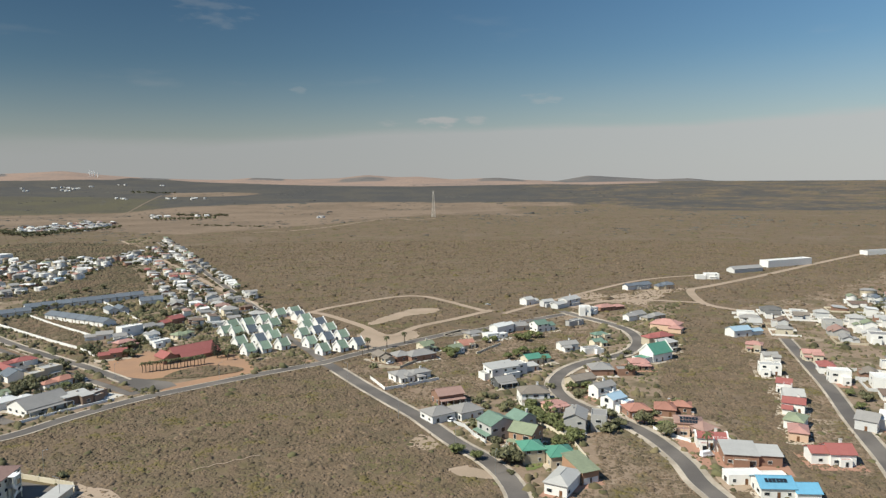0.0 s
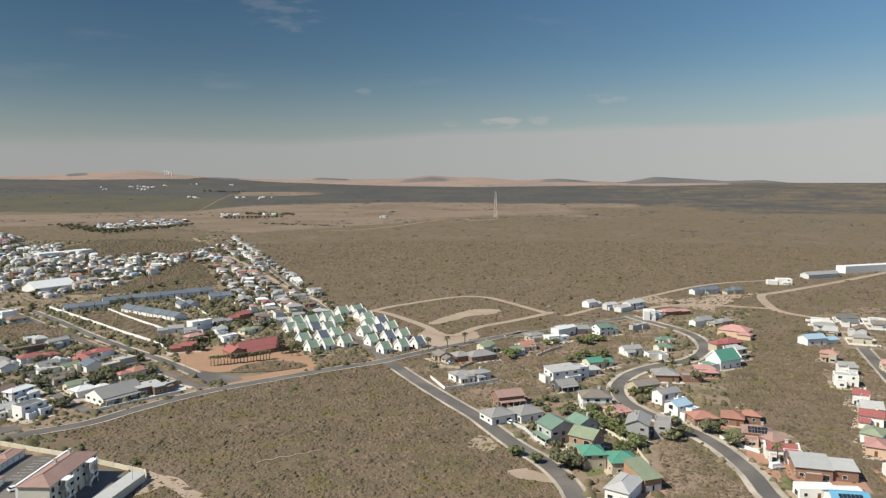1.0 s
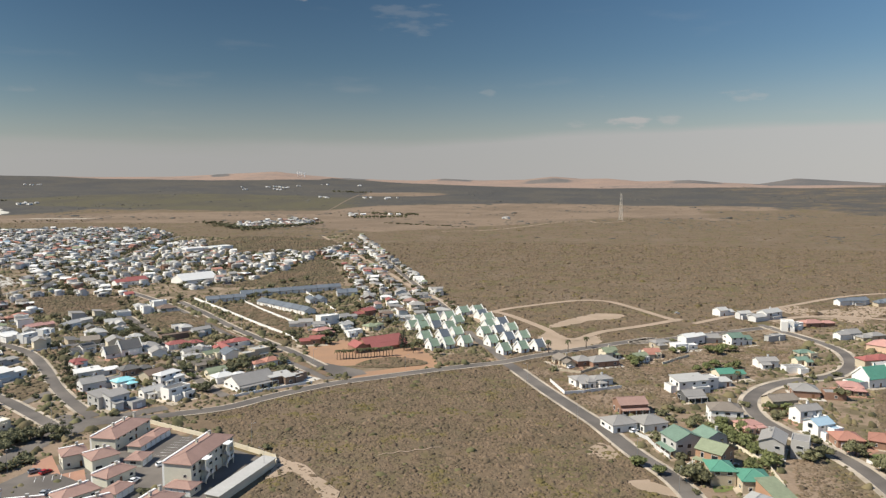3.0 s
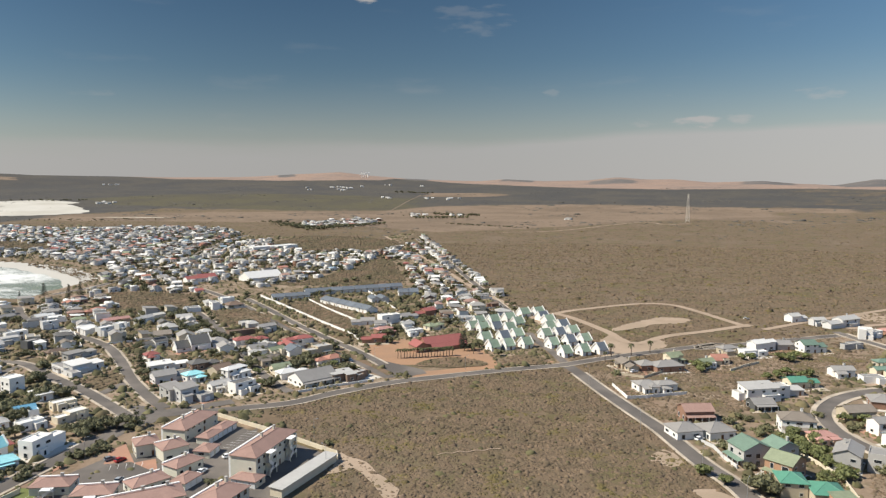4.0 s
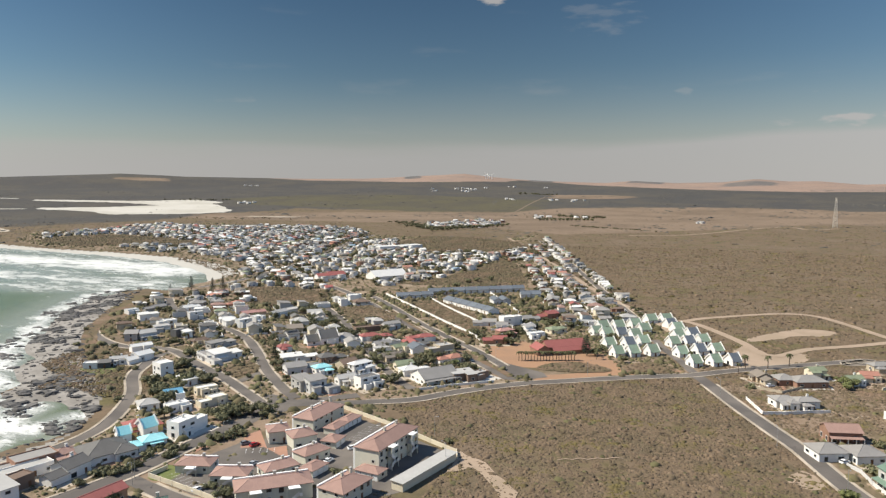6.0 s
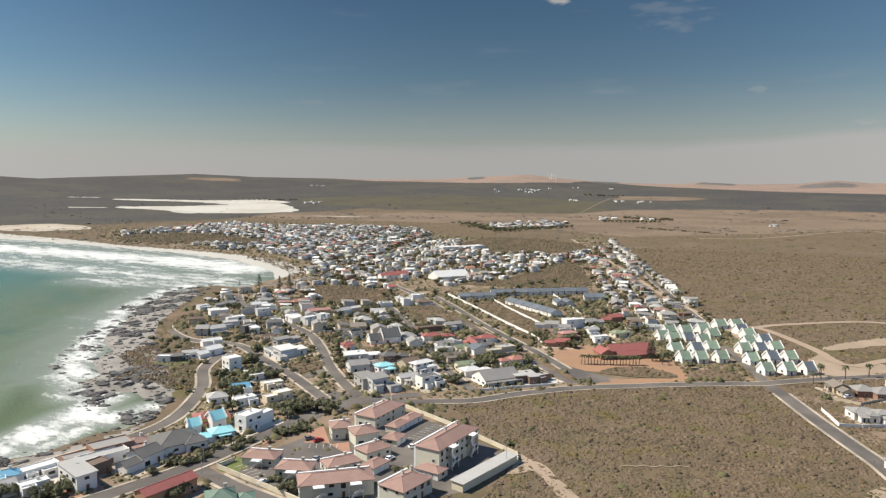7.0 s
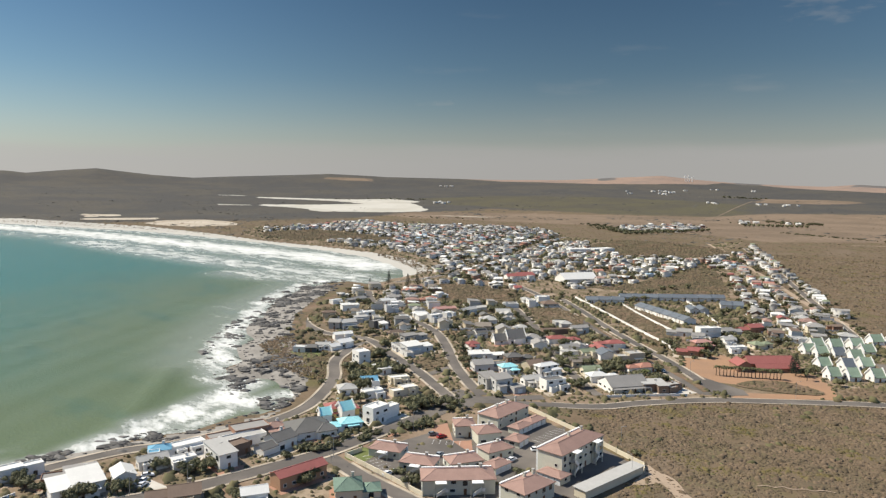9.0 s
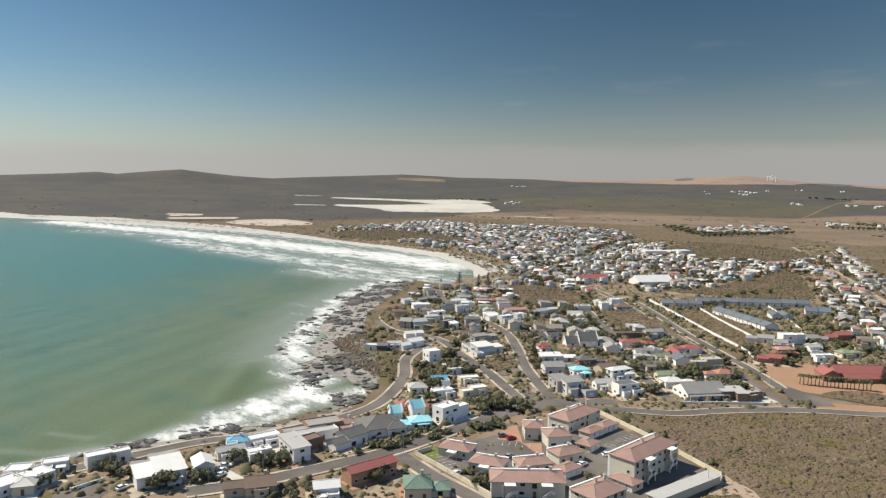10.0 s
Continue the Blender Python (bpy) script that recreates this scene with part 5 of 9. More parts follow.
patch("brick_forecourt", [(76.8, 289.1), (85.5, 298.3), (91, 288.3), (84.9, 281.2), (80.7, 280.5)], PAVER, "red brick paved driveway", "yard", 0, False)
patch("lawn", [(84.9, 281.2), (91.1, 285.2), (92.1, 280.6), (86.2, 275.6)], LAWN, "small green lawn by a house", "lawn", 0.3, True)
patch("lawn", [(-4.7, 313.1), (0.2, 318.8), (2.7, 312.6), (-2.2, 305.6)], LAWN, "dry lawn by a house", "lawn", 0.3, True)
patch("lawn", [(-205.9, 157.2), (-206.4, 165.8), (-198.7, 166.3), (-194.9, 157.9), (-200, 154)], LAWN, "dry lawn inside a wall", "lawn", 0.3, True)
patch("lawn", [(-357.1, 232), (-349.1, 243.4), (-336.4, 240), (-339.6, 229.4)], LAWN, "green lawn by the shore", "lawn", 0.5, True)
patch("lawn", [(28.9, 242.9), (35.1, 247.8), (33.6, 239), (28.1, 235.9)], LAWN, "dry lawn behind a house", "lawn", 0.3, True)
patch("paved_plot", [(-251, 110.6), (-251.1, 120.1), (-239.7, 119.3), (-232, 110.6), (-241.7, 108.8)], CONCRETE, "pale concrete paved plot", "yard", 0.2, False)
patch("paved_plot", [(-219.2, 88.4), (-234.2, 95.6), (-223.7, 97.2), (-213.6, 97.6), (-214.3, 91.1)], CONCRETE, "pale concrete paved plot", "yard", 0.2, False)
patch("cul_de_sac", [(-251.9, 49.3), (-253.3, 54.7), (-247.8, 59.4), (-240.3, 58.4), (-234.8, 52.1), (-241.3, 43.9), (-248.6, 44.5)], ASPHALT, "asphalt turning circle", "road", 0.2, True)
patch("junction", [(-172.1, 361.4), (-162.0, 357.2), (-147.9, 352.2), (-136.3, 348.0), (-131, 341.4), (-137.5, 333.8), (-147, 326.5), (-158.2, 339.2), (-169.7, 351.4)], ASPHALT, "asphalt junction of avenue and road", "road", 0, False)
patch("junction", [(-235.5, 236.7), (-235.6, 248.4), (-218.5, 247.7), (-210.6, 242.7), (-211.1, 231.7), (-213.8, 223.6), (-212.1, 211.4), (-215.3, 206.2)], ASPHALT, "asphalt street junction", "road", 0, False)
patch("brick_forecourt", [(-217.9, 182.4), (-220, 196.2), (-216.2, 205.4), (-208.9, 204.8), (-209.7, 193), (-207.2, 178.9)], PAVER, "pinkish paved forecourt", "yard", 0.5, False)
road("road", [(-226, 234), (-208, 246), (-192, 257.7), (-171.9, 273.2), (-159.7, 294.3), (-141.3, 319.7), (-118.7, 340.2), (-94.6, 360.8), (-78.8, 372.9), (-66.3, 382.3), (-53.7, 397.2), (-37.7, 414), (-15.2, 435.6), (14.7, 464.3), (2.6, 447.3), (40.6, 477.4), (74.4, 504.5), (91.6, 518)], 6.2, "asphalt road with dusty verges between scrub and town", trim=(8, 0), verge=0.9)
road("road", [(-63.8, 380.1), (-56.5, 368.6), (-38.9, 337.7), (-21, 308.5), (-10.9, 292.1), (3.9, 262.7), (13.9, 247.1), (20.4, 231.3), (22.9, 217.3), (23.1, 207.7)], 6.6, "asphalt road down past the gardens", trim=(2, 0))
road("road", [(88.3, 527.9), (96, 510.7), (106.8, 491.6), (116.3, 472.3), (120.6, 452.4), (118.6, 429.2), (111.4, 409.8), (99.8, 393.6), (87.3, 385.9), (74.8, 376.2), (64.4, 364.1), (56.7, 349.1), (53.2, 334.1), (54.2, 317.8), (60, 303.1), (67, 292.6), (73.9, 281.8), (79.3, 268.4), (82.4, 253.6), (83.9, 239.4), (83.5, 227), (84.3, 219.3), (85.2, 213.6), (85.6, 206.7), (84.4, 196)], 6.0, "winding asphalt residential road", trim=(1, 0), verge=2.2)
road("road", [(-146.9, 327.9), (-166, 343), (-182.8, 355.9), (-214.9, 380.3), (-254.8, 411.6), (-304.7, 450.7), (-343.7, 482.9), (-384.3, 513.3), (-438.8, 548.6)], 5.5, "asphalt avenue into the town", trim=(3, 0))
road("road", [(-138.7, 336.9), (-151.5, 343), (-170.5, 359.1), (-194.9, 379.1), (-220.8, 398), (-265.9, 433.2), (-304.6, 466.4), (-329.4, 487.1), (-362.8, 513.9)], 5, "second carriageway of the avenue beside a stony median", trim=(4, 0))
road("road", [(-218.4, 230.2), (-243.2, 242.5), (-274.9, 257.5), (-297.4, 265.8), (-318.9, 274.2), (-343.8, 284.5), (-362.2, 286.2), (-376.2, 279.4), (-397.7, 279.8), (-426.8, 289.9), (-453.1, 306.1), (-469.3, 325.6), (-473.7, 344.3)], 5.5, "asphalt coast street curving round a headland", trim=(2, 0))
road("road", [(-343.8, 284.5), (-344.7, 272.2), (-333.8, 255.4), (-319.9, 237.1), (-292.8, 216.2), (-272.8, 194.1), (-260.7, 175.4), (-256.3, 156.7), (-256.4, 133.3), (-259, 113.9), (-265.1, 97.8), (-266.6, 67), (-266.3, 48.8)], 5.5, "asphalt coast road above the rocks", trim=(2, 0))
road("road", [(-512.6, 418.6), (-465.2, 385.6), (-404.5, 362.1), (-342.9, 337), (-307.7, 313), (-271.4, 283.1), (-248.8, 266.7), (-228.9, 253.7), (-219.7, 249.1)], 5.5, "asphalt street through the town", trim=(0, 2))
road("road", [(-263.8, 254.9), (-266.1, 271.8), (-266.6, 279)], 5.0, "short asphalt link street", kerbs=False)
road("road", [(-359.4, 445.7), (-312.3, 407), (-270.3, 367.4), (-227.5, 325.6), (-193.3, 296.7), (-180.9, 288.8)], 5.0, "asphalt street through the town", trim=(0, 2))
road("road", [(-223.6, 78), (-218.1, 94.8), (-215.2, 111.9), (-213.3, 128.7), (-211.8, 152.4), (-214, 176.1), (-216.9, 203.5), (-217.3, 228.1), (-216.7, 242.4), (-205.4, 256.8), (-197.4, 267.2)], 7.0, "asphalt street past the flats", trim=(0, 12))
road("road", [(-208.4, 151.2), (-186.3, 148.4), (-165, 147.8), (-154.1, 147.4)], 6.0, "asphalt side street beside the flats", trim=(2, 0))
road("road", [(209.6, 430.2), (193.1, 370.6), (180.5, 325.2), (166.7, 282.7), (154.9, 241.9), (147.9, 221.3)], 6.0, "asphalt residential street")
road("road", [(-463.2, 1159.7), (-341.9, 933.5), (-227.9, 710.1), (-161.2, 579.4), (-124.5, 508.8)], 5.0, "asphalt street between rows of houses")
road("road", [(-539.1, 475.7), (-544, 536.7), (-583.6, 654), (-626.8, 760.7), (-742.3, 991.8), (-795.1, 1133.7)], 6.0, "asphalt street through the town")
road("road", [(-67.1, 387.1), (-79.7, 412.2), (-92.9, 435), (-103.3, 457.1)], 5.0, "asphalt lane among the chalets", kerbs=False)
road("sandy_track", [(-100.9, 529.2), (-86.3, 553.4), (-42.9, 597.3), (-18.1, 600.2), (2.2, 575.8), (20.2, 547.3), (34.5, 525.4)], 6, "pale sandy track through scrub", mat=SAND_TRACK, kerbs=False, verge=0.5)
road("sandy_track", [(36.7, 534.2), (9, 502.5), (-16.9, 476.4), (-31.5, 449.6), (-43.3, 454.1), (-54.4, 477.4), (-87.1, 521.1), (-103.7, 532.8)], 6, "pale sandy track through scrub", mat=SAND_TRACK, kerbs=False, verge=0.5)
road("sandy_track", [(-549.9, 1212.2), (-313.9, 832.1), (-193.1, 630.5), (-128.8, 539.4), (-82.6, 453.6), (-60.3, 421.1)], 5, "pale sandy track along the edge of the town", mat=SAND_TRACK, kerbs=False, verge=0.5)
road("sandy_track", [(44.1, 519.4), (83.6, 568.8), (122.9, 612.2), (175, 669.4), (220.1, 700.8), (279.5, 719.4)], 5, "pale sandy track through scrub", mat=SAND_TRACK, kerbs=False, verge=0.5)
road("gravel_road", [(223.7, 518.9), (207, 543.1), (205.7, 568.8), (217.2, 620.6), (237.9, 639), (311.2, 701.2), (405, 786.2), (493.2, 864.6), (590.2, 945.7), (692.9, 1017.6)], 7, "pale gravel road", mat=SAND_TRACK, kerbs=False, verge=0.5)
road("gravel_road", [(202, 558.4), (162.6, 571.1), (124.6, 565.1), (97.7, 541.4)], 6, "pale gravel road", mat=SAND_TRACK, kerbs=False, verge=0.5)
road("gravel_road", [(-13.1, 1792.5), (-70.1, 1721.7), (-110.4, 1797.3), (-166.5, 1724.5), (-266.6, 1437.1), (-361, 1360.8)], 6, "pale gravel track to a mast", mat=SAND_TRACK, kerbs=False, verge=0.5)
patch("bare_ground", [(-121, 228), (-113, 224.5), (-104, 219), (-96, 213), (-89, 205), (-86, 196), (-93, 200), (-103, 211), (-112, 216), (-117, 208), (-118.5, 218)], SAND_TRACK, "pale sandy trodden ground beside the scrub", "clearing", 2.2, False)
road("footpath", [(-87.5, 237.9), (-85.3, 240.7), (-82.8, 241.2), (-80.9, 243.9), (-78.1, 244), (-75.4, 247), (-72.5, 247.7), (-70.5, 250.5), (-67.1, 251.4)], 0.55, "sandy footpath in the scrub", mat=SAND_TRACK, kerbs=False, verge=0.5)


def bay_lines(x, y, turn, n, pitch, length):
    """White lines of a row of parking bays."""
    LAYERS[0] += 1
    z = 0.03 + 0.004 * LAYERS[0]
    bm = bmesh.new()
    for k in range(n):
        ribbon(bm, np.array([(k * pitch, 0.0), (k * pitch, length)]), 0.06, -0.06, z)
    ob = part("bay_lines", bm, PAINT_WHITE, None, "", pose(x, y, 0, 0, 0, turn))
    tagged(ob, "white painted lines of parking bays", "road marking", kind="structure")


bay_lines(-166.5, 218, 95, 8, 2.6, -4.6)
bay_lines(-193, 190.5, 38, 5, 2.6, -4.5)
bay_lines(-198, 163.5, -10, 7, 2.6, -4.4)
house(-189.3, 228.6, 95, 22.6, 9.8, 4.9, "hip", "stone", "terracotta", 2, chimney=3, parapet=1, name='apartment_building', group='flats in the walled complex', pitch=20)
house(-189.8, 204.2, 51, 8.0, 8.0, 4.8, "hip", "stone", "terracotta", 2, chimney=1, parapet=1, name='apartment_building', group='flats in the walled complex', pitch=20)
house(-178.7, 204.9, 61, 9.2, 8.6, 4.6, "hip", "stone", "terracotta", 2, chimney=1, parapet=1, name='apartment_building', group='flats in the walled complex', pitch=20)
house(-166.0, 195.8, 78, 11.0, 7.2, 3.4, "hip", "stone", "terracotta", 2, chimney=1, parapet=1, name='apartment_building', group='flats in the walled complex', pitch=20)
house(-167.5, 180.0, 66, 12.0, 7.4, 3.0, "hip", "stone", "terracotta", 2, chimney=1, parapet=1, name='apartment_building', group='flats in the walled complex', pitch=20)
house(-177.0, 167.6, 28, 12.2, 7.6, 3.2, "hip", "stone", "terracotta", 2, chimney=1, parapet=1, stairs=1, name='apartment_building', group='flats in the walled complex', pitch=20)
house(-194.6, 168.2, 26, 12.2, 7.6, 3.0, "hip", "stone", "terracotta", 2, chimney=1, parapet=1, stairs=1, name='apartment_building', group='flats in the walled complex', pitch=20)
house(-155.8, 164.8, 49, 23.6, 9.4, 5.2, "hip", "stone", "terracotta", 2, chimney=2, parapet=1, stairs=2, name='apartment_building', group='flats in the walled complex', pitch=20)
house(-142.0, 209.6, 93, 28.0, 9.8, 8.4, "hip", "stone", "terracotta", 2, chimney=2, parapet=1, stairs=2, name='apartment_building', group='flats in the walled complex', pitch=20)
house(-135.2, 175.6, 88, 14.5, 10, 5.2, "hip", "stone", "terracotta", 2, chimney=2, parapet=1, name='apartment_building', group='flats in the walled complex', pitch=20)
house(-176.3, 223.3, 94, 9.6, 5.4, 2.6, "hip", "stone", "terracotta", 2, garage=3, name='garage_block', group='garages of the flats', pitch=18)
house(-177.0, 233.2, 92, 9.6, 5.4, 2.6, "hip", "stone", "terracotta", 2, garage=3, name='garage_block', group='garages of the flats', pitch=18)
house(-168.0, 210.9, 100, 7.9, 6.2, 2.6, "hip", "stone", "terracotta", 2, garage=2, name='garage_block', group='garages of the flats', pitch=18)
house(-157.1, 186.4, 90, 8.4, 5.8, 2.6, "hip", "stone", "terracotta", 2, garage=3, name='garage_block', group='garages of the flats', pitch=18)
house(-138.1, 193.7, 1, 9.4, 5.8, 2.6, "hip", "stone", "terracotta", 2, garage=4, name='garage_block', group='garages of the flats', pitch=18)
house(-122.7, 204.3, 86, 32.4, 4.6, 2.9, "mono", "cream", "pale", -1, name='storage_building', pitch=2)
house(-262, 41.9, 109, 8.4, 9, 3.5, "flat", "white", "white", 2, wings=[(-9, 2, 9, 9, 3.2, 'flat')])
house(-268.6, 37.5, 62, 10.1, 10, 3.5, "flat", "white", "white", 2)
house(-268.8, 49, 74, 8.8, 8, 3.2, "flat", "white", "white", 2)
house(-265.2, 65.1, 89, 15, 7, 4, "flat", "white", "white", 2)
house(-251, 71.2, 68, 6.6, 6, 2.8, "flat", "brick", "grey", 2)
house(-248.8, 79.2, 73, 10.5, 9, 3.2, "mono", "pale", "grey", 2)
house(-238.9, 74.3, 83, 16.5, 14.5, 4.2, "mono", "white", "white", 2, pitch=8)
house(-236.9, 88.6, 78, 6.5, 9, 3.8, "gable", "white", "white", 2)
house(-242.4, 100.9, 80, 11, 7, 3.4, "gable", "white", "pale", 2)
house(-247.3, 105.5, 66, 8.8, 8, 4.2, "hip", "white", "blue", 2)
house(-247.5, 115.8, 86, 13.4, 8, 3.2, "flat", "white", "white", 2)
house(-235.9, 109.1, 82, 10.3, 7, 3.0, "flat", "white", "white", 2)
house(-247.6, 136.5, 78, 25.3, 11.2, 4, "flat", "brick", "grey", 2)
house(-240.9, 135, 82, 16.8, 6, 3.4, "flat", "white", "pale", 2)
house(-229.6, 119.8, 86, 6.5, 13.4, 5.6, "mono", "white", "pale", 2, chimney=1)
house(-233.9, 129, 94, 6.8, 6, 4, "flat", "brown", "brown", 2)
house(-228.1, 140.9, 97, 16.4, 10.8, 4, "gable", "white", "dark", 2)
house(-233.6, 159.6, 74, 16.7, 15.3, 3.4, "hip", "white", "dark", 2, wings=[(5, -5, 8, 8, 3.2, 'hip')])
house(-242.1, 150.2, 75, 9.9, 9, 3.2, "hip", "white", "terracotta", 2, chimney=1)
house(-227.9, 172.8, 67, 15.4, 9, 3.2, "hip", "white", "turquoise", 2)
house(-239.8, 172.3, 69, 4.9, 5, 4.2, "gablewall", "white", "turquoise", 2)
house(-238.8, 182.3, 81, 6.1, 6, 4.4, "gablewall", "white", "turquoise", 2)
house(-243, 183.9, 70, 14.3, 10, 4.2, "hip", "yellow", "red", 2)
house(-227.1, 193.2, 95, 17.1, 8.2, 6.2, "flat", "white", "white", 2, chimney=1)
house(-197.3, 131.1, 89, 18.2, 6.2, 4.4, "gable", "orange", "red", 2)
house(-174.4, 138, 55, 15.1, 13, 4, "hip", "cream", "green", 2, chimney=1)
house(-211, 93.9, 66, 16.7, 11, 3.2, "gable", "beige", "brown", 2, chimney=1)
house(-192.1, 111.3, 65, 8.6, 9, 4, "gable", "white", "white", 2)
house(-256.5, 38, 67, 6.4, 7, 3.2, "hip", "cream", "pale", 2)
house(-353.3, 236.5, 38, 7.4, 5, 3, "flat", "white", "white", 1)
house(-349, 241.3, 51, 6.2, 6, 3, "mono", "dark", "dark", 1)
house(-348.6, 249.8, 56, 8.8, 7, 3.2, "gable", "white", "pale", 1)
house(-345, 259.1, 90, 17.8, 9, 3.6, "gable", "white", "white", 1)
house(-363.3, 275.9, 73, 13.3, 7.4, 3.6, "gable", "white", "white", 1)
house(-308.5, 246.8, 80, 7.2, 8, 6.6, "flat", "white", "white", 1)
house(-394.5, 293.3, 38, 7.8, 8.2, 4.9, "gable", "grey", "grey", 0, chimney=1)
house(-389.9, 299.9, 73, 10.3, 7.4, 4.6, "gable", "pale", "pale", 0, veranda=True)
house(-428.6, 312.6, 57, 10.2, 8.2, 4.3, "hip", "beige", "brown", 0)
house(-475.1, 353.9, 85, 11.5, 7.4, 3.3, "flat", "white", "white", 0)
house(-442.8, 343, 71, 14.1, 8.2, 4.9, "mono", "white", "white", 0)
house(-472.4, 371.8, 88, 20.2, 8.2, 2.8, "gable", "grey", "grey", 0)
house(-407.5, 329.8, 75, 13.9, 8.2, 5.2, "flat", "white", "white", 0)
house(-377.1, 318.5, 89, 15.6, 7.4, 4.8, "flat", "dark", "grey", 0)
house(-371.4, 316.2, 75, 5.0, 6.6, 4.1, "mono", "white", "white", 0)
house(-397.2, 317.9, 69, 12.2, 6.6, 4.6, "mono", "pale", "pale", 0)
house(-415.8, 363.3, 66, 12.3, 8.2, 5.1, "flat", "pale", "white", 0)
house(-448.7, 387.5, 83, 15.4, 8.2, 3.0, "gable", "white", "white", 0, chimney=1)
house(-432, 417.5, 74, 15.7, 8.2, 3.3, "hip", "orange", "orange", 0)
house(-389.2, 394.8, 74, 20.0, 8.2, 2.8, "gable", "peach", "pink", 0)
house(-363.3, 359.8, 81, 12.2, 9.0, 5.2, "flat", "pale", "white", 0)
house(-364.8, 374.5, 93, 8.6, 8.2, 4.9, "flat", "white", "white", 0)
house(-375.7, 357.5, 70, 9.5, 7.4, 4.1, "mono", "white", "white", 0)
house(-367.7, 398.7, 88, 14.8, 8.2, 4.3, "gable", "white", "pale", 0)
house(-347, 306.6, 74, 11.4, 8.2, 2.8, "hip", "beige", "brown", 1, chimney=1)
house(-305.6, 287.5, 78, 19.2, 11, 4.6, "mono", "pale", "white", 1, pitch=7)
house(-331.5, 308.7, 81, 18.8, 7.4, 3.4, "mono", "grey", "grey", 1)
house(-309.5, 279.1, -21, 28.7, 7, 3.0, "flat", "pale", "grey", 1)
house(-266.2, 218.1, 60, 9.5, 9.3, 4.2, "gable", "white", "blue", 1)
house(-252.9, 209.4, 77, 10.7, 8, 3.2, "flat", "white", "white", 1)
house(-261.4, 233.4, 67, 10, 8, 3.4, "flat", "cream", "white", 1)
house(-247.5, 223.4, 76, 14.2, 8, 3.2, "flat", "cream", "white", 1)
house(-283.5, 240.8, 74, 7.2, 8, 3.2, "mono", "white", "white", 1)
house(-267.4, 205.1, 63, 8.2, 8, 3.0, "hip", "white", "pale", 1)
house(-308.6, 342.7, 67, 14.1, 10, 4, "gable", "white", "dark", 1, solar=6)
house(-282.9, 344.7, 60, 21.2, 12, 4.2, "gablewall", "white", "dark", 1)
house(-288, 317.3, 66, 9.3, 9, 3.2, "hip", "white", "red", 1)
house(-266, 304.9, 56, 21.3, 9, 3.4, "mono", "pale", "white", 1)
house(-248.3, 286.4, 59, 19, 11, 4.2, "gable", "pale", "grey", 1, chimney=1)
house(-227.5, 262.8, 68, 7.8, 10, 5.4, "mono", "grey", "grey", 1)
house(-218.2, 262.1, 71, 10.3, 9, 6.2, "mono", "pale", "grey", 1, pitch=12)
house(-212.5, 265.4, 73, 6.6, 7, 2.8, "flat", "grey", "grey", 1, garage=1)
house(-236.9, 289.5, 66, 9.7, 9, 3.8, "hip", "white", "turquoise", 1)
house(-249.5, 313.4, 61, 16.3, 10, 3.4, "hip", "brown", "dark", 1)
house(-228.9, 305.4, 71, 17.3, 11, 4.4, "gable", "beige", "brown", 1, chimney=1)
house(-214.2, 280.5, 62, 9.9, 9, 3.4, "gable", "white", "pale", 1)
house(-201.5, 281.3, 69, 13.2, 10, 5.2, "flat", "white", "dark", 1)
house(-220.8, 301.9, 76, 12.9, 8, 5.2, "hip", "white", "white", 1)
house(-269.6, 404, 63, 13.3, 9, 4, "gable", "pale", "grey", 0)
house(-279.6, 390.9, 54, 20.2, 8, 3, "flat", "brown", "brown", 0)
house(-259.8, 371.7, 52, 21.5, 9, 3.2, "hip", "white", "red", 1)
house(-242.4, 353.5, 61, 11.4, 9, 3.2, "gable", "white", "grey", 1)
house(-227.9, 350.9, 68, 11.4, 9, 3.4, "gable", "cream", "olive", 1)
house(-232.6, 380.8, 52, 19.9, 9, 3.2, "hip", "white", "red", 1)
house(-220.2, 364.7, 65, 9.7, 8, 3.2, "hip", "brown", "dark", 1)
house(-220.3, 331.1, 56, 12.6, 9, 3.2, "gable", "beige", "thatch", 1)
house(-205.5, 358.1, 61, 17.4, 10, 5, "flat", "beige", "pale", 1)
house(-189.8, 343, 63, 17.4, 9, 3.2, "hip", "white", "orange", 1)
house(-204.3, 318.3, 58, 13.3, 9, 3.4, "gable", "cream", "olive", 1)
house(-194.1, 313.5, 60, 17.3, 9, 3.4, "hip", "white", "white", 1)
house(-179.6, 308.3, 59, 19.7, 15.4, 3.2, "gable", "white", "grey", 1, veranda=True)
house(-166.9, 315.2, 53, 11.6, 10, 4, "mono", "brown", "pale", 1)
house(-160.9, 322.6, 68, 12, 8, 3, "flat", "brown", "pale", 1)
house(-144.2, 400, 47, 25.4, 10, 4.4, "gable", "brick", "red", 1, name='church', wings=[(-15.5, -1, 8, 11, 3.6, 'gable'), (2, -6.6, 23, 3.2, 2.5, 'mono')], pitch=30)
house(-188.7, 398.9, 27, 15.5, 9, 3.4, "gable", "brick", "red", 1)
house(-190.8, 492.3, 58, 18, 10, 4, "gable", "brick", "red", 0)
house(-112.8, 403.6, 47, 6.1, 7.6, 2.7, "gablewall", "white", "chalet", 1, name='chalet', group='white chalets with green roofs', pitch=44)
house(-105.4, 409.5, 47, 6.2, 7.6, 2.7, "gablewall", "white", "chalet", 1, name='chalet', group='white chalets with green roofs', pitch=44)
house(-96, 416.8, 47, 6.2, 7.6, 2.7, "gablewall", "white", "chalet", 1, name='chalet', group='white chalets with green roofs', pitch=44)
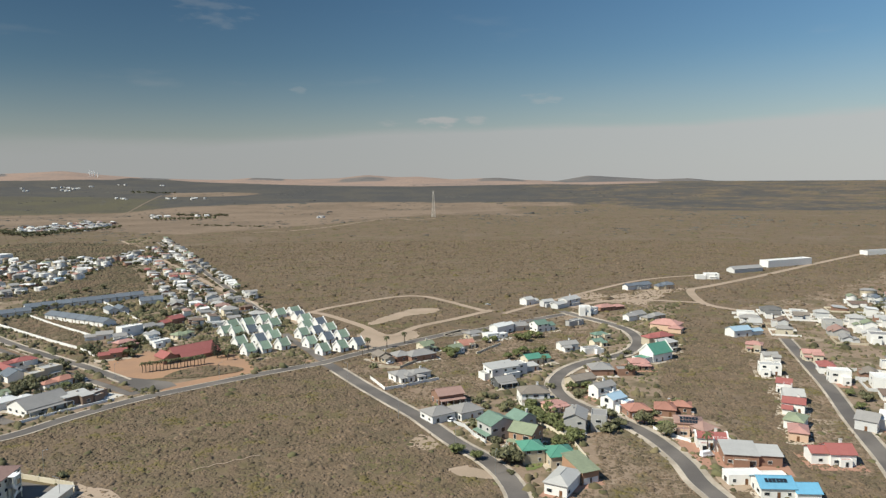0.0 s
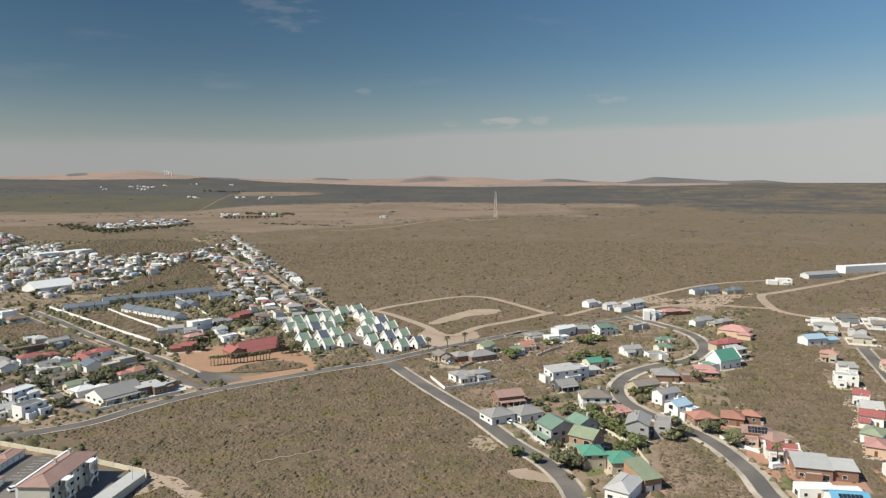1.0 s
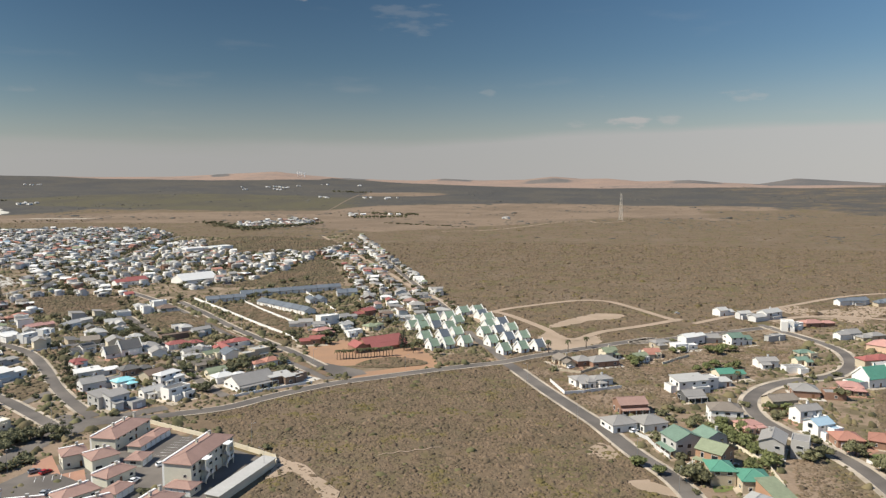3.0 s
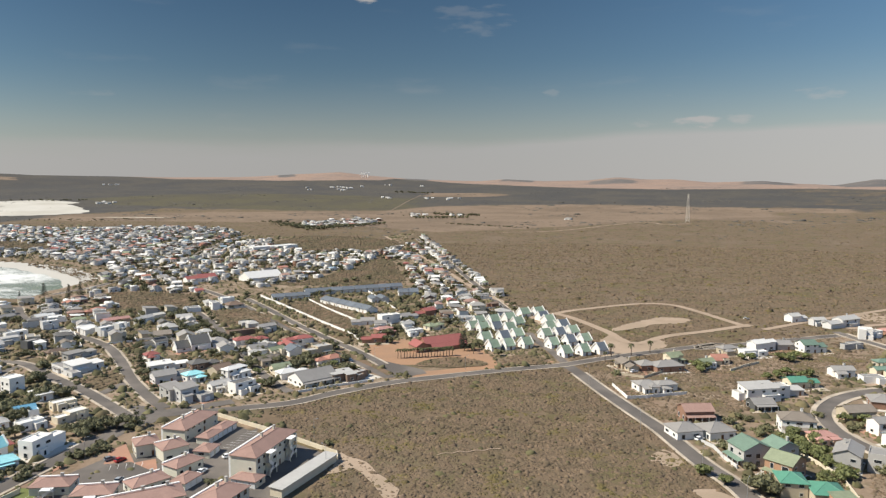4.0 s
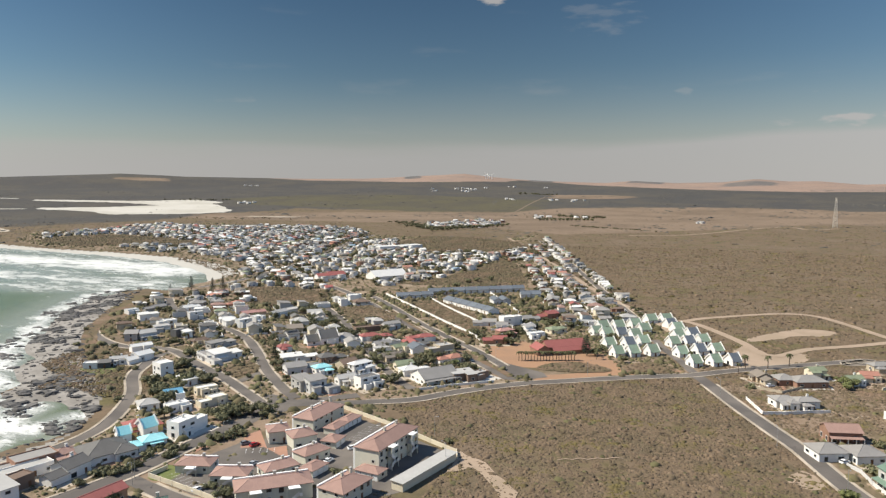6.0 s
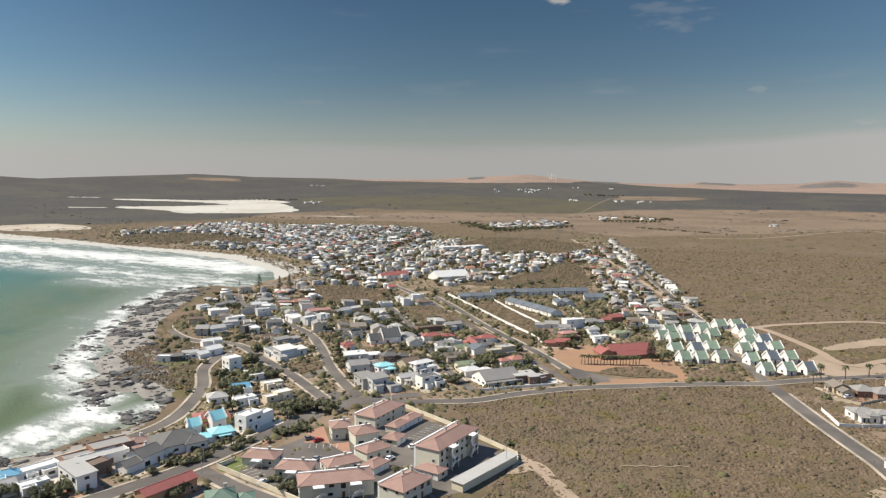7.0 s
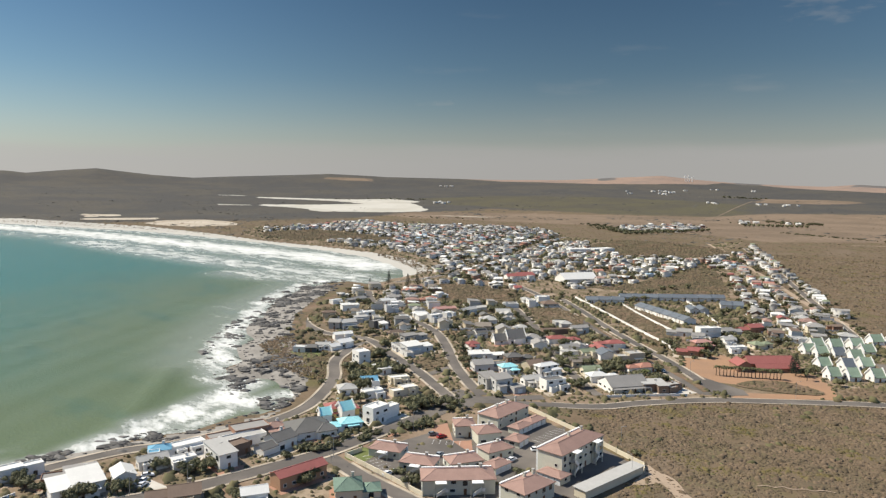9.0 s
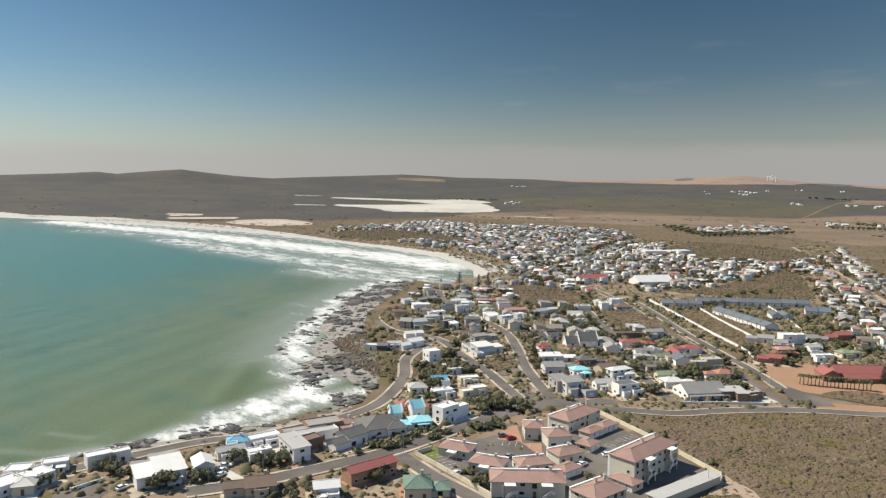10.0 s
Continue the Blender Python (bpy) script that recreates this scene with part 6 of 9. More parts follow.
house(-123.5, 423.1, 48, 6.5, 7.6, 2.7, "gablewall", "white", "chalet", 1, name='chalet', group='white chalets with green roofs', pitch=44)
house(-113.6, 430.8, 48, 6.5, 7.6, 2.7, "gablewall", "white", "slate", 1, name='chalet', group='white chalets with green roofs', pitch=44)
house(-107, 439.5, 48, 6.6, 7.6, 2.7, "gablewall", "white", "chalet", 1, name='chalet', group='white chalets with green roofs', pitch=44)
house(-125.5, 456.4, 48, 7, 7.6, 2.7, "gablewall", "white", "slate", 1, name='chalet', group='white chalets with green roofs', pitch=44)
house(-116.7, 457.5, 48, 6.9, 7.6, 2.7, "gablewall", "white", "chalet", 1, name='chalet', group='white chalets with green roofs', pitch=44)
house(-133.5, 452.1, 49, 7, 7.6, 2.7, "gablewall", "white", "chalet", 1, name='chalet', group='white chalets with green roofs', pitch=44)
house(-134.1, 480.7, 49, 7.4, 7.6, 2.7, "gablewall", "white", "chalet", 0, name='chalet', group='white chalets with green roofs', pitch=44)
house(-142.9, 473.8, 49, 7.4, 7.6, 2.7, "gablewall", "white", "chalet", 0, name='chalet', group='white chalets with green roofs', pitch=44)
house(-141.1, 454.1, 49, 7.1, 7.6, 2.7, "gablewall", "white", "chalet", 1, name='chalet', group='white chalets with green roofs', pitch=44)
house(-120.2, 514.5, 49, 7.8, 7.6, 2.7, "gablewall", "white", "chalet", 0, name='chalet', group='white chalets with green roofs', pitch=44)
house(-125.7, 491.8, 49, 7.5, 7.6, 2.7, "gablewall", "white", "chalet", 0, name='chalet', group='white chalets with green roofs', pitch=44)
house(-115.9, 478.1, 49, 7.2, 7.6, 2.7, "gablewall", "white", "chalet", 0, name='chalet', group='white chalets with green roofs', pitch=44)
house(-111, 521.8, 49, 7.9, 7.6, 2.7, "gablewall", "white", "chalet", 0, name='chalet', group='white chalets with green roofs', pitch=44)
house(-104.2, 504.4, 49, 7.6, 7.6, 2.7, "gablewall", "white", "slate", 0, name='chalet', group='white chalets with green roofs', pitch=44)
house(-97.4, 492.8, 49, 7.3, 7.6, 2.7, "gablewall", "white", "chalet", 0, name='chalet', group='white chalets with green roofs', pitch=44)
house(-92, 469.4, 48, 6.9, 7.6, 2.7, "gablewall", "white", "chalet", 1, name='chalet', group='white chalets with green roofs', pitch=44)
house(-85, 478.7, 48, 7, 7.6, 2.7, "gablewall", "white", "slate", 0, name='chalet', group='white chalets with green roofs', pitch=44)
house(-90, 446, 48, 6.6, 7.6, 2.7, "gablewall", "white", "chalet", 1, name='chalet', group='white chalets with green roofs', pitch=44)
house(-82.2, 452.1, 48, 6.6, 7.6, 2.7, "gablewall", "white", "slate", 1, name='chalet', group='white chalets with green roofs', pitch=44)
house(-75.4, 460.9, 48, 6.7, 7.6, 2.7, "gablewall", "white", "chalet", 1, name='chalet', group='white chalets with green roofs', pitch=44)
house(-80.6, 421.3, 47, 6.1, 7.6, 2.7, "gablewall", "white", "chalet", 1, name='chalet', group='white chalets with green roofs', pitch=44)
house(-72.3, 432.4, 47, 6.2, 7.6, 2.7, "gablewall", "white", "slate", 1, name='chalet', group='white chalets with green roofs', pitch=44)
house(-64.1, 438.8, 47, 6.3, 7.6, 2.7, "gablewall", "white", "chalet", 1, name='chalet', group='white chalets with green roofs', pitch=44)
house(-69.7, 402.8, 46, 5.8, 7.6, 2.7, "gablewall", "white", "chalet", 1, name='chalet', group='white chalets with green roofs', pitch=44)
house(-60.5, 410.1, 46, 5.8, 7.6, 2.7, "gablewall", "white", "chalet", 1, name='chalet', group='white chalets with green roofs', pitch=44)
house(-51.7, 416.9, 46, 5.9, 7.6, 2.7, "gablewall", "white", "slate", 1, name='chalet', group='white chalets with green roofs', pitch=44)
house(-204, 458.1, 52, 15.9, 10, 6, "flat", "white", "white", 0)
house(-219.8, 447.4, 25, 16.8, 9, 3.2, "gable", "white", "grey", 0)
house(-190.7, 419.9, 60, 13.3, 9, 4.5, "hip", "brick", "pink", 1)
house(-172.1, 427, 53, 12.7, 8, 3.2, "flat", "white", "white", 1)
house(-166.6, 449.4, 59, 14.3, 9, 3, "hip", "cream", "olive", 1)
house(-182.8, 439.1, 60, 9, 8, 4.6, "gable", "white", "pale", 1)
house(-197, 475.3, 54, 14.4, 9, 3.2, "gable", "pale", "grey", 0)
house(-33.5, 386.5, -59, 15.8, 10, 3, "gable", "beige", "thatch", 1, chimney=1)
house(-13.6, 390.5, 32, 15.6, 10, 3.2, "hip", "brick", "grey", 1, wings=[(-10, 4, 9, 9, 3.2, 'hip')])
house(-10, 407.6, 36, 11.6, 9, 4.4, "gable", "cream", "olive", 1, chimney=1)
house(6.8, 404.4, 40, 9.9, 8, 3.2, "gable", "white", "olive", 1)
house(13.3, 415.7, 22, 11.8, 9, 3.2, "gable", "cream", "orange", 1, chimney=1)
house(19.4, 440.6, 38, 12.4, 9, 3.4, "hip", "beige", "grey", 1)
house(32.2, 439.8, 31, 15.5, 9, 3.2, "flat", "white", "white", 1)
house(38.3, 454.3, 42, 17.4, 9, 5.4, "gable", "white", "white", 1)
house(52.7, 464.1, 21, 15.8, 10, 3.4, "gable", "grey", "grey", 1)
house(65.5, 461.3, 27, 15.5, 12, 5, "gable", "white", "green", 1)
house(68.8, 559.6, 37, 14.8, 10, 4.4, "gable", "white", "pale", 0)
house(81.2, 548.6, 29, 13, 9, 4.2, "gable", "pale", "pale", 0)
house(28.6, 352.6, 29, 15.5, 8.5, 5.6, "mono", "white", "pale", 1, wings=[(11.2, 1.2, 7, 7, 5.2, "flat"), (-9.2, 0.6, 3.6, 6, 3.0, "flat"), (3, -5.6, 8, 2.8, 2.7, "flat")], chimney=1, pitch=7)
house(50.3, 379.4, 25, 15.8, 10, 3.4, "gable", "cream", "bright", 1)
house(44.3, 364.9, 23, 8.1, 6, 2.6, "mono", "pale", "pale", 1)
house(28.5, 337.1, 25, 9.4, 8, 3.0, "gable", "dark", "grey", 1, veranda=True)
house(-21, 348.1, 32, 10, 12, 3.4, "hip", "white", "grey", 1, pitch=15)
house(-12.1, 351, 32, 10.2, 11, 3.4, "hip", "white", "grey", 1, pitch=15)
house(94.7, 548.8, 44, 30.3, 11, 5.2, "gable", "pale", "pale", 0, chimney=1)
house(102.8, 511.9, -2, 10.3, 10, 6.2, "flat", "white", "white", 0)
house(110.4, 520.1, 47, 12.8, 8, 3.4, "flat", "white", "grey", 0)
house(125.9, 531.3, 24, 23.8, 10, 3.2, "hip", "brick", "pink", 0)
house(133.7, 495.6, 31, 18.4, 11, 3.6, "gable", "white", "grey", 0)
house(146.9, 493.2, 31, 18.4, 9, 3.2, "hip", "beige", "grey", 0)
house(146.2, 461.4, -33, 17.8, 13, 4.2, "hip", "peach", "pink", 0, wings=[(8, -7, 8, 6, 3.2, 'hip')])
house(128.1, 420.9, 24, 19.2, 12, 5, "hip", "beige", "red", 1)
house(125.4, 401.3, 31, 18.3, 10, 5.4, "mono", "beige", "pale", 1)
house(116.2, 384.3, 33, 15.2, 10, 4.6, "gablewall", "white", "bright", 1, wings=[(-12, -1, 8, 7, 3, 'flat')], chimney=1)
house(102.5, 367.3, -0, 11.8, 12, 3.2, "hip", "brown", "pink", 1)
house(72.5, 407.4, 20, 12.8, 10, 3.6, "gable", "white", "grey", 1, chimney=1)
house(84.2, 398.6, 20, 12.5, 8, 3, "flat", "white", "grey", 1)
house(97.1, 434.4, 22, 11.8, 9, 3.2, "hip", "beige", "green", 1)
house(91.6, 416.9, 26, 8.9, 8, 3, "gable", "cream", "green", 1)
house(88.5, 477.9, 36, 14.8, 7, 3, "flat", "grey", "grey", 0)
house(66.4, 334, 27, 13.3, 12, 4, "gable", "beige", "thatch", 1)
house(80, 357.4, -0, 11.2, 11, 3.4, "hip", "brick", "grey", 1, wings=[(12, -2, 9, 7, 3, 'flat')])
house(173.3, 632.1, 31, 29.6, 11, 3.8, "gable", "white", "slate", 0)
house(197.8, 635, 39, 22.5, 10, 3.6, "hip", "beige", "slate", 0)
house(1.5, 313.1, 23, 12.2, 9, 4.4, "gable", "brick", "terracotta", 1, veranda=True)
house(8.9, 293.8, 32, 11, 10.5, 3.4, "hip", "white", "grey", 2, wings=[(-12, 3, 11, 10, 3.4, 'hip')])
house(20, 269.8, -60, 9.8, 11, 6.2, "gable", "grey", "green", 2, veranda=True)
house(30.5, 276.1, -56, 7.9, 9, 5.6, "gable", "grey", "green", 2, chimney=1)
house(30.6, 261, -32, 9.4, 10, 5.8, "gable", "orange", "olive", 2, veranda=True)
house(40.3, 242.5, 9, 9.3, 10, 4.4, "hip", "beige", "bright", 2, wings=[(-9, 5, 8, 9, 5.2, 'hip')])
house(52.4, 276.8, -15, 8.4, 12, 6.0, "gable", "grey", "grey", 2, chimney=1, wings=[(9, 2, 6, 8, 6.4, 'flat')])
house(39.7, 311, 6, 12.7, 10, 5.6, "hip", "white", "thatch", 1, chimney=1, veranda=True)
house(48, 299.9, 29, 11.9, 9, 2.9, "hip", "peach", "pink", 2)
house(38.2, 222.1, -30, 7.6, 14, 4, "hip", "white", "pale", 2)
house(45.3, 230.6, 24, 6.4, 12, 4.2, "mono", "orange", "olive", 2, pitch=10, garage=2)
house(73, 317.2, 30, 12.2, 10, 5.4, "gable", "white", "grey", 1, chimney=1)
house(74.5, 301.2, 35, 10.7, 11, 5, "gable", "white", "steelblue", 1, chimney=1)
house(80.9, 293, 9, 9.7, 9, 3.2, "hip", "brick", "orange", 2, garage=2)
house(93.4, 294, -17, 8.4, 9, 3.2, "hip", "brick", "orange", 2, wings=[(6, 5, 9, 7, 3.2, 'hip')], chimney=1)
house(95.7, 271.8, -14, 10.3, 13, 4.2, "hip", "peach", "terracotta", 2, solar=12, garage=0)
house(100.1, 268.8, 25, 7.4, 9, 3.4, "hip", "beige", "terracotta", 2)
house(98.7, 255.9, -11, 13.3, 10, 4, "gablewall", "white", "red", 2, pitch=20)
house(107.4, 242.1, -11, 20, 15, 4, "mono", "brick", "pale", 2, pitch=4)
house(107.4, 216.4, -4, 18.6, 12, 3.4, "gable", "white", "blue", 2, solar=6)
house(101.7, 225.3, 1, 20.3, 7, 3.0, "flat", "white", "white", 2)
house(189.7, 441.7, 18, 23.7, 11, 4.2, "gable", "white", "steelblue", 0)
house(177.1, 400.2, -28, 9.2, 10, 4.2, "hip", "beige", "pink", 1)
house(164.2, 351.8, -17, 10.4, 11, 5, "flat", "white", "pale", 1)
house(174.5, 374.3, -9, 9.3, 9, 4.4, "gable", "white", "grey", 1)
house(158, 324, -29, 8.6, 10, 4.2, "gable", "white", "red", 1)
house(154.3, 308.1, -16, 8.2, 9, 4, "gable", "pale", "pale", 1)
house(148.1, 294.5, -28, 9.7, 11, 4.2, "gable", "white", "red", 1, chimney=1)
house(140.5, 277.2, -37, 7.1, 10, 3.6, "hip", "white", "olive", 1)
house(135.2, 264.7, -24, 6.6, 10, 3.6, "hip", "peach", "pink", 2)
house(134.6, 241.5, -5, 15.2, 12, 4.2, "gable", "white", "red", 2, chimney=1)
house(167.8, 274.1, -42, 7.8, 10, 4.4, "gable", "pale", "grey", 1)
house(177.4, 274.1, -38, 8.5, 10, 4.4, "gable", "white", "white", 1)
house(190.8, 336.2, -13, 9.8, 10, 6, "flat", "white", "white", 1)
house(199.6, 379.9, -14, 11.1, 10, 4, "gable", "cream", "pink", 1)
house(194.5, 355.7, -18, 7.6, 10, 4, "hip", "white", "red", 1)
house(257, 690.4, -4, 23, 11, 5, "flat", "white", "white", 0)
house(315.2, 740.1, 23, 39.1, 11, 4, "gable", "pale", "grey", -1)
house(381.3, 788.5, 23, 65.6, 12, 7, "flat", "white", "white", -1)
house(544.4, 891.8, 15, 39.1, 12, 5, "flat", "white", "grey", -1)
house(172, 631.3, 14, 22.1, 10, 4, "gable", "pale", "slate", 0)
house(196.8, 629.6, 20, 16.2, 10, 4, "hip", "beige", "slate", 0)
far_patch("salt_pan", [(-2760, 1631), (-2669, 1708), (-2522, 1801), (-2399, 1911), (-2346, 2067), (-2149, 2031), (-2113, 1950), (-1925, 1833), (-1836, 1776), (-1789, 1703), (-1839, 1595), (-1994, 1423), (-2054, 1421), (-2118, 1454), (-2253, 1418), (-2324, 1384), (-2377, 1427), (-2250, 1607), (-2202, 1767), (-2359, 1766), (-2497, 1715), (-2594, 1660), (-2713, 1604)], SALT, "white salt pan with a dark spit beyond the town", "salt pan", 14)
far_patch("salt_pan", [(-2960, 1560), (-2860, 1640), (-2845, 1625), (-2940, 1540)], SALT, "thin white salt crust", "salt pan", 8)
far_patch("salt_pan", [(-2460, 1290), (-2380, 1375), (-2350, 1372), (-2430, 1280)], SALT, "thin white salt crust", "salt pan", 8)
far_patch("dune_sand", [(-1709, 704), (-1794, 786), (-1776, 883), (-1653, 900), (-1529, 859), (-1487, 796), (-1517, 723), (-1614, 694)], DUNE, "bare dune sand behind the beach", "dune", 16)
far_patch("dune_sand", [(-2012, 672), (-1971, 757), (-1933, 840), (-1842, 793), (-1928, 644)], DUNE, "bare dune sand behind the beach", "dune", 14)
far_patch("dune_sand", [(-2282, 763), (-2160, 830), (-2081, 792), (-2086, 697)], DUNE, "bare dune sand behind the beach", "dune", 14)
far_patch("sand_flat", [(-1600, 1560), (-1420, 1600), (-1400, 1640), (-1560, 1600)], DUNE, "pale bare ground in the dry grass", "clearing", 14)
strip("gravel_road", [(21.4, 3230, 3280), (22.3, 2910, 2955), (23.2, 2590, 2630), (23.9, 2390, 2425), (24.4, 2090, 2130)], TAN_FIELD, "pale gravel road running inland", seed=14, lift=0.5, rough=0.02)
ROCKS = [(-275.5, 31.8), (-285.9, 60.2), (-286.6, 105.3), (-280.9, 130.2), (-276.5, 147.3), (-281.6, 163.6), (-318.5, 167.2), (-376.6, 188.1), (-419.1, 206), (-462.6, 250.5), (-545.8, 324.8), (-607.6, 412.8), (-596.1, 460.6), (-539, 400), (-497.4, 351.5), (-452.2, 305.7), (-401.7, 264.3), (-356.3, 237.3), (-315.8, 220.8), (-288.9, 195.3), (-274.7, 178), (-259.7, 153.3), (-249.6, 145), (-259.7, 103.9), (-268.6, 77.7)]
SHORE_BUSH = [(-261, 154.1), (-274.5, 177), (-300, 209.7), (-349.2, 232.6), (-404, 267.1), (-453.1, 304.8), (-495.7, 353.2), (-472.5, 356.2), (-417.1, 294.5), (-374.8, 271), (-320.8, 241.4), (-302.1, 218.1), (-277.2, 193.6), (-259, 160.8)]
patch("scrub_plot", [(-502.4, 501.9), (-455.5, 521.5), (-409.3, 509.9), (-370, 453.5), (-395.6, 425.9), (-431.2, 431.5)], BROWN_PLOT, "undeveloped plot of brown scrub inside the town", "plot", 2.0, False)
patch("scrub_plot", [(-650.3, 979.6), (-690.3, 1155.2), (-597.5, 1170.3), (-486, 1112.7), (-427.4, 1022.6), (-472.5, 918.2), (-518.4, 867.2)], BROWN_PLOT, "undeveloped plot of brown scrub inside the town", "plot", 2.0, False)
patch("scrub_plot", [(-391, 588.2), (-369.3, 617.4), (-376.8, 761.9), (-405.7, 871.9), (-344.1, 791.6), (-275.7, 660.1), (-305.8, 618.2)], BROWN_PLOT, "undeveloped plot of brown scrub inside the town", "plot", 2.0, False)
patch("scrub_plot", [(-351.6, 454), (-338.4, 475.5), (-296.3, 449.1), (-278.8, 418.9), (-310.7, 412)], BROWN_PLOT, "undeveloped plot of brown scrub inside the town", "plot", 2.0, False)
patch("scrub_plot", [(-319.1, 507.2), (-299.5, 526.9), (-244.8, 480.4), (-217.3, 436.8), (-219.8, 414.6), (-276.4, 461.8)], BROWN_PLOT, "undeveloped plot of brown scrub inside the town", "plot", 2.0, False)
patch("scrub_plot", [(-290.6, 268), (-290.3, 289.7), (-275.5, 284.6), (-269.8, 273.4), (-271.4, 260.3)], BROWN_PLOT, "undeveloped plot of brown scrub inside the town", "plot", 2.0, False)
patch("scrub_plot", [(-1253.1, 754.2), (-1262.2, 821.6), (-1245, 877), (-1132, 886.9), (-963.3, 847.1), (-899.4, 796.1), (-955.2, 768.1), (-1038.6, 760.5), (-1048.1, 699.4), (-1161.5, 698.7)], BROWN_PLOT, "undeveloped plot of brown scrub inside the town", "plot", 2.0, False)
patch("bare_bank", [(-510.8, 374.7), (-531.6, 409), (-513.1, 407.3), (-467.7, 348.4), (-458.1, 320.2), (-432.6, 295.1), (-402.2, 275.5), (-374.3, 263.7), (-352.6, 258.1), (-362.8, 253.1), (-398.6, 264.5), (-436, 286.7), (-472.7, 320.1)], BROWN_PLOT, "reddish bare bank above the rocks", "bank", 1.5, True)
patch("median", [(-147.2, 335.5), (-165.7, 349.1), (-188.3, 366.5), (-218.8, 387.2), (-260, 419.8), (-302, 456), (-308.1, 457.3), (-255.8, 413.2), (-215.7, 381.7), (-184, 358.2), (-162.1, 341.7), (-148.6, 330.4)], BROWN_PLOT, "stony reddish median of the avenue", "median", 0.3, False)
ISLANDS = [[(-143.4, 354.0), (-138.4, 370.8), (-127.8, 379.2), (-113.6, 376.6), (-105.6, 369.2), (-115.0, 360.3), (-129.1, 354.6)], [(-103.4, 380.7), (-91.7, 399.4), (-77.0, 391.3), (-79.3, 379.8), (-95.8, 370.5)]]
for island in ISLANDS:
    patch("scrub_island", island, BROWN_PLOT, "low scrub beside the orange yard", "plot", 1.5, True)
NO_BUILD = ISLANDS + [[(-502.4, 501.9), (-455.5, 521.5), (-409.3, 509.9), (-370, 453.5), (-395.6, 425.9), (-431.2, 431.5)],
            [(-650.3, 979.6), (-690.3, 1155.2), (-597.5, 1170.3), (-486, 1112.7), (-427.4, 1022.6), (-472.5, 918.2), (-518.4, 867.2)],
            [(-391, 588.2), (-369.3, 617.4), (-376.8, 761.9), (-405.7, 871.9), (-344.1, 791.6), (-275.7, 660.1), (-305.8, 618.2)],
            [(-351.6, 454), (-338.4, 475.5), (-296.3, 449.1), (-278.8, 418.9), (-310.7, 412)],
            [(-319.1, 507.2), (-299.5, 526.9), (-244.8, 480.4), (-217.3, 436.8), (-219.8, 414.6), (-276.4, 461.8)],
            [(-290.6, 268), (-290.3, 289.7), (-275.5, 284.6), (-269.8, 273.4), (-271.4, 260.3)],
            [(-1253.1, 754.2), (-1262.2, 821.6), (-1245, 877), (-1132, 886.9), (-963.3, 847.1), (-899.4, 796.1), (-955.2, 768.1), (-1038.6, 760.5), (-1048.1, 699.4), (-1161.5, 698.7)]]
TOWN = [(-1478.7, 880.1), (-1353.3, 956.1), (-1459.2, 1157), (-1390.1, 1273.5), (-1224.6, 1245.7), (-995.1, 1328.4), (-788.2, 1142.4), (-666.5, 1123.2), (-476.3, 974.8), (-459.1, 1089.5), (-522.9, 1300.1), (-536.6, 1187.9), (-261, 745.3), (-129.4, 541.8), (-77, 442.2), (-60.7, 403.5), (-73, 378), (-93.7, 357.5), (-128.1, 332.5), (-158.4, 291.9), (-179.7, 264.2), (-142.1, 238.2), (-123, 227.2), (-114.6, 189.8), (-114, 180.4), (-128, 186.6), (-166.9, 137.6), (-219.6, 71.2), (-259.3, 34.3), (-276.3, 27), (-278.2, 54.8), (-275.1, 69.3), (-262.8, 94.2), (-256.8, 123.7), (-257, 160.8), (-271.8, 188.9), (-307.5, 250.3), (-352.4, 264.4), (-417.7, 300.9), (-495.2, 365.7), (-559, 485.4), (-579.6, 571.8), (-678.4, 632.4), (-778.7, 659.2), (-938.7, 674.4), (-1099.7, 666), (-1261.6, 711.7)]
EAST = [(-10.5, 307), (28.9, 335.3), (56.2, 378.3), (67.2, 390.9), (129.8, 524.6), (190.1, 562.6), (143, 451.6), (146.7, 422.2), (115.3, 371.2), (100.8, 331.4), (98.4, 299.8), (111.6, 280.8), (112.9, 263.5), (118, 248.5), (119.5, 226.6), (86.9, 216.3), (80.5, 231.9), (73.4, 266.1), (59, 277), (51.1, 221.4), (22, 211.4), (13.3, 240.6), (-9.9, 288.5)]
CLEARING = [(-53.6, 485.4), (-42.1, 514.9), (-23.5, 543), (-8.7, 545.2), (-2.7, 537), (-11.7, 522.4), (-25.7, 516), (-38.6, 496.1), (-46.4, 484.8)]
YARD = [(-51.9, 471.2), (-44.3, 463.9), (-33.1, 448.9), (-19.6, 464.9), (-15.6, 445.9), (-37.7, 414), (-49.2, 408.7), (-60.9, 425.3), (-55.9, 448.4)]
PLOT = [(0.2, 238.2), (7.5, 240.7), (15.3, 236), (17.9, 229), (10, 230.1), (4.4, 232.4)]
NORTH_ROW = [(206.2, 430.3), (278.6, 498.9), (339.9, 541.1), (340.7, 496), (178.1, 249.2), (158, 249.7), (180.5, 325.2)]
COMPLEX = [(-204, 153), (-158, 150), (-126, 160), (-117, 188), (-119, 226), (-143, 236), (-190, 249), (-202, 240), (-205, 205)]
ORANGE_YARD = [(-188.2, 391.8), (-173.6, 412.9), (-149.1, 387.3), (-126.2, 405.3), (-112.4, 392.5), (-99.9, 367.3), (-107.6, 356.1), (-132.1, 329.4), (-146.2, 341.6), (-155, 340.2), (-168.9, 355.7)]
OPEN_SCRUB_NOT = [TOWN, EAST, CLEARING, YARD, PLOT, NORTH_ROW]
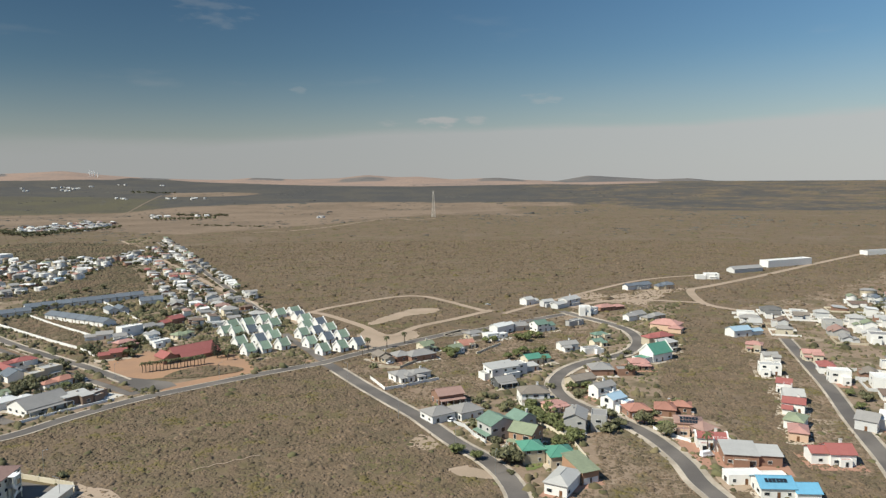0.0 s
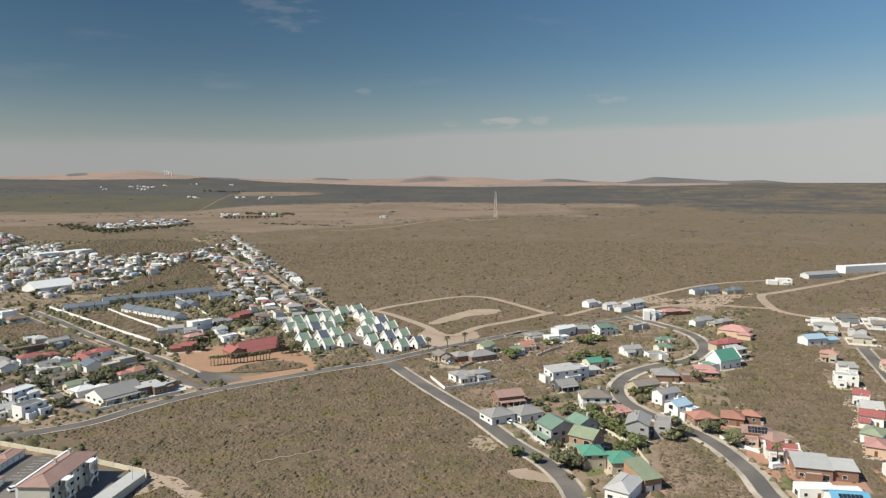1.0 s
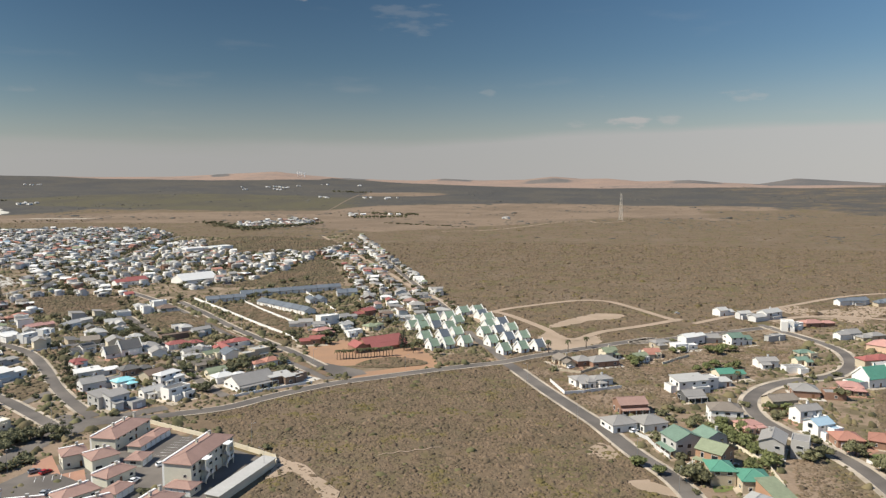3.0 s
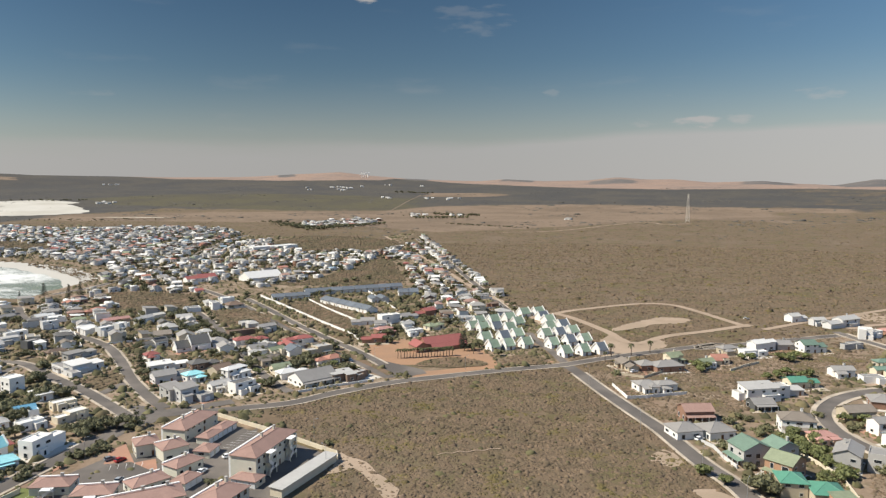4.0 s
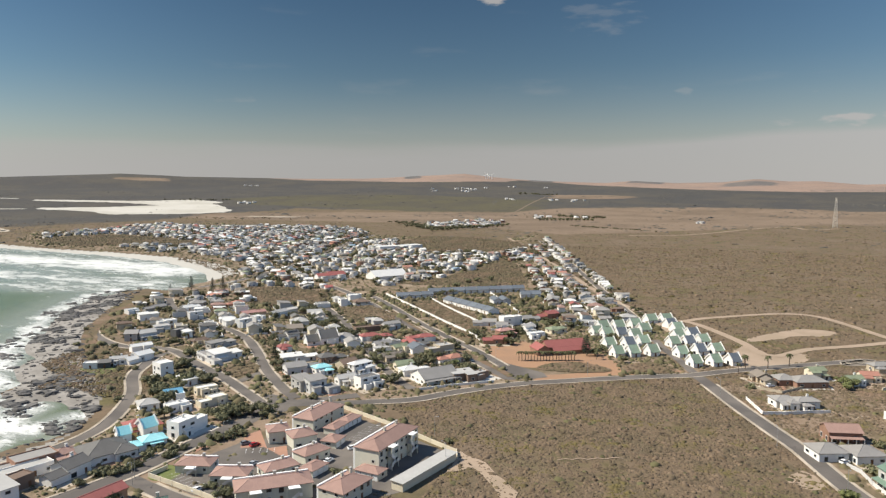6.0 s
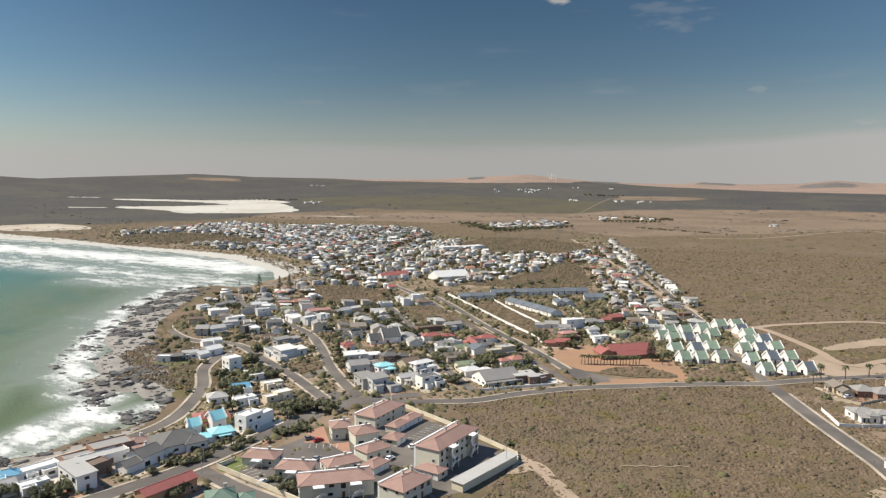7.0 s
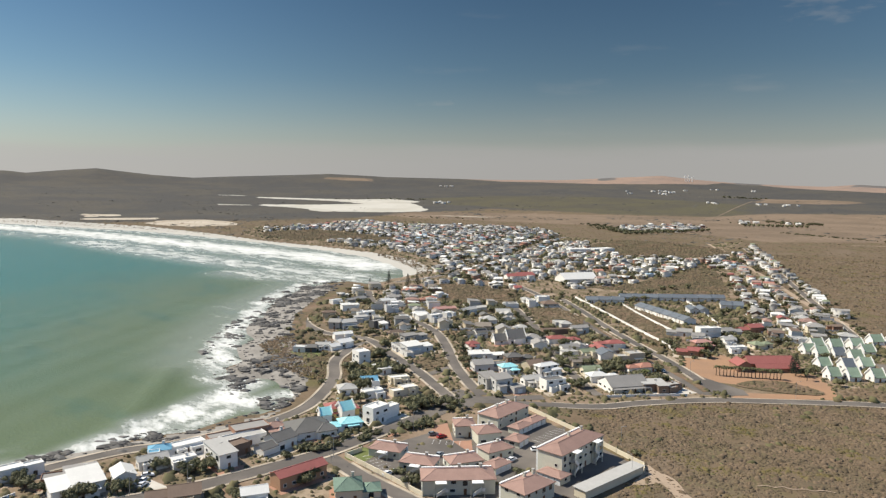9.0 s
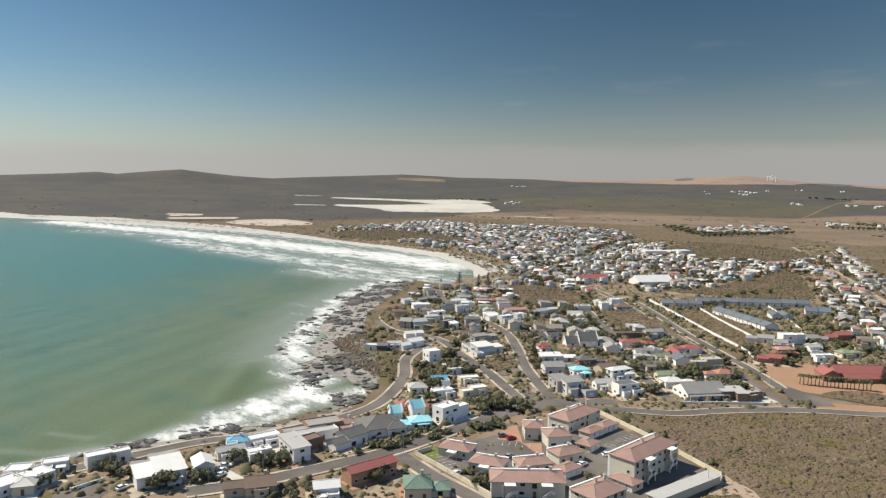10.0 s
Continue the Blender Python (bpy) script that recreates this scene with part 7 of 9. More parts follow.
GARDENS = [(TOWN, 15000), (EAST, 2200), (NORTH_ROW, 800), (SHORE_BUSH, 1300)]
SUBURBS = [([(-434, 442.4), (-424.4, 491.7), (-377, 505.5), (-270.8, 415.6), (-191, 355.8), (-170.2, 341.2), (-159.5, 326), (-196.1, 287.4), (-251.7, 309.6), (-315.1, 354.1)], 142, 16, 16, 1, 0.9, 0, 0.5, 0.7),
           ([(-504.3, 378.6), (-529.8, 438.4), (-497, 452.8), (-371, 384.4), (-315.1, 354.1), (-304.5, 315.8), (-348.7, 317.9), (-383.9, 307.5), (-436.5, 330.3)], 142, 16, 15, 2, 0.8, 0, 0.7, 0.3),
           ([(-1374.9, 828.1), (-1386.3, 891.2), (-1388, 965.5), (-1436.7, 1068.1), (-1489.6, 1137.6), (-1405.3, 1179.6), (-1293.3, 1162.8), (-1040.7, 948), (-1143.9, 896.2), (-1258.5, 886.5), (-1275.4, 830.2), (-1265.5, 761.8)], 12, 18, 24, 31, 0.85, -1, 0.9, 0.5),
           ([(-1010.9, 740.1), (-971.1, 760.1), (-899.3, 763.6), (-805.5, 770), (-716.3, 691), (-774.4, 694.4), (-884.5, 691.9), (-959.7, 702.3)], 12, 18, 24, 32, 0.85, -1, 0.9, 0.5),
           ([(-700, 668.5), (-744.4, 726.6), (-803.2, 855.8), (-819.9, 985.5), (-730.3, 964.2), (-628.1, 802.9), (-584.6, 670.2), (-529.9, 580.3), (-519.9, 536.6), (-558.2, 555.7), (-626.3, 610.6)], 12, 18, 24, 33, 0.85, -1, 0.9, 0.5),
           ([(-524, 462.3), (-519.9, 529.6), (-449.3, 546.1), (-394.7, 524.7), (-417.4, 499.4), (-406.2, 420.8), (-439.6, 427.1)], 142, 17, 16, 3, 0.85, 0, 0.5, 0.4),
           ([(-219.9, 430.7), (-215.3, 461.7), (-196.4, 510.4), (-163.2, 491.6), (-171.4, 447), (-174.8, 421.5), (-179.5, 386.5)], -63, 16, 16, 4, 0.9, 0, 0.7, 0.4),
           ([(-469.3, 1152.4), (-473.4, 1213), (-296.1, 879.8), (-193.6, 676.2), (-117.1, 528.7), (-103, 467.9), (-143.6, 517.9), (-164.4, 516.6), (-240.4, 647.2), (-341.4, 844.6)], -63, 15, 15, 5, 0.95, 0, 0.5, 0.4),
           ([(-1152.6, 880), (-1231.3, 1085.9), (-1249.5, 1212.1), (-1087.6, 1276.7), (-945.6, 1262.6), (-778.2, 1109.6), (-676, 903.5), (-569.8, 670), (-606.5, 627.5), (-823.3, 726.2), (-956.2, 766.2)], 20, 17, 21, 6, 0.8, -1, 0.8, 0.7),
           ([(-606.5, 627.5), (-569.8, 670), (-676, 903.5), (-717, 1022.7), (-646.8, 1072), (-528.4, 938.7), (-485.9, 767), (-479.9, 685.9), (-439.2, 588.2), (-470.2, 553.3), (-535.9, 545.9)], 142, 16, 18, 7, 0.85, -1, 0.8, 0.7),
           ([(-435.3, 592.6), (-485.9, 767), (-519.8, 923.4), (-434.9, 906.9), (-434.1, 1050.5), (-348.7, 879.3), (-373.1, 808.3), (-352.5, 685.8), (-377, 627.2), (-395.6, 566.1)], 142, 16, 18, 8, 0.8, -1, 0.4, 0.9),
           ([(-339.7, 793.2), (-276.5, 777.3), (-176.8, 591.8), (-150.7, 522.1), (-147.2, 482.7), (-157.8, 474.4), (-181.9, 497.3), (-237.3, 598.6), (-288.8, 696.7)], -63, 15, 15, 13, 0.9, 0, 0.4, 0.5),
           ([(-354.4, 402), (-331, 420.7), (-283.8, 379.2), (-273.8, 354), (-299, 344.7), (-322.5, 348.5)], -43, 16, 15, 14, 0.7, 0, 0.4, 0.8),
           ([(-250.1, 383.3), (-208.4, 375.9), (-173.5, 344.5), (-175.2, 328.6), (-203.2, 328.8), (-222.5, 329.6), (-235.1, 319.7), (-263.3, 352)], 142, 15, 14, 15, 0.8, 0, 0.4, 0.8),
           ([(262.9, 499.7), (411.1, 656.2), (405.1, 591.4), (275, 398.7), (238.6, 414.1), (230, 429.3)], -107, 18, 18, 9, 0.8, 0, 0.8, 0.3),
           ([(183.1, 325.2), (237.1, 374.9), (258.4, 374.1), (178.1, 249.2), (165.4, 255), (173.2, 286)], -107, 18, 16, 10, 0.8, 0, 0.6, 0.3),
           ([(211.7, 502.1), (250.5, 533.7), (259, 499.9), (219.8, 429.8), (192.6, 430.9)], -107, 18, 18, 11, 0.8, 0, 0.9, 0.1),
           ([(-912.2, 1509.4), (-873.8, 1718.8), (-763.7, 1706.5), (-717.5, 1438.1), (-795, 1338.7)], 0, 22, 24, 12, 0.7, -1, 0.8, 0.6)]
house(-603.1, 891.1, 63, 34, 22, 5.5, "flat", "white", "white", -1, name='school')
house(-586.6, 928.3, 72, 38, 20, 5.0, "flat", "white", "white", -1, name='school')
house(-420.2, 620.9, 61, 37.2, 24, 4, "gable", "white", "white", 0, name='hall')
house(-471.7, 590.6, 64, 32.7, 18, 4, "gable", "white", "red", 0)
house(-322.6, 552.6, 39, 10.1, 10, 3.2, "gable", "white", "slate", 0, name='terraced_house', group='blue-grey terraced houses', pitch=24)
house(-314.4, 560.4, 39, 10.1, 10, 3.2, "gable", "white", "slate", 0, name='terraced_house', group='blue-grey terraced houses', pitch=24)
house(-306.2, 568.3, 39, 10.2, 10, 3.2, "gable", "white", "slate", 0, name='terraced_house', group='blue-grey terraced houses', pitch=24)
house(-297.9, 576.2, 39, 10.2, 10, 3.2, "gable", "white", "slate", 0, name='terraced_house', group='blue-grey terraced houses', pitch=24)
house(-289.6, 584.1, 39, 10.2, 10, 3.2, "gable", "white", "slate", 0, name='terraced_house', group='blue-grey terraced houses', pitch=24)
house(-281.3, 592.1, 39, 10.3, 10, 3.2, "gable", "white", "slate", 0, name='terraced_house', group='blue-grey terraced houses', pitch=24)
house(-272.9, 600.1, 39, 10.3, 10, 3.2, "gable", "white", "slate", 0, name='terraced_house', group='blue-grey terraced houses', pitch=24)
house(-264.5, 608.1, 39, 10.3, 10, 3.2, "gable", "white", "slate", 0, name='terraced_house', group='blue-grey terraced houses', pitch=24)
house(-284.4, 517.5, -31, 13.1, 10, 3.2, "gable", "white", "slate", 0, name='terraced_house', group='blue-grey terraced houses', pitch=24)
house(-274.2, 511.9, -31, 12.7, 10, 3.2, "gable", "white", "slate", 0, name='terraced_house', group='blue-grey terraced houses', pitch=24)
house(-264.4, 506.5, -31, 12.2, 10, 3.2, "gable", "white", "slate", 0, name='terraced_house', group='blue-grey terraced houses', pitch=24)
house(-254.9, 501.3, -31, 11.8, 10, 3.2, "gable", "white", "slate", 0, name='terraced_house', group='blue-grey terraced houses', pitch=24)
house(-245.7, 496.2, -31, 11.4, 10, 3.2, "gable", "white", "slate", 0, name='terraced_house', group='blue-grey terraced houses', pitch=24)
house(-236.8, 491.3, -31, 11, 10, 3.2, "gable", "white", "slate", 0, name='terraced_house', group='blue-grey terraced houses', pitch=24)
house(-253.6, 537.2, 39, 6.9, 16, 3.4, "gable", "pale", "slate", 0, name='terraced_house', group='blue-grey terraced houses', pitch=24)
house(-247.8, 541.8, 39, 6.9, 16, 3.4, "gable", "pale", "slate", 0, name='terraced_house', group='blue-grey terraced houses', pitch=24)
house(-243.7, 576.5, 29, 8.4, 11, 3.4, "gable", "white", "slate", 0, name='terraced_house', group='blue-grey terraced houses', pitch=24)
house(-236.5, 582.2, 29, 8.4, 11, 3.4, "gable", "white", "slate", 0, name='terraced_house', group='blue-grey terraced houses', pitch=24)
house(-334.6, 518.5, 39, 9.8, 9, 3.2, "gable", "white", "slate", 0, name='terraced_house', group='blue-grey terraced houses', pitch=24)
house(-327, 526.5, 39, 9.8, 9, 3.2, "gable", "white", "slate", 0, name='terraced_house', group='blue-grey terraced houses', pitch=24)
house(-319.3, 534.6, 39, 9.9, 9, 3.2, "gable", "white", "slate", 0, name='terraced_house', group='blue-grey terraced houses', pitch=24)
wall_run([(-193.7, 248.5), (-179, 244.2), (-158, 238.5), (-143.5, 233.4)], 1.8, None, "cream plastered boundary wall")
wall_run([(-143.3, 233.2), (-122.4, 226.0), (-119.2, 221)], 1.8, None, "cream plastered boundary wall")
wall_run([(-203.5, 162.9), (-203.2, 155.2), (-190.8, 154.6), (-176, 153.7), (-159.3, 152.4)], 1.8, None, "cream plastered boundary wall")
wall_run([(-357.4, 527.2), (-298.4, 481.1), (-252.4, 444.1), (-216.7, 417), (-200, 401)], 2.0, WALL["white"], "long white plastered boundary wall")
wall_run([(-310.3, 526.2), (-272.6, 491.6), (-227.7, 453.8)], 1.8, WALL["white"], "white plastered boundary wall")
wall_run([(-279.8, 581.2), (-238.2, 529.1), (-217.6, 502.5)], 1.8, WALL["white"], "white plastered boundary wall")
wall_run([(-269.8, 663.5), (-229.6, 594.5), (-209.6, 560.3)], 1.8, WALL["white"], "white plastered boundary wall")
wall_run([(-36.9, 350), (-28.1, 330.9), (-19.9, 335), (-10.7, 342.2), (-2.6, 347.4)], 1.6, WALL["white"], "white plastered garden wall")
wall_run([(-35.6, 372.1), (-23.4, 369.5), (-15.2, 383.7)], 1.4, WALL["beige"], "beige garden wall")
wall_run([(15.4, 261.3), (11.4, 269.2), (8, 279.2), (3.7, 283.7)], 1.5, WALL["pale"], "pale garden wall along the street")
wall_run([(50.6, 228.9), (50.1, 246.4), (48.1, 263.9), (39.3, 279.8), (34.1, 290.6)], 1.6, WALL["cream"], "cream garden wall behind the houses")
wall_run([(18.6, 399), (27, 412.1), (34, 421.4)], 1.4, WALL["cream"], "cream garden wall")
wall_run([(83.1, 275.1), (88.3, 266.7), (92.7, 260.2)], 1.2, WALL["white"], "low white garden wall")
wall_run([(-177.7, 287.7), (-167.1, 302), (-151.4, 319.3)], 1.2, WALL["white"], "low white garden wall")
wall_run([(-247.6, 49.2), (-250.2, 60.1)], 1.2, WALL["white"], "low white garden wall")
tree("palm", -158.1, 365.8, 1.15, group="row of palms by the church")
tree("palm", -156.6, 366.9, 1.15, group="row of palms by the church")
tree("palm", -155.1, 368.1, 1.15, group="row of palms by the church")
tree("palm", -153.4, 367.9, 1.15, group="row of palms by the church")
tree("palm", -151.9, 369.1, 1.15, group="row of palms by the church")
tree("palm", -150.5, 370.2, 1.15, group="row of palms by the church")
tree("palm", -149, 371.4, 1.15, group="row of palms by the church")
tree("palm", -147.5, 372.5, 1.15, group="row of palms by the church")
tree("palm", -145.8, 372.3, 1.15, group="row of palms by the church")
tree("palm", -144.3, 373.5, 1.15, group="row of palms by the church")
tree("palm", -142.9, 374.6, 1.15, group="row of palms by the church")
tree("palm", -141.4, 375.8, 1.15, group="row of palms by the church")
tree("palm", -139.9, 377, 1.15, group="row of palms by the church")
tree("palm", -138.2, 376.7, 1.15, group="row of palms by the church")
tree("palm", -136.8, 377.9, 1.15, group="row of palms by the church")
tree("palm", -135.3, 379, 1.15, group="row of palms by the church")
tree("palm", -133.8, 380.2, 1.15, group="row of palms by the church")
tree("palm", -132.4, 381.4, 1.15, group="row of palms by the church")
tree("palm", -130.7, 381.1, 1.15, group="row of palms by the church")
tree("palm", -120.8, 390.4, 1.2)
tree("palm", -72.9, 410.3, 1.3)
tree("palm", -45.5, 415.1, 1.4)
tree("palm", -46.2, 396.7, 1.2)
tree("palm", -44.2, 409.1, 1.5)
tree("palm", -33.9, 416.4, 1.5)
tree("palm", -24.1, 426.8, 1.5)
tree("palm", 95, 250, 1.6)
tree("palm", 52.6, 368.4, 1.4)
tree("pine", -534.4, 462.5, 1.0)
tree("pine", -507.3, 463.6, 1.0)
tree("pine", -507, 475.4, 1.0)
tree("pine", -540.6, 443.7, 0.6)
tree("pine", -278.7, 298.8, 0.8)
tree("pine", -128.1, 395.6, 0.95)
tree("pine", -131.8, 400.9, 0.7)
tree("tree", -230.3, 210.7, 1.5)
tree("tree", -231.1, 216.2, 1.5)
tree("tree", -224.6, 215.1, 1.5)
tree("tree", -225.1, 220.8, 1.5)
tree("tree", -219.3, 220.3, 1.5)
tree("tree", -219.5, 225.2, 1.5)
tree("tree", -213.8, 223.6, 1.5)
tree("tree", -224.5, 208.3, 1.5)
tree("tree", -277.3, 215.8, 1.6)
tree("tree", -282.4, 224.3, 1.6)
tree("tree", -271.7, 220.2, 1.6)
tree("tree", -275.3, 227.4, 1.6)
tree("tree", -266.4, 212.5, 1.6)
tree("tree", -264.5, 216.3, 1.6)
tree("tree", -295.9, 229.7, 1.6)
tree("tree", -284.5, 238.7, 1.6)
tree("tree", -283.6, 243.6, 1.6)
tree("tree", -275.3, 245.9, 1.6)
tree("tree", -309, 261.5, 1.6)
tree("bush", -210.4, 192.4, 1.8)
tree("bush", -208.5, 196.5, 1.6)
tree("bush", -208.8, 202.2, 1.9)
tree("bush", -204.9, 200.9, 1.2)
tree("bush", -218, 139.3, 1.4)
tree("bush", -220, 147.5, 1.4)
tree("bush", -219.7, 149.7, 1.4)
tree("bush", -215.9, 150.7, 1.4)
tree("bush", -214.9, 153.5, 1.4)
tree("bush", -215.1, 156.1, 1.4)
tree("bush", -214.9, 159.7, 1.4)
tree("bush", -218.5, 166.4, 1.4)
tree("bush", -212.5, 169.6, 1.4)
tree("bush", -211.7, 171.6, 1.4)
tree("tree", -254.4, 63.8, 1.2)
tree("tree", -259.7, 63.4, 1.2)
tree("tree", -231, 71.5, 1.6)
tree("tree", -231.9, 74.5, 1.6)
tree("tree", -230, 84.1, 1.2)
tree("tree", -229.2, 86.6, 1.2)
tree("tree", -245.9, 67, 1.2)
tree("tree", -194.7, 109.1, 1.3)
tree("tree", -197.7, 102.7, 1.2)
tree("tree", -193.8, 131.3, 1.4)
tree("tree", -195.1, 135.7, 1.2)
tree("tree", -230.1, 110.7, 1.2)
tree("tree", -226.3, 112.2, 1.2)
tree("tree", -228.6, 106.8, 1.2)
tree("tree", -228.4, 115.4, 1.2)
tree("tree", -239.1, 101.9, 1.2)
tree("tree", -243.1, 99.3, 1.2)
tree("tree", -263, 38.1, 1.2)
tree("tree", -257.6, 42.1, 1.2)
tree("tree", -168.5, 155.9, 1.2)
tree("bush", -222.1, 171, 1.2)
tree("bush", -222, 174.4, 1.2)
tree("bush", -223.9, 179.7, 1.2)
tree("bush", -215.7, 176, 1.3)
tree("bush", -213.6, 178.7, 1.2)
tree("bush", -229.4, 151.3, 1.2)
tree("bush", -228.9, 155, 1.2)
tree("bush", -224.1, 161.2, 1.2)
tree("bush", -178.5, 159.8, 1.2)
tree("bush", -149.2, 189.2, 1.2)
tree("bush", -130.2, 233.9, 1.2)
tree("bush", -201.6, 130.6, 1.2)
tree("light", 4.4, 251.4, 1.3)
tree("light", 11.1, 245.8, 1.2)
tree("light", 19.6, 266.5, 1.0)
tree("light", 87.6, 290.8, 1.0)
tree("tree", 21.4, 242.6, 1.7)
tree("tree", 23.5, 245.9, 1.6)
tree("tree", 24.7, 242.2, 1.4)
tree("tree", 80.7, 280.5, 1.7)
tree("tree", 86.3, 266.3, 1.6)
tree("tree", 63.5, 271.9, 1.3)
tree("tree", 69.4, 275.8, 1.4)
tree("tree", 93.5, 353.2, 1.6)
tree("tree", 68.1, 287.6, 1.3)
tree("tree", 103.5, 265, 1.2)
tree("tree", 99.6, 299.2, 1.5)
tree("light", 34.5, 294, 1.5)
tree("light", 37.6, 292.5, 1.5)
tree("light", 40.7, 291, 1.5)
tree("light", 44.7, 295.7, 1.5)
tree("light", 45.4, 285.2, 1.5)
tree("light", 41.4, 280.2, 1.5)
tree("light", 45.4, 271.8, 1.5)
tree("light", 46.8, 262, 1.5)
tree("light", 50.6, 267, 1.5)
tree("light", 43.2, 257.7, 1.5)
tree("light", 38.8, 284.2, 1.5)
tree("light", 37.6, 301.6, 1.5)
tree("light", 47.1, 304.6, 1.5)
tree("light", 50.1, 275.5, 1.5)
tree("bush", 13.5, 278.8, 1.4)
tree("bush", 16.5, 274.3, 1.4)
tree("bush", 18.2, 267.4, 1.4)
tree("bush", 11.4, 281.6, 1.4)
tree("bush", 19.9, 262, 1.4)
tree("bush", 19.8, 247.3, 1.0)
tree("bush", 17.3, 253.5, 0.8)
tree("bush", 22.5, 233.6, 0.8)
tree("bush", 28.7, 305.3, 1.8)
tree("bush", 25.9, 299.7, 1.8)
tree("bush", 18, 303.5, 1.4)
tree("bush", 14.8, 310.6, 1.4)
tree("bush", 47.1, 242.2, 1.4)
tree("bush", 45.1, 246.5, 1.4)
tree("bush", 44, 251.2, 1.4)
tree("light", 1.5, 402.7, 1.4)
tree("light", 6.2, 398.3, 1.5)
tree("light", 3.6, 392.8, 1.3)
tree("light", 26.3, 427.3, 1.3)
tree("light", 29.8, 430.8, 1.3)
tree("light", 45.8, 433.3, 1.6)
tree("light", 49.4, 430.9, 1.7)
tree("light", 53.6, 438.9, 1.6)
tree("light", 58.6, 439.7, 1.5)
tree("light", 40.8, 392.5, 1.3)
tree("light", 46, 399.5, 1.5)
tree("light", 35.9, 388.2, 1.3)
tree("light", 51.8, 398, 1.3)
tree("light", 56.7, 401.2, 1.3)
tree("light", 60.4, 328.5, 1.3)
tree("light", 67.9, 329.7, 1.3)
tree("light", 65.2, 335.2, 1.4)
tree("bush", -28.1, 400.7, 1.3)
tree("bush", -37.1, 371.9, 1.3)
tree("bush", -9.9, 414.5, 1.3)
tree("bush", 22.6, 452.8, 1.3)
tree("bush", 27.3, 456.8, 1.3)
tree("bush", 60.9, 318.1, 1.3)
tree("bush", 65.3, 322.7, 1.3)
tree("bush", 90.8, 388.7, 1.3)
tree("bush", 86.6, 382.5, 1.3)
tree("bush", 104, 396.6, 1.3)
tree("bush", 125.5, 438.6, 1.3)
tree("bush", 143.8, 492, 1.3)
tree("bush", 51.2, 332.9, 1.3)
tree("bush", 22.4, 315.8, 1.3)
tree("bush", 18.9, 319.3, 1.3)
tree("tree", -328.6, 631, 1.4)
tree("tree", -324.6, 641.8, 1.4)
tree("tree", -317, 659.2, 1.4)
tree("tree", -324.2, 598.9, 1.4)
tree("tree", -308.8, 559.8, 1.4)
tree("tree", -329.1, 281.7, 1.4)
tree("tree", -312.1, 263.2, 1.4)
tree("tree", -292.7, 372.1, 1.4)
tree("tree", -286, 372.8, 1.4)
tree("tree", -278.4, 372, 1.4)
tree("tree", -316.5, 353.2, 1.4)
tree("tree", -317, 389.9, 1.4)
tree("tree", -310.6, 369.8, 1.4)
tree("tree", -223.9, 320.4, 1.4)
tree("tree", -223.8, 328.6, 1.4)
tree("tree", -202.2, 371.5, 1.4)
tree("tree", -209.9, 378.5, 1.4)
tree("tree", -188, 411.5, 1.4)
tree("tree", -188, 419.7, 1.4)
tree("tree", -187.9, 432.6, 1.4)
tree("tree", -124.1, 398.8, 1.4)
tree("tree", -122.4, 408.3, 1.4)
tree("tree", -366.1, 392.7, 1.4)
tree("tree", -388.1, 440.2, 1.4)
tree("tree", -362, 420.6, 1.4)
tree("tree", -358.5, 423.4, 1.4)
tree("tree", -194.4, 293.2, 1.4)
tree("tree", -750.1, 1276.8, 2.2, group="windbreak behind the town")
tree("tree", -746.4, 1291.1, 2.2, group="windbreak behind the town")
tree("tree", -742.6, 1305.7, 2.2, group="windbreak behind the town")
tree("tree", -738.8, 1320.5, 2.2, group="windbreak behind the town")
tree("tree", -734.9, 1335.5, 2.2, group="windbreak behind the town")
tree("tree", -730.9, 1350.8, 2.2, group="windbreak behind the town")
tree("tree", -726.9, 1366.4, 2.2, group="windbreak behind the town")
tree("tree", -722.8, 1382.2, 2.2, group="windbreak behind the town")
tree("tree", -718.7, 1398.2, 2.2, group="windbreak behind the town")
tree("tree", -714.5, 1414.6, 2.2, group="windbreak behind the town")
tree("tree", -710.2, 1431.2, 2.2, group="windbreak behind the town")
tree("tree", -705.8, 1448.2, 2.2, group="windbreak behind the town")
tree("tree", -701.3, 1465.4, 2.2, group="windbreak behind the town")
tree("tree", -696.8, 1483, 2.2, group="windbreak behind the town")
tree("tree", -692.2, 1500.8, 2.2, group="windbreak behind the town")
tree("tree", -687.5, 1519, 2.2, group="windbreak behind the town")
tree("tree", -719.5, 1793.8, 2.2, group="trees round a farmstead")
tree("tree", -709.4, 1797.6, 2.2, group="trees round a farmstead")
tree("tree", -699.4, 1801.5, 2.2, group="trees round a farmstead")
tree("tree", -689.4, 1805.3, 2.2, group="trees round a farmstead")
tree("tree", -679.4, 1809.1, 2.2, group="trees round a farmstead")
tree("tree", -669.4, 1813, 2.2, group="trees round a farmstead")
tree("tree", -659.4, 1816.8, 2.2, group="trees round a farmstead")
tree("tree", -649.4, 1820.6, 2.2, group="trees round a farmstead")
tree("tree", -639.5, 1824.4, 2.2, group="trees round a farmstead")
tree("tree", -629.5, 1828.3, 2.2, group="trees round a farmstead")
tree("tree", -619.5, 1832.1, 2.2, group="trees round a farmstead")
tree("tree", -609.5, 1835.9, 2.2, group="trees round a farmstead")
tree("tree", -599.5, 1839.7, 2.2, group="trees round a farmstead")
tree("tree", -589.5, 1843.5, 2.2, group="trees round a farmstead")
car(93.8, 246.7, 19, "white", True)
car(-158.4, 210.6, 61, "white")
car(-158.5, 196.3, 91, "white")
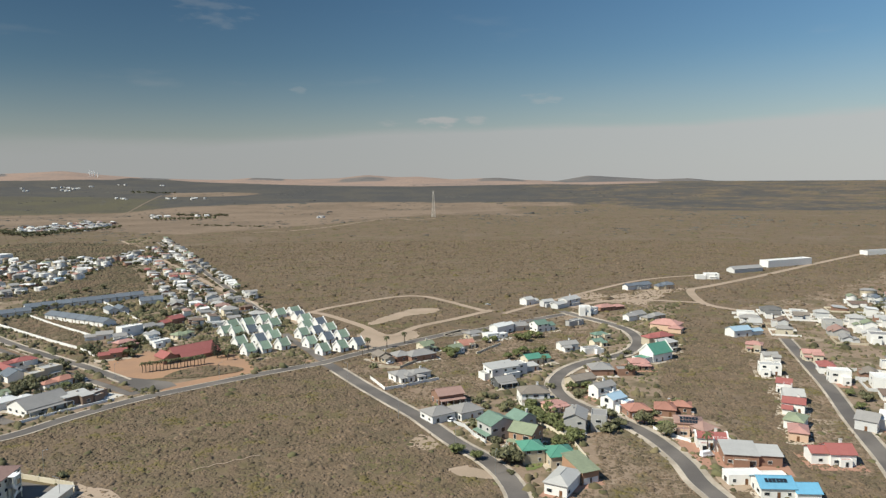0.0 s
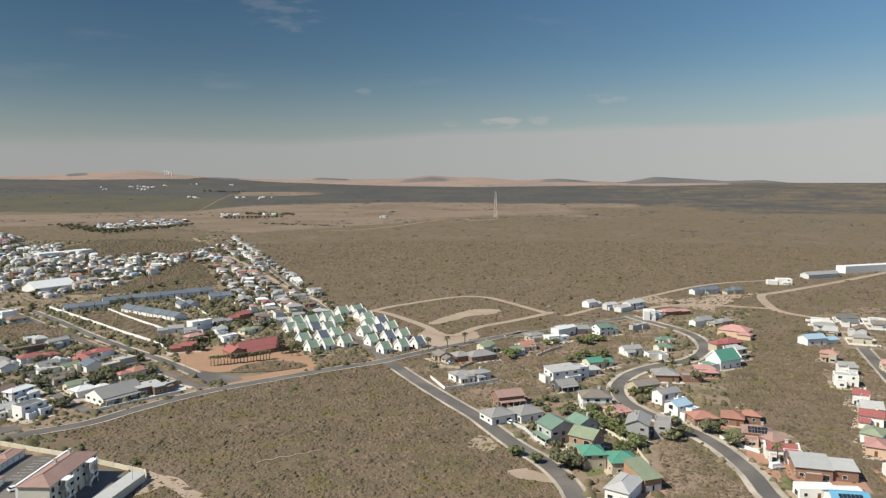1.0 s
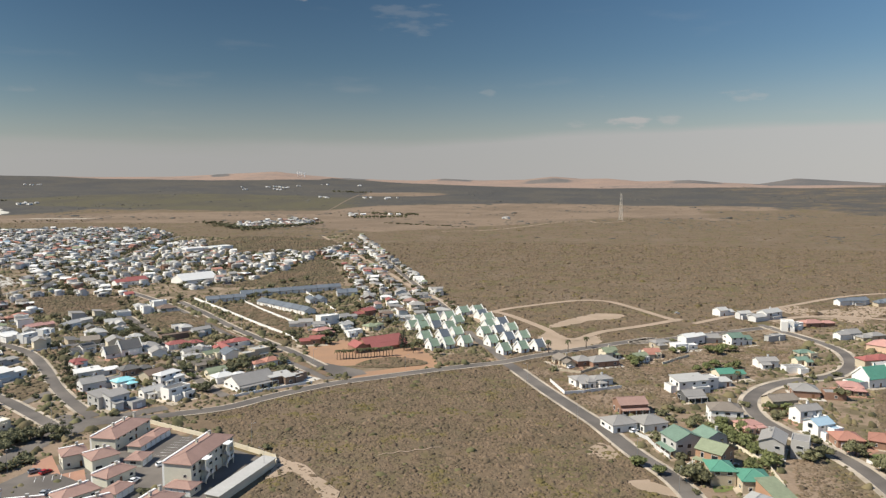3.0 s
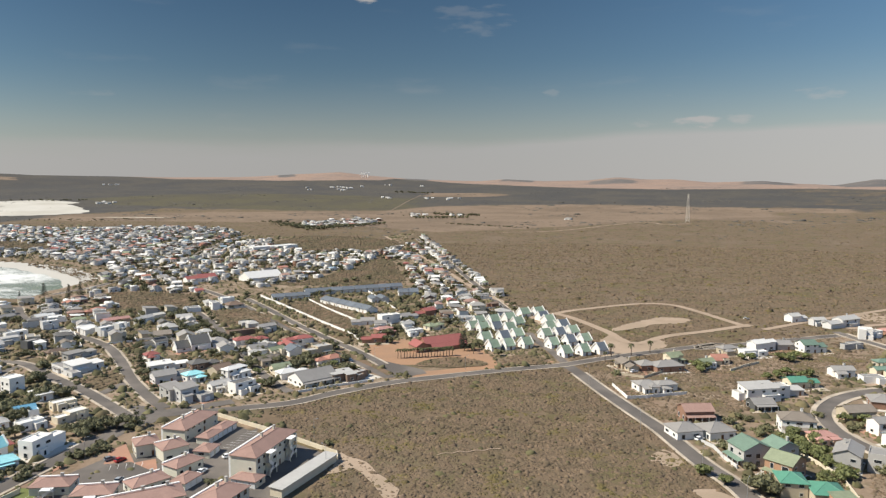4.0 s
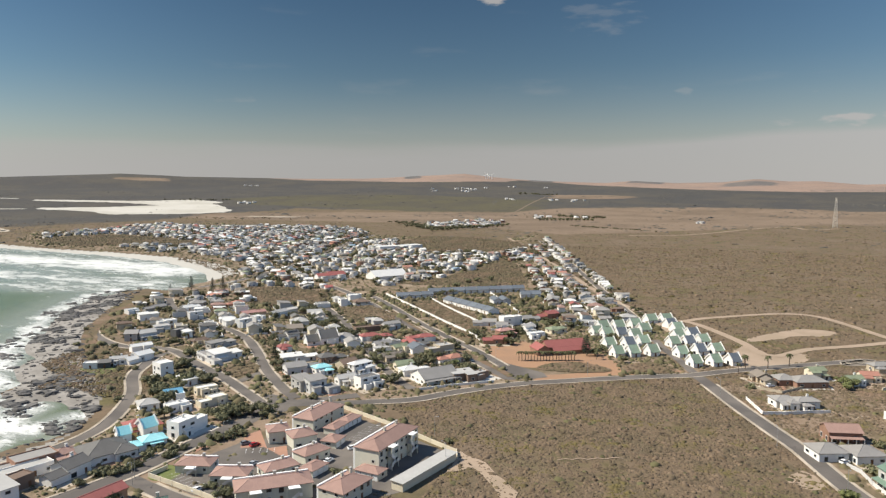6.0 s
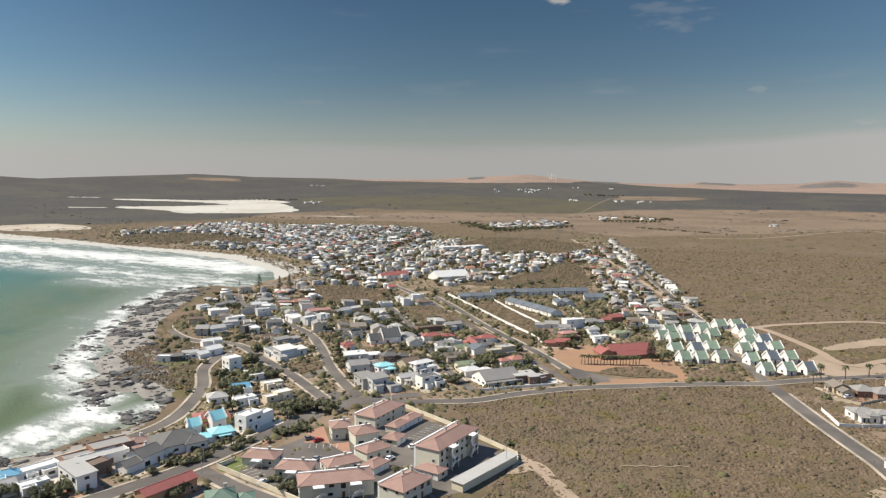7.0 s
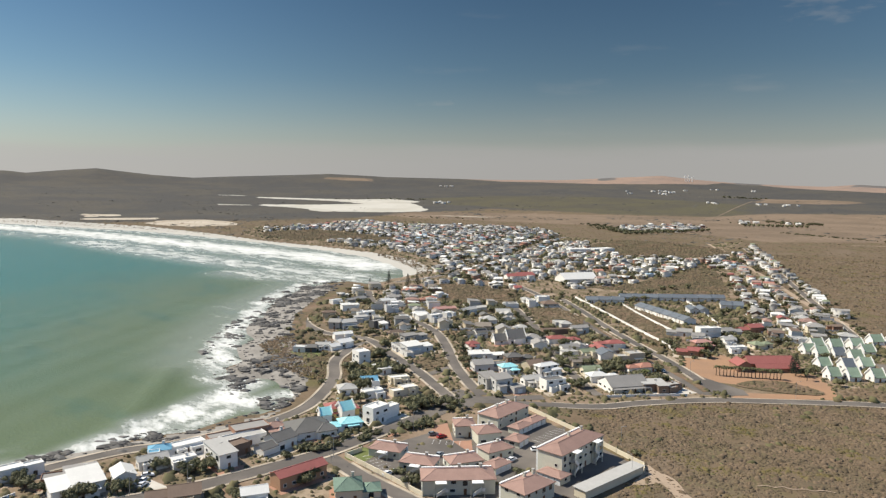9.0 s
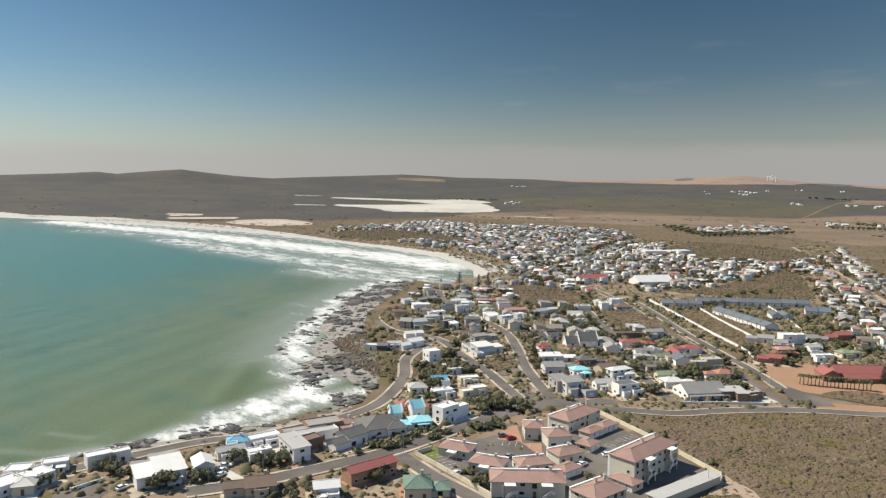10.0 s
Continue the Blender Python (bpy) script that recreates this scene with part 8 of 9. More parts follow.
car(-180.3, 155.9, 95, "white")
car(3.2, 286.3, 53, "white")
car(-239, 62.7, 109, "white")
car(-232.6, 93.7, 128, "white")
car(-229.4, 92, 122, "white")
car(-235.7, 96.3, 69, "white")
car(-171.3, 186.3, 78, "silver")
car(-29.2, 379.1, 45, "white")
car(-384.6, 297, 90, "white")
car(-291.3, 258.4, -33, "silver")
car(35.3, 554.9, 40, "white")
car(-192.9, 194.7, 79, "red")
car(-197.1, 194.2, 65, "grey")
car(-255.8, 219.6, 76, "grey")
car(-180.1, 181, 104, "silver")
car(-187.6, 346.5, 148, "grey")
car(-181.3, 351.6, 143, "white")
street_lamp(-207, 192.6, 9)
street_lamp(-120.6, 214.8, 170)
street_lamp(-205.6, 151.5, 60)
street_lamp(-232.3, 239.2, 90)
street_lamp(4.1, 258.3, 286)
street_lamp(17, 232.7, 70)
street_lamp(91.7, 265.7, 140)
street_lamp(-217.3, 101.6, 22)
street_lamp(-138.6, 237.9, 351)
street_lamp(-202.5, 148.2, 290)
street_lamp(-225.1, 86, 70)
street_lamp(-48.5, 351.1, 165)
street_lamp(-19.3, 290.6, 110)
street_lamp(-113.8, 353.2, 30)
street_lamp(-161.5, 297.6, 220)
street_lamp(-167.4, 355.1, 350)
street_lamp(-255.1, 429.1, 230)
lattice_mast(-23.8, 1842.4, 68, 5.0)
tree("bush", -351.9, 302.8, 1.2)
tree("bush", -332.9, 293.1, 1.2)
tree("bush", -358.9, 301.7, 1.2)
tree("bush", -345.9, 311.9, 1.2)
tree("bush", -287.8, 265.4, 1.2)
tree("bush", -278, 262.4, 1.2)
tree("bush", -285.3, 280.2, 1.2)
tree("bush", -287.7, 291.7, 1.2)
tree("bush", -265.5, 264.9, 1.2)
tree("bush", -295.9, 248.4, 1.2)
tree("bush", -291.1, 252.1, 1.2)
tree("bush", -276.6, 249.1, 1.2)
tree("bush", -312.7, 258.6, 1.2)
tree("bush", -323.6, 263.5, 1.2)
tree("bush", -298.4, 239.1, 1.2)
tree("bush", -305.5, 233.5, 1.2)
tree("bush", -328.9, 245.9, 1.2)
tree("bush", -282.1, 212.1, 1.2)
tree("bush", -289.6, 206.2, 1.2)
tree("bush", -335.2, 241, 1.2)
tree("bush", -382, 254.4, 1.2)
tree("bush", -375.2, 259.7, 1.2)
tree("bush", -387.5, 274.7, 1.2)
tree("bush", -398.8, 265.7, 1.2)
tree("bush", -412.1, 266.2, 1.2)
tree("bush", -449.8, 297.7, 1.2)
tree("bush", -367.6, 290.4, 1.2)
tree("bush", -366, 296, 1.2)
tree("bush", -384.6, 323.4, 1.2)
tree("bush", -379.9, 340, 1.2)
tree("bush", -352.1, 325, 1.2)
tree("bush", -317.7, 329.9, 1.2)
tree("bush", -272.8, 290, 1.2)
tree("bush", -261.7, 282.8, 1.2)
tree("bush", -265.2, 296, 1.2)
tree("bush", -235.6, 271.5, 1.2)
tree("bush", -212.2, 252.6, 1.2)
tree("bush", -245.2, 278, 1.2)
tree("bush", -264.9, 331.3, 1.2)
tree("bush", -273.7, 333.9, 1.2)
tree("bush", -242.6, 313.7, 1.2)
tree("tree", -406.3, 425.6, 1.25)
tree("tree", -389.8, 421.4, 1.25)
tree("tree", -370.4, 426.9, 1.25)
tree("tree", -361.5, 434, 1.25)
tree("tree", -336, 416.7, 1.25)
tree("tree", -332.8, 377.4, 1.25)
tree("tree", -323, 372.3, 1.25)
tree("tree", -330, 393, 1.25)
tree("tree", -314.7, 384, 1.25)
tree("tree", -334.8, 350.6, 1.25)
tree("tree", -313.4, 333.3, 1.25)
tree("tree", -247.5, 345.1, 1.25)
tree("tree", -232.6, 330, 1.25)
tree("tree", -232.6, 338.6, 1.25)
tree("tree", -247.2, 385.6, 1.25)
tree("tree", -241.5, 390.2, 1.25)
tree("tree", -255.9, 378.8, 1.25)
tree("tree", -202.8, 337, 1.25)
tree("tree", -195.9, 334.5, 1.25)
tree("tree", -202.5, 321.8, 1.25)
tree("tree", -183.9, 328.9, 1.25)
tree("tree", -199.8, 347.4, 1.25)
tree("tree", -192.2, 353.4, 1.25)
tree("tree", -209.7, 415.3, 1.25)
tree("tree", -177.3, 400.4, 1.25)
tree("tree", -199.2, 402.6, 1.25)
tree("tree", -184.7, 457.7, 1.25)
tree("tree", -178.7, 462.5, 1.25)
tree("tree", -177.6, 475.3, 1.25)
tree("tree", -163.8, 469.6, 1.25)
tree("tree", -154.4, 459, 1.25)
tree("tree", -186.4, 438.1, 1.25)
tree("tree", -209.8, 502.6, 1.25)
tree("tree", -205.9, 520.4, 1.25)
tree("tree", -199.1, 525.8, 1.25)

# ---- the rest of the town ----
SEGMENTS = np.concatenate([np.concatenate([line[:-1], line[1:], np.full((len(line) - 1, 1), half)], 1) for line, half in ROADS])


def clear(x, y, room):
    """Whether a thing of that half-width stands clear of roads, houses and trees."""
    a, b, half = SEGMENTS[:, :2], SEGMENTS[:, 2:4], SEGMENTS[:, 4]
    d, p = b - a, np.array((x, y)) - a
    t = np.clip((p * d).sum(1) / np.maximum((d * d).sum(1), 1e-9), 0, 1)
    if (np.linalg.norm(p - d * t[:, None], axis=1) < half + room * 0.75).any():
        return False
    h = np.array(HOUSES)
    return bool(((h[:, 0] - x) ** 2 + (h[:, 1] - y) ** 2 > (room + h[:, 2]) ** 2 * 0.80).all())


FAR_TREES = []


def plant(kind, x, y, size, level):
    if level < 0 or math.hypot(x, y) > 430:
        FAR_TREES.append((kind, x, y, size))
        HOUSES.append((x, y, size * 1.5))
    else:
        tree(kind, x, y, size)


def suburb(poly, turn, dx, dy, seed, fill=0.85, level=0, white=0.5, trees=0.25, group="houses of the town"):
    """Houses in rows over a quarter of the town, with their garden trees."""
    rng = random.Random(seed)
    poly = [tuple(p) for p in poly]
    cx, cy = sum(p[0] for p in poly) / len(poly), sum(p[1] for p in poly) / len(poly)
    c, s = math.cos(radians(turn)), math.sin(radians(turn))
    reach = max(math.hypot(p[0] - cx, p[1] - cy) for p in poly)
    n, m = int(reach / dx) + 1, int(reach / dy) + 1
    for i in range(-n, n + 1):
        for j in range(-m, m + 1):
            u, v = i * dx + rng.uniform(-1.5, 1.5), j * dy + rng.uniform(-1.5, 1.5)
            x, y = cx + u * c - v * s, cy + u * s + v * c
            keep, wild = rng.random(), rng.random()
            w, d = rng.uniform(0.55, 0.80) * dx, rng.uniform(0.50, 0.68) * dy
            if not inside(np.array([x]), np.array([y]), poly)[0] or shore(np.array([x]), np.array([y]))[0] < 14 or any(inside(np.array([x]), np.array([y]), p)[0] for p in NO_BUILD):
                continue
            if keep < fill and clear(x, y, min(w, d) * 0.5):
                wall = rng.choice(("white", "white", "white", "cream", "pale", "beige", "grey", "brick")) if rng.random() > white * 0.3 else "white"
                roof = rng.choice(("white", "white", "pale", "pale", "pale", "grey", "grey", "grey", "dark", "slate", "thatch", "terracotta", "brown", "olive", "terracotta", "white", "pale", "grey", "dark", "thatch", "grey", "pale", "brown", "red" if seed % 2 else "pink"))
                kind = rng.choice(("gable", "gable", "hip", "hip", "mono", "flat"))
                if kind == "flat":
                    roof = rng.choice(("white", "pale", "grey"))
                h = rng.choice((2.7, 3.0, 3.2, 3.4, 5.4))
                if math.hypot(x, y) > 620:
                    w, d, h = w * rng.uniform(0.8, 1.15), d * rng.uniform(0.7, 1.1), rng.choice((3.0, 3.2, 4.2, 5.4, 5.6))
                    kind = rng.choice(("gable", "gable", "gable", "flat", "flat", "hip", "mono"))
                    roof = rng.choice(("white", "white", "pale", "pale", "grey", "grey", "grey", "dark", "slate", "terracotta", "brown", "orange", "dark", "steelblue" if wild < 0.3 else "grey", "olive", "thatch", "white", "grey", "turquoise" if wild < 0.04 else "pale", "red" if wild < 0.3 else "terracotta"))
                    if kind == "flat":
                        roof = rng.choice(("white", "pale", "grey"))
                wings = [(w * rng.uniform(-0.3, 0.3), -d * 0.45, w * 0.45, d * 0.5, min(h, 3.1), kind)] if rng.random() < 0.35 else ()
                if level >= 0 and math.hypot(x, y) < 620:
                    house(x, y, turn + rng.choice((0, 0, 90, 180)) + rng.uniform(-4, 4), w, d, h, kind, wall, roof, level, wings, seed=seed, group=group)
                    if rng.random() < 0.6:
                        plot_wall(x, y, turn + rng.choice((0, 180)), dx * 0.94, dy * 0.94, rng)
                else:
                    ft = turn + rng.choice((0, 90)) + rng.uniform(-5, 5)
                    w, d = w * 0.80, d * 0.62
                    far_house(x, y, ft, w, d, h, kind, wall, roof)
                    q = rng.uniform(0, 6.28)
                    for _ in range(rng.choice((1, 2, 2, 3))):
                        q += rng.uniform(1.2, 2.6)
                        k = rng.uniform(0.32, 0.65)
                        far_house(x + math.cos(q) * w * 0.5, y + math.sin(q) * w * 0.5, ft + rng.choice((0, 90)), w * k, d * (k + 0.15), rng.choice((2.4, 2.7, 3.0, h * 0.8)), rng.choice(("flat", "gable", "gable", "mono")), wall, roof if rng.random() < 0.7 else "white")
                    for _ in range(rng.choice((1, 2, 3, 3, 4))):
                        q = rng.uniform(0, 6.28)
                        FAR_TREES.append((rng.choice(("tree", "bush", "bush")), x + math.cos(q) * dx * 0.52, y + math.sin(q) * dy * 0.5, rng.uniform(0.55, 1.4)))
            elif wild < trees:
                plant(rng.choice(("tree", "bush", "tree", "light")), x, y, rng.uniform(0.8, 1.5), level)
            if rng.random() < trees:
                tx, ty = x + rng.uniform(-0.5, 0.5) * dx, y + rng.choice((-0.45, 0.45)) * dy
                if clear(tx, ty, 2.0):
                    plant(rng.choice(("tree", "bush", "bush", "tree")), tx, ty, rng.uniform(0.7, 1.35) * (1.25 if level < 0 else 1.0), level)


FAR = {}


def far_house(x, y, turn, w, d, h, kind, wall, roof, base=0.0):
    """Walls and roof of a small distant house, kept to be joined with the others."""
    HOUSES.append((x, y, max(w, d) * 0.5))
    c, s = math.cos(radians(turn)), math.sin(radians(turn))
    if d > w:
        w, d, c, s = d, w, -s, c
    X, Y, o = w / 2, d / 2, 0.4

    def world_points(pts):
        return [(x + p * c - q * s, y + p * s + q * c, z + base) for p, q, z in pts]
    rise = {"gable": 0.45, "hip": 0.42, "mono": 0.15, "flat": 0.0}[kind] * Y
    e = X if kind == "gable" else max(X - Y, 0.1)
    walls = [(-X, -Y, 0), (X, -Y, 0), (X, Y, 0), (-X, Y, 0), (-X, -Y, h), (X, -Y, h), (X, Y, h), (-X, Y, h), (-e, 0, h + rise), (e, 0, h + rise)]
    quads = [(0, 1, 5, 4), (1, 2, 6, 5), (2, 3, 7, 6), (3, 0, 4, 7)] + ([(5, 6, 9, 9), (7, 4, 8, 8)] if kind == "gable" else [])
    if kind in ("gable", "hip"):
        top = [(-X - o, -Y - o, h), (X + o, -Y - o, h), (X + o, Y + o, h), (-X - o, Y + o, h), (-e - (o if kind == "gable" else 0), 0, h + rise + 0.15), (e + (o if kind == "gable" else 0), 0, h + rise + 0.15)]
        lid = [(0, 1, 5, 4), (2, 3, 4, 5)] + ([(1, 2, 5, 5), (3, 0, 4, 4)] if kind == "hip" else [])
    else:
        top = [(-X - 0.1, -Y - 0.1, h), (X + 0.1, -Y - 0.1, h), (X + 0.1, Y + 0.1, h + rise), (-X - 0.1, Y + 0.1, h + rise)]
        top += [(p, q, z + 0.3) for p, q, z in top]
        lid = [(4, 5, 6, 7), (0, 1, 5, 4), (1, 2, 6, 5), (2, 3, 7, 6), (3, 0, 4, 7)]
    dark = []
    n = max(2, int(w / 3.2))
    for side in (-1, 1):
        for k in range(n):
            u = (k + 0.5) / n * w - X
            dark.append([(u - 0.6, side * (Y + 0.04), 0.9), (u + 0.6, side * (Y + 0.04), 0.9), (u + 0.6, side * (Y + 0.04), 2.1), (u - 0.6, side * (Y + 0.04), 2.1)])
    for key, pts, faces in ((("wall", wall), walls, quads), (("roof", roof), top, lid)) + tuple((("glass", ""), q, [(0, 1, 2, 3)]) for q in dark):
        v, f = FAR.setdefault(key, ([], []))
        k = len(v)
        v += world_points(pts)
        for a in faces:
            f += [(k + a[0], k + a[1], k + a[2])] + ([(k + a[0], k + a[2], k + a[3])] if a[2] != a[3] else [])


for poly, turn, dx, dy, seed, fill, level, white, trees in SUBURBS:
    suburb(poly, turn, dx, dy, seed, fill, level, white, trees)

# garden trees in the gaps between the nearer houses
rng, planted = random.Random(77), 0
xs, ys = [p[0] for p in TOWN], [p[1] for p in TOWN]
for k in range(6000):
    x, y, size = rng.uniform(min(xs), max(xs)), rng.uniform(min(ys), max(ys)), rng.uniform(0.75, 1.35)
    if planted < 330 and 230 < math.hypot(x, y) < 680 and inside(np.array([x]), np.array([y]), TOWN)[0] and not inside(np.array([x]), np.array([y]), ORANGE_YARD)[0] and not inside(np.array([x]), np.array([y]), COMPLEX)[0] and not any(inside(np.array([x]), np.array([y]), p)[0] for p in NO_BUILD) and shore(np.array([x]), np.array([y]))[0] > 30 and clear(x, y, 1.2):
        plant(rng.choice(("bush", "bush", "tree", "tree", "light")), x, y, size * rng.uniform(0.55, 1.15), 0)
        planted += 1

# farm buildings and tree belts on the plain
rng = random.Random(31)
for x, y, n, wide in ((-1992, 3397, 3, 14), (-1860, 3500, 5, 40), (-1790, 3450, 6, 45), (-1693, 3787, 3, 24), (-1255, 2798, 6, 34), (-1473, 3776, 3, 16), (-1769, 3623, 2, 10), (-2055, 2035, 7, 40), (-2946, 3010, 5, 50), (-1875, 3214, 3, 16), (-1700, 3270, 5, 44), (-768, 1900, 4, 26), (-778, 1985, 5, 26), (-672, 1986, 3, 26), (-985, 2850, 4, 50), (-1090, 2840, 3, 40), (-330, 1880, 3, 18), (-770, 1530, 8, 50)):
    for _ in range(n):
        px, py = x + rng.gauss(0, wide * 0.5), y + rng.gauss(0, wide * 0.5)
        far_house(px, py, rng.uniform(0, 180), rng.uniform(10, 18), rng.uniform(6, 9), rng.choice((3.0, 3.6, 5.0)), rng.choice(("gable", "gable", "flat")), "white", rng.choice(("white", "white", "pale", "grey")), float(ground_z(px, py)))
for (ax, ay), (bx, by), n, wide, size in (((-914, 1445), (-786, 1339), 60, 9, 1.7), ((-786, 1339), (-735, 1459), 60, 10, 1.7), ((-1010, 1540), (-905, 1470), 34, 14, 1.4), ((-744, 2030), (-605, 1985), 48, 8, 1.9), ((-560, 1600), (-340, 1500), 90, 5, 0.8), ((-1380, 3190), (-1190, 3160), 30, 10, 2.2), ((-2380, 1990), (-2200, 2120), 26, 20, 1.8), ((-1700, 1420), (-1300, 1500), 60, 30, 0.9), ((-780, 1905), (-760, 1990), 12, 14, 1.2)):
    for _ in range(n):
        k = rng.random()
        FAR_TREES.append((rng.choice(("tree", "tree", "bush")), ax + (bx - ax) * k + rng.gauss(0, wide), ay + (by - ay) * k + rng.gauss(0, wide), size * rng.uniform(0.6, 1.25)))


def wind_turbine(x, y, height, turn):
    ob = new("wind_turbine")
    ob.matrix_basis = pose(x, y, float(ground_z(x, y)), 0, 0, turn)
    tagged(ob, "white wind turbine on a far sandy hill", "wind turbine", "wind turbines on the hill")
    bm = bmesh.new()
    tube(bm, (0, 0, -2), (0, 0, height), 2.2, 1.3, 8)
    part("tower", bm, TRIM, ob)
    bm = bmesh.new()
    tube(bm, (0, 3.5, height + 1), (0, -3.5, height + 1), 1.6, 1.2, 8)
    hub = part("nacelle", bm, TRIM, ob)
    for k in range(3):
        a = radians(90 + 120 * k + turn)
        tip = (math.cos(a) * height * 0.55, -4.2, height + 1 + math.sin(a) * height * 0.55)
        bm = bmesh.new()
        tube(bm, (0, -3.9, height + 1), tip, 1.1, 0.25, 5)
        part("blade", bm, TRIM, ob)
    return ob


for az, r, height, turn in ((26.15, 4610, 27, 12), (26.0, 4620, 28, 48), (25.85, 4610, 25, 20), (25.65, 4600, 25, 75)):
    wind_turbine(-r * math.sin(radians(az)), r * math.cos(radians(az)), height, turn)

far_town = new("distant_houses")
tagged(far_town, "dense distant town of small white and grey houses", "houses", kind="stuff")
for (which, colour), (v, f) in FAR.items():
    ob = from_arrays({"wall": "walls", "roof": "roofs", "glass": "windows"}[which], v, f, WALL[colour] if which == "wall" else ROOF[colour] if which == "roof" else GLASS)
    ob.parent = far_town
    tagged(ob, kind="stuff")
tv, tf, tn = [], [], 0
SHAPES = {}
for kind, x, y, size in FAR_TREES:
    key = (kind, int(abs(x)) % 4)
    if key not in SHAPES:
        me = tree_kind(kind)[key[1]][1]
        SHAPES[key] = np.array([q.co[:] for q in me.vertices]), np.array([tuple(p.vertices) for p in me.polygons])[::2]
    b, f = SHAPES[key]
    b = b * size + (x, y, float(ground_z(x, y)))
    tv.append(b)
    tf.append(f + tn)
    tn += len(b)
tagged(from_arrays("distant_trees", np.concatenate(tv), np.concatenate(tf), LEAF), "dark garden trees among the distant houses", "trees", kind="stuff")

# ---- scrub ----
rng = np.random.default_rng(5)


def scatter(count, r0, r1, a0, a1, gap):
    r = np.sqrt(rng.uniform(r0 * r0, r1 * r1, count))
    a = np.radians(rng.uniform(a0, a1, count))
    x, y = -r * np.sin(a), r * np.cos(a)
    keep = np.ones(count, bool)
    for p in OPEN_SCRUB_NOT:
        keep &= ~inside(x, y, p)
    x, y = x[keep], y[keep]
    keep = shore(x, y) > 16
    x, y = x[keep], y[keep]
    keep = np.ones(len(x), bool)
    for line, half in ROADS:
        keep &= line_distance(x, y, line) > half + gap
    x, y = x[keep], y[keep]
    patchy = np.array([noise.noise(Vector((p, q, 0)) / 22) + 0.8 * noise.noise(Vector((p, q, 4)) / 3) for p, q in zip(x, y)])
    return x[patchy > -0.62], y[patchy > -0.62]


x, y = scatter(270000, 175, 470, -36, 72, 0.3)
r = rng.lognormal(-0.88, 0.50, len(x)).clip(0.16, 1.5)
green = rng.random(len(x)) < 0.012
domes("scrub", x[~green], y[~green], r[~green], r[~green] * rng.uniform(0.22, 0.58, (~green).sum()), SHRUB, "knee-high dry olive-brown fynbos scrub", "scrub", rng, 4)
domes("scrub", x[green], y[green], r[green] * 1.5, r[green] * rng.uniform(0.6, 0.9, green.sum()), SHRUB_GREEN, "greener bushes scattered through the scrub", "scrub", rng)
x, y = scatter(105000, 470, 1150, -36, 50, 0.6)
r = rng.lognormal(-0.15, 0.45, len(x))
domes("scrub", x, y, r, r * rng.uniform(0.28, 0.55, len(x)), SHRUB, "dry olive-brown scrub on open land", "scrub", rng, 3)
x, y = scatter(60000, 1150, 2400, -36, 85, 2.0)
dry = np.interp(np.degrees(np.arctan2(-x, y)), [-6, 0, 12, 20, 24, 30, 47], [1880, 1960, 1533, 1400, 1540, 1770, 2055])
far_r = np.hypot(x, y)
keep = (far_r < dry) | (rng.random(len(x)) < 0.06)
x, y = x[keep], y[keep]
r = rng.lognormal(0.15, 0.45, len(x))
domes("scrub", x, y, r, r * rng.uniform(0.22, 0.42, len(x)), SHRUB, "dry olive-brown scrub on distant open land", "scrub", rng, 3)

# dark thickets over the far plain
r = np.sqrt(rng.uniform(1250**2, 3900**2, 16000))
a = np.radians(rng.uniform(-36, 88, 16000))
x, y = -r * np.sin(a), r * np.cos(a)
clump = np.array([noise.noise(Vector((p / 260, q / 260, 2.0))) + 0.5 * noise.noise(Vector((p / 70, q / 70, 7.0))) for p, q in zip(x, y)])
keep = (clump > 0.12) & ~inside(x, y, TOWN) & (shore(x, y) > 40)
x, y = x[keep], y[keep]
r = rng.lognormal(1.2, 0.45, len(x))
thickets = domes("thickets", x, y, r, r * rng.uniform(0.16, 0.32, len(x)), DARK_VELD, "dark thickets scattered over the far plain", "scrub", rng, 4)
tz = np.empty(len(thickets.data.vertices) * 3, np.float32)
thickets.data.vertices.foreach_get("co", tz)
tz = tz.reshape(-1, 3)
tz[:, 2] += ground_z(tz[:, 0], tz[:, 1])
thickets.data.vertices.foreach_set("co", tz.ravel())

# low bushes in the gardens
bx, by = [], []
for poly, count in GARDENS:
    xs, ys = [p[0] for p in poly], [p[1] for p in poly]
    px, py = rng.uniform(min(xs), max(xs), count * 3), rng.uniform(min(ys), max(ys), count * 3)
    ok = inside(px, py, poly)
    bx.append(px[ok][:count]), by.append(py[ok][:count])
px, py = rng.uniform(-620, -60, 60000), rng.uniform(40, 620, 60000)
ok = inside(px, py, TOWN) & (np.hypot(px, py) < 640)
bx.append(px[ok][:13000]), by.append(py[ok][:13000])
bx, by = np.concatenate(bx), np.concatenate(by)
keep = (shore(bx, by) > 14) & ~inside(bx, by, ORANGE_YARD) & (~inside(bx, by, COMPLEX) | (rng.random(len(bx)) < 0.06))
for p in NO_BUILD:
    keep &= ~inside(bx, by, p)
for line, half in ROADS:
    keep &= line_distance(bx, by, line) > half - 0.6
for a, b, c in HOUSES:
    keep &= (bx - a) ** 2 + (by - b) ** 2 > (c * 0.9) ** 2
bx, by = bx[keep], by[keep]
r = rng.lognormal(-0.25, 0.45, len(bx)).clip(0.2, 1.25) * np.clip(0.7 + np.hypot(bx, by) / 900, 1.0, 1.6)
r = np.where(rng.random(len(r)) < 0.14, r * 1.9, r * 0.85)
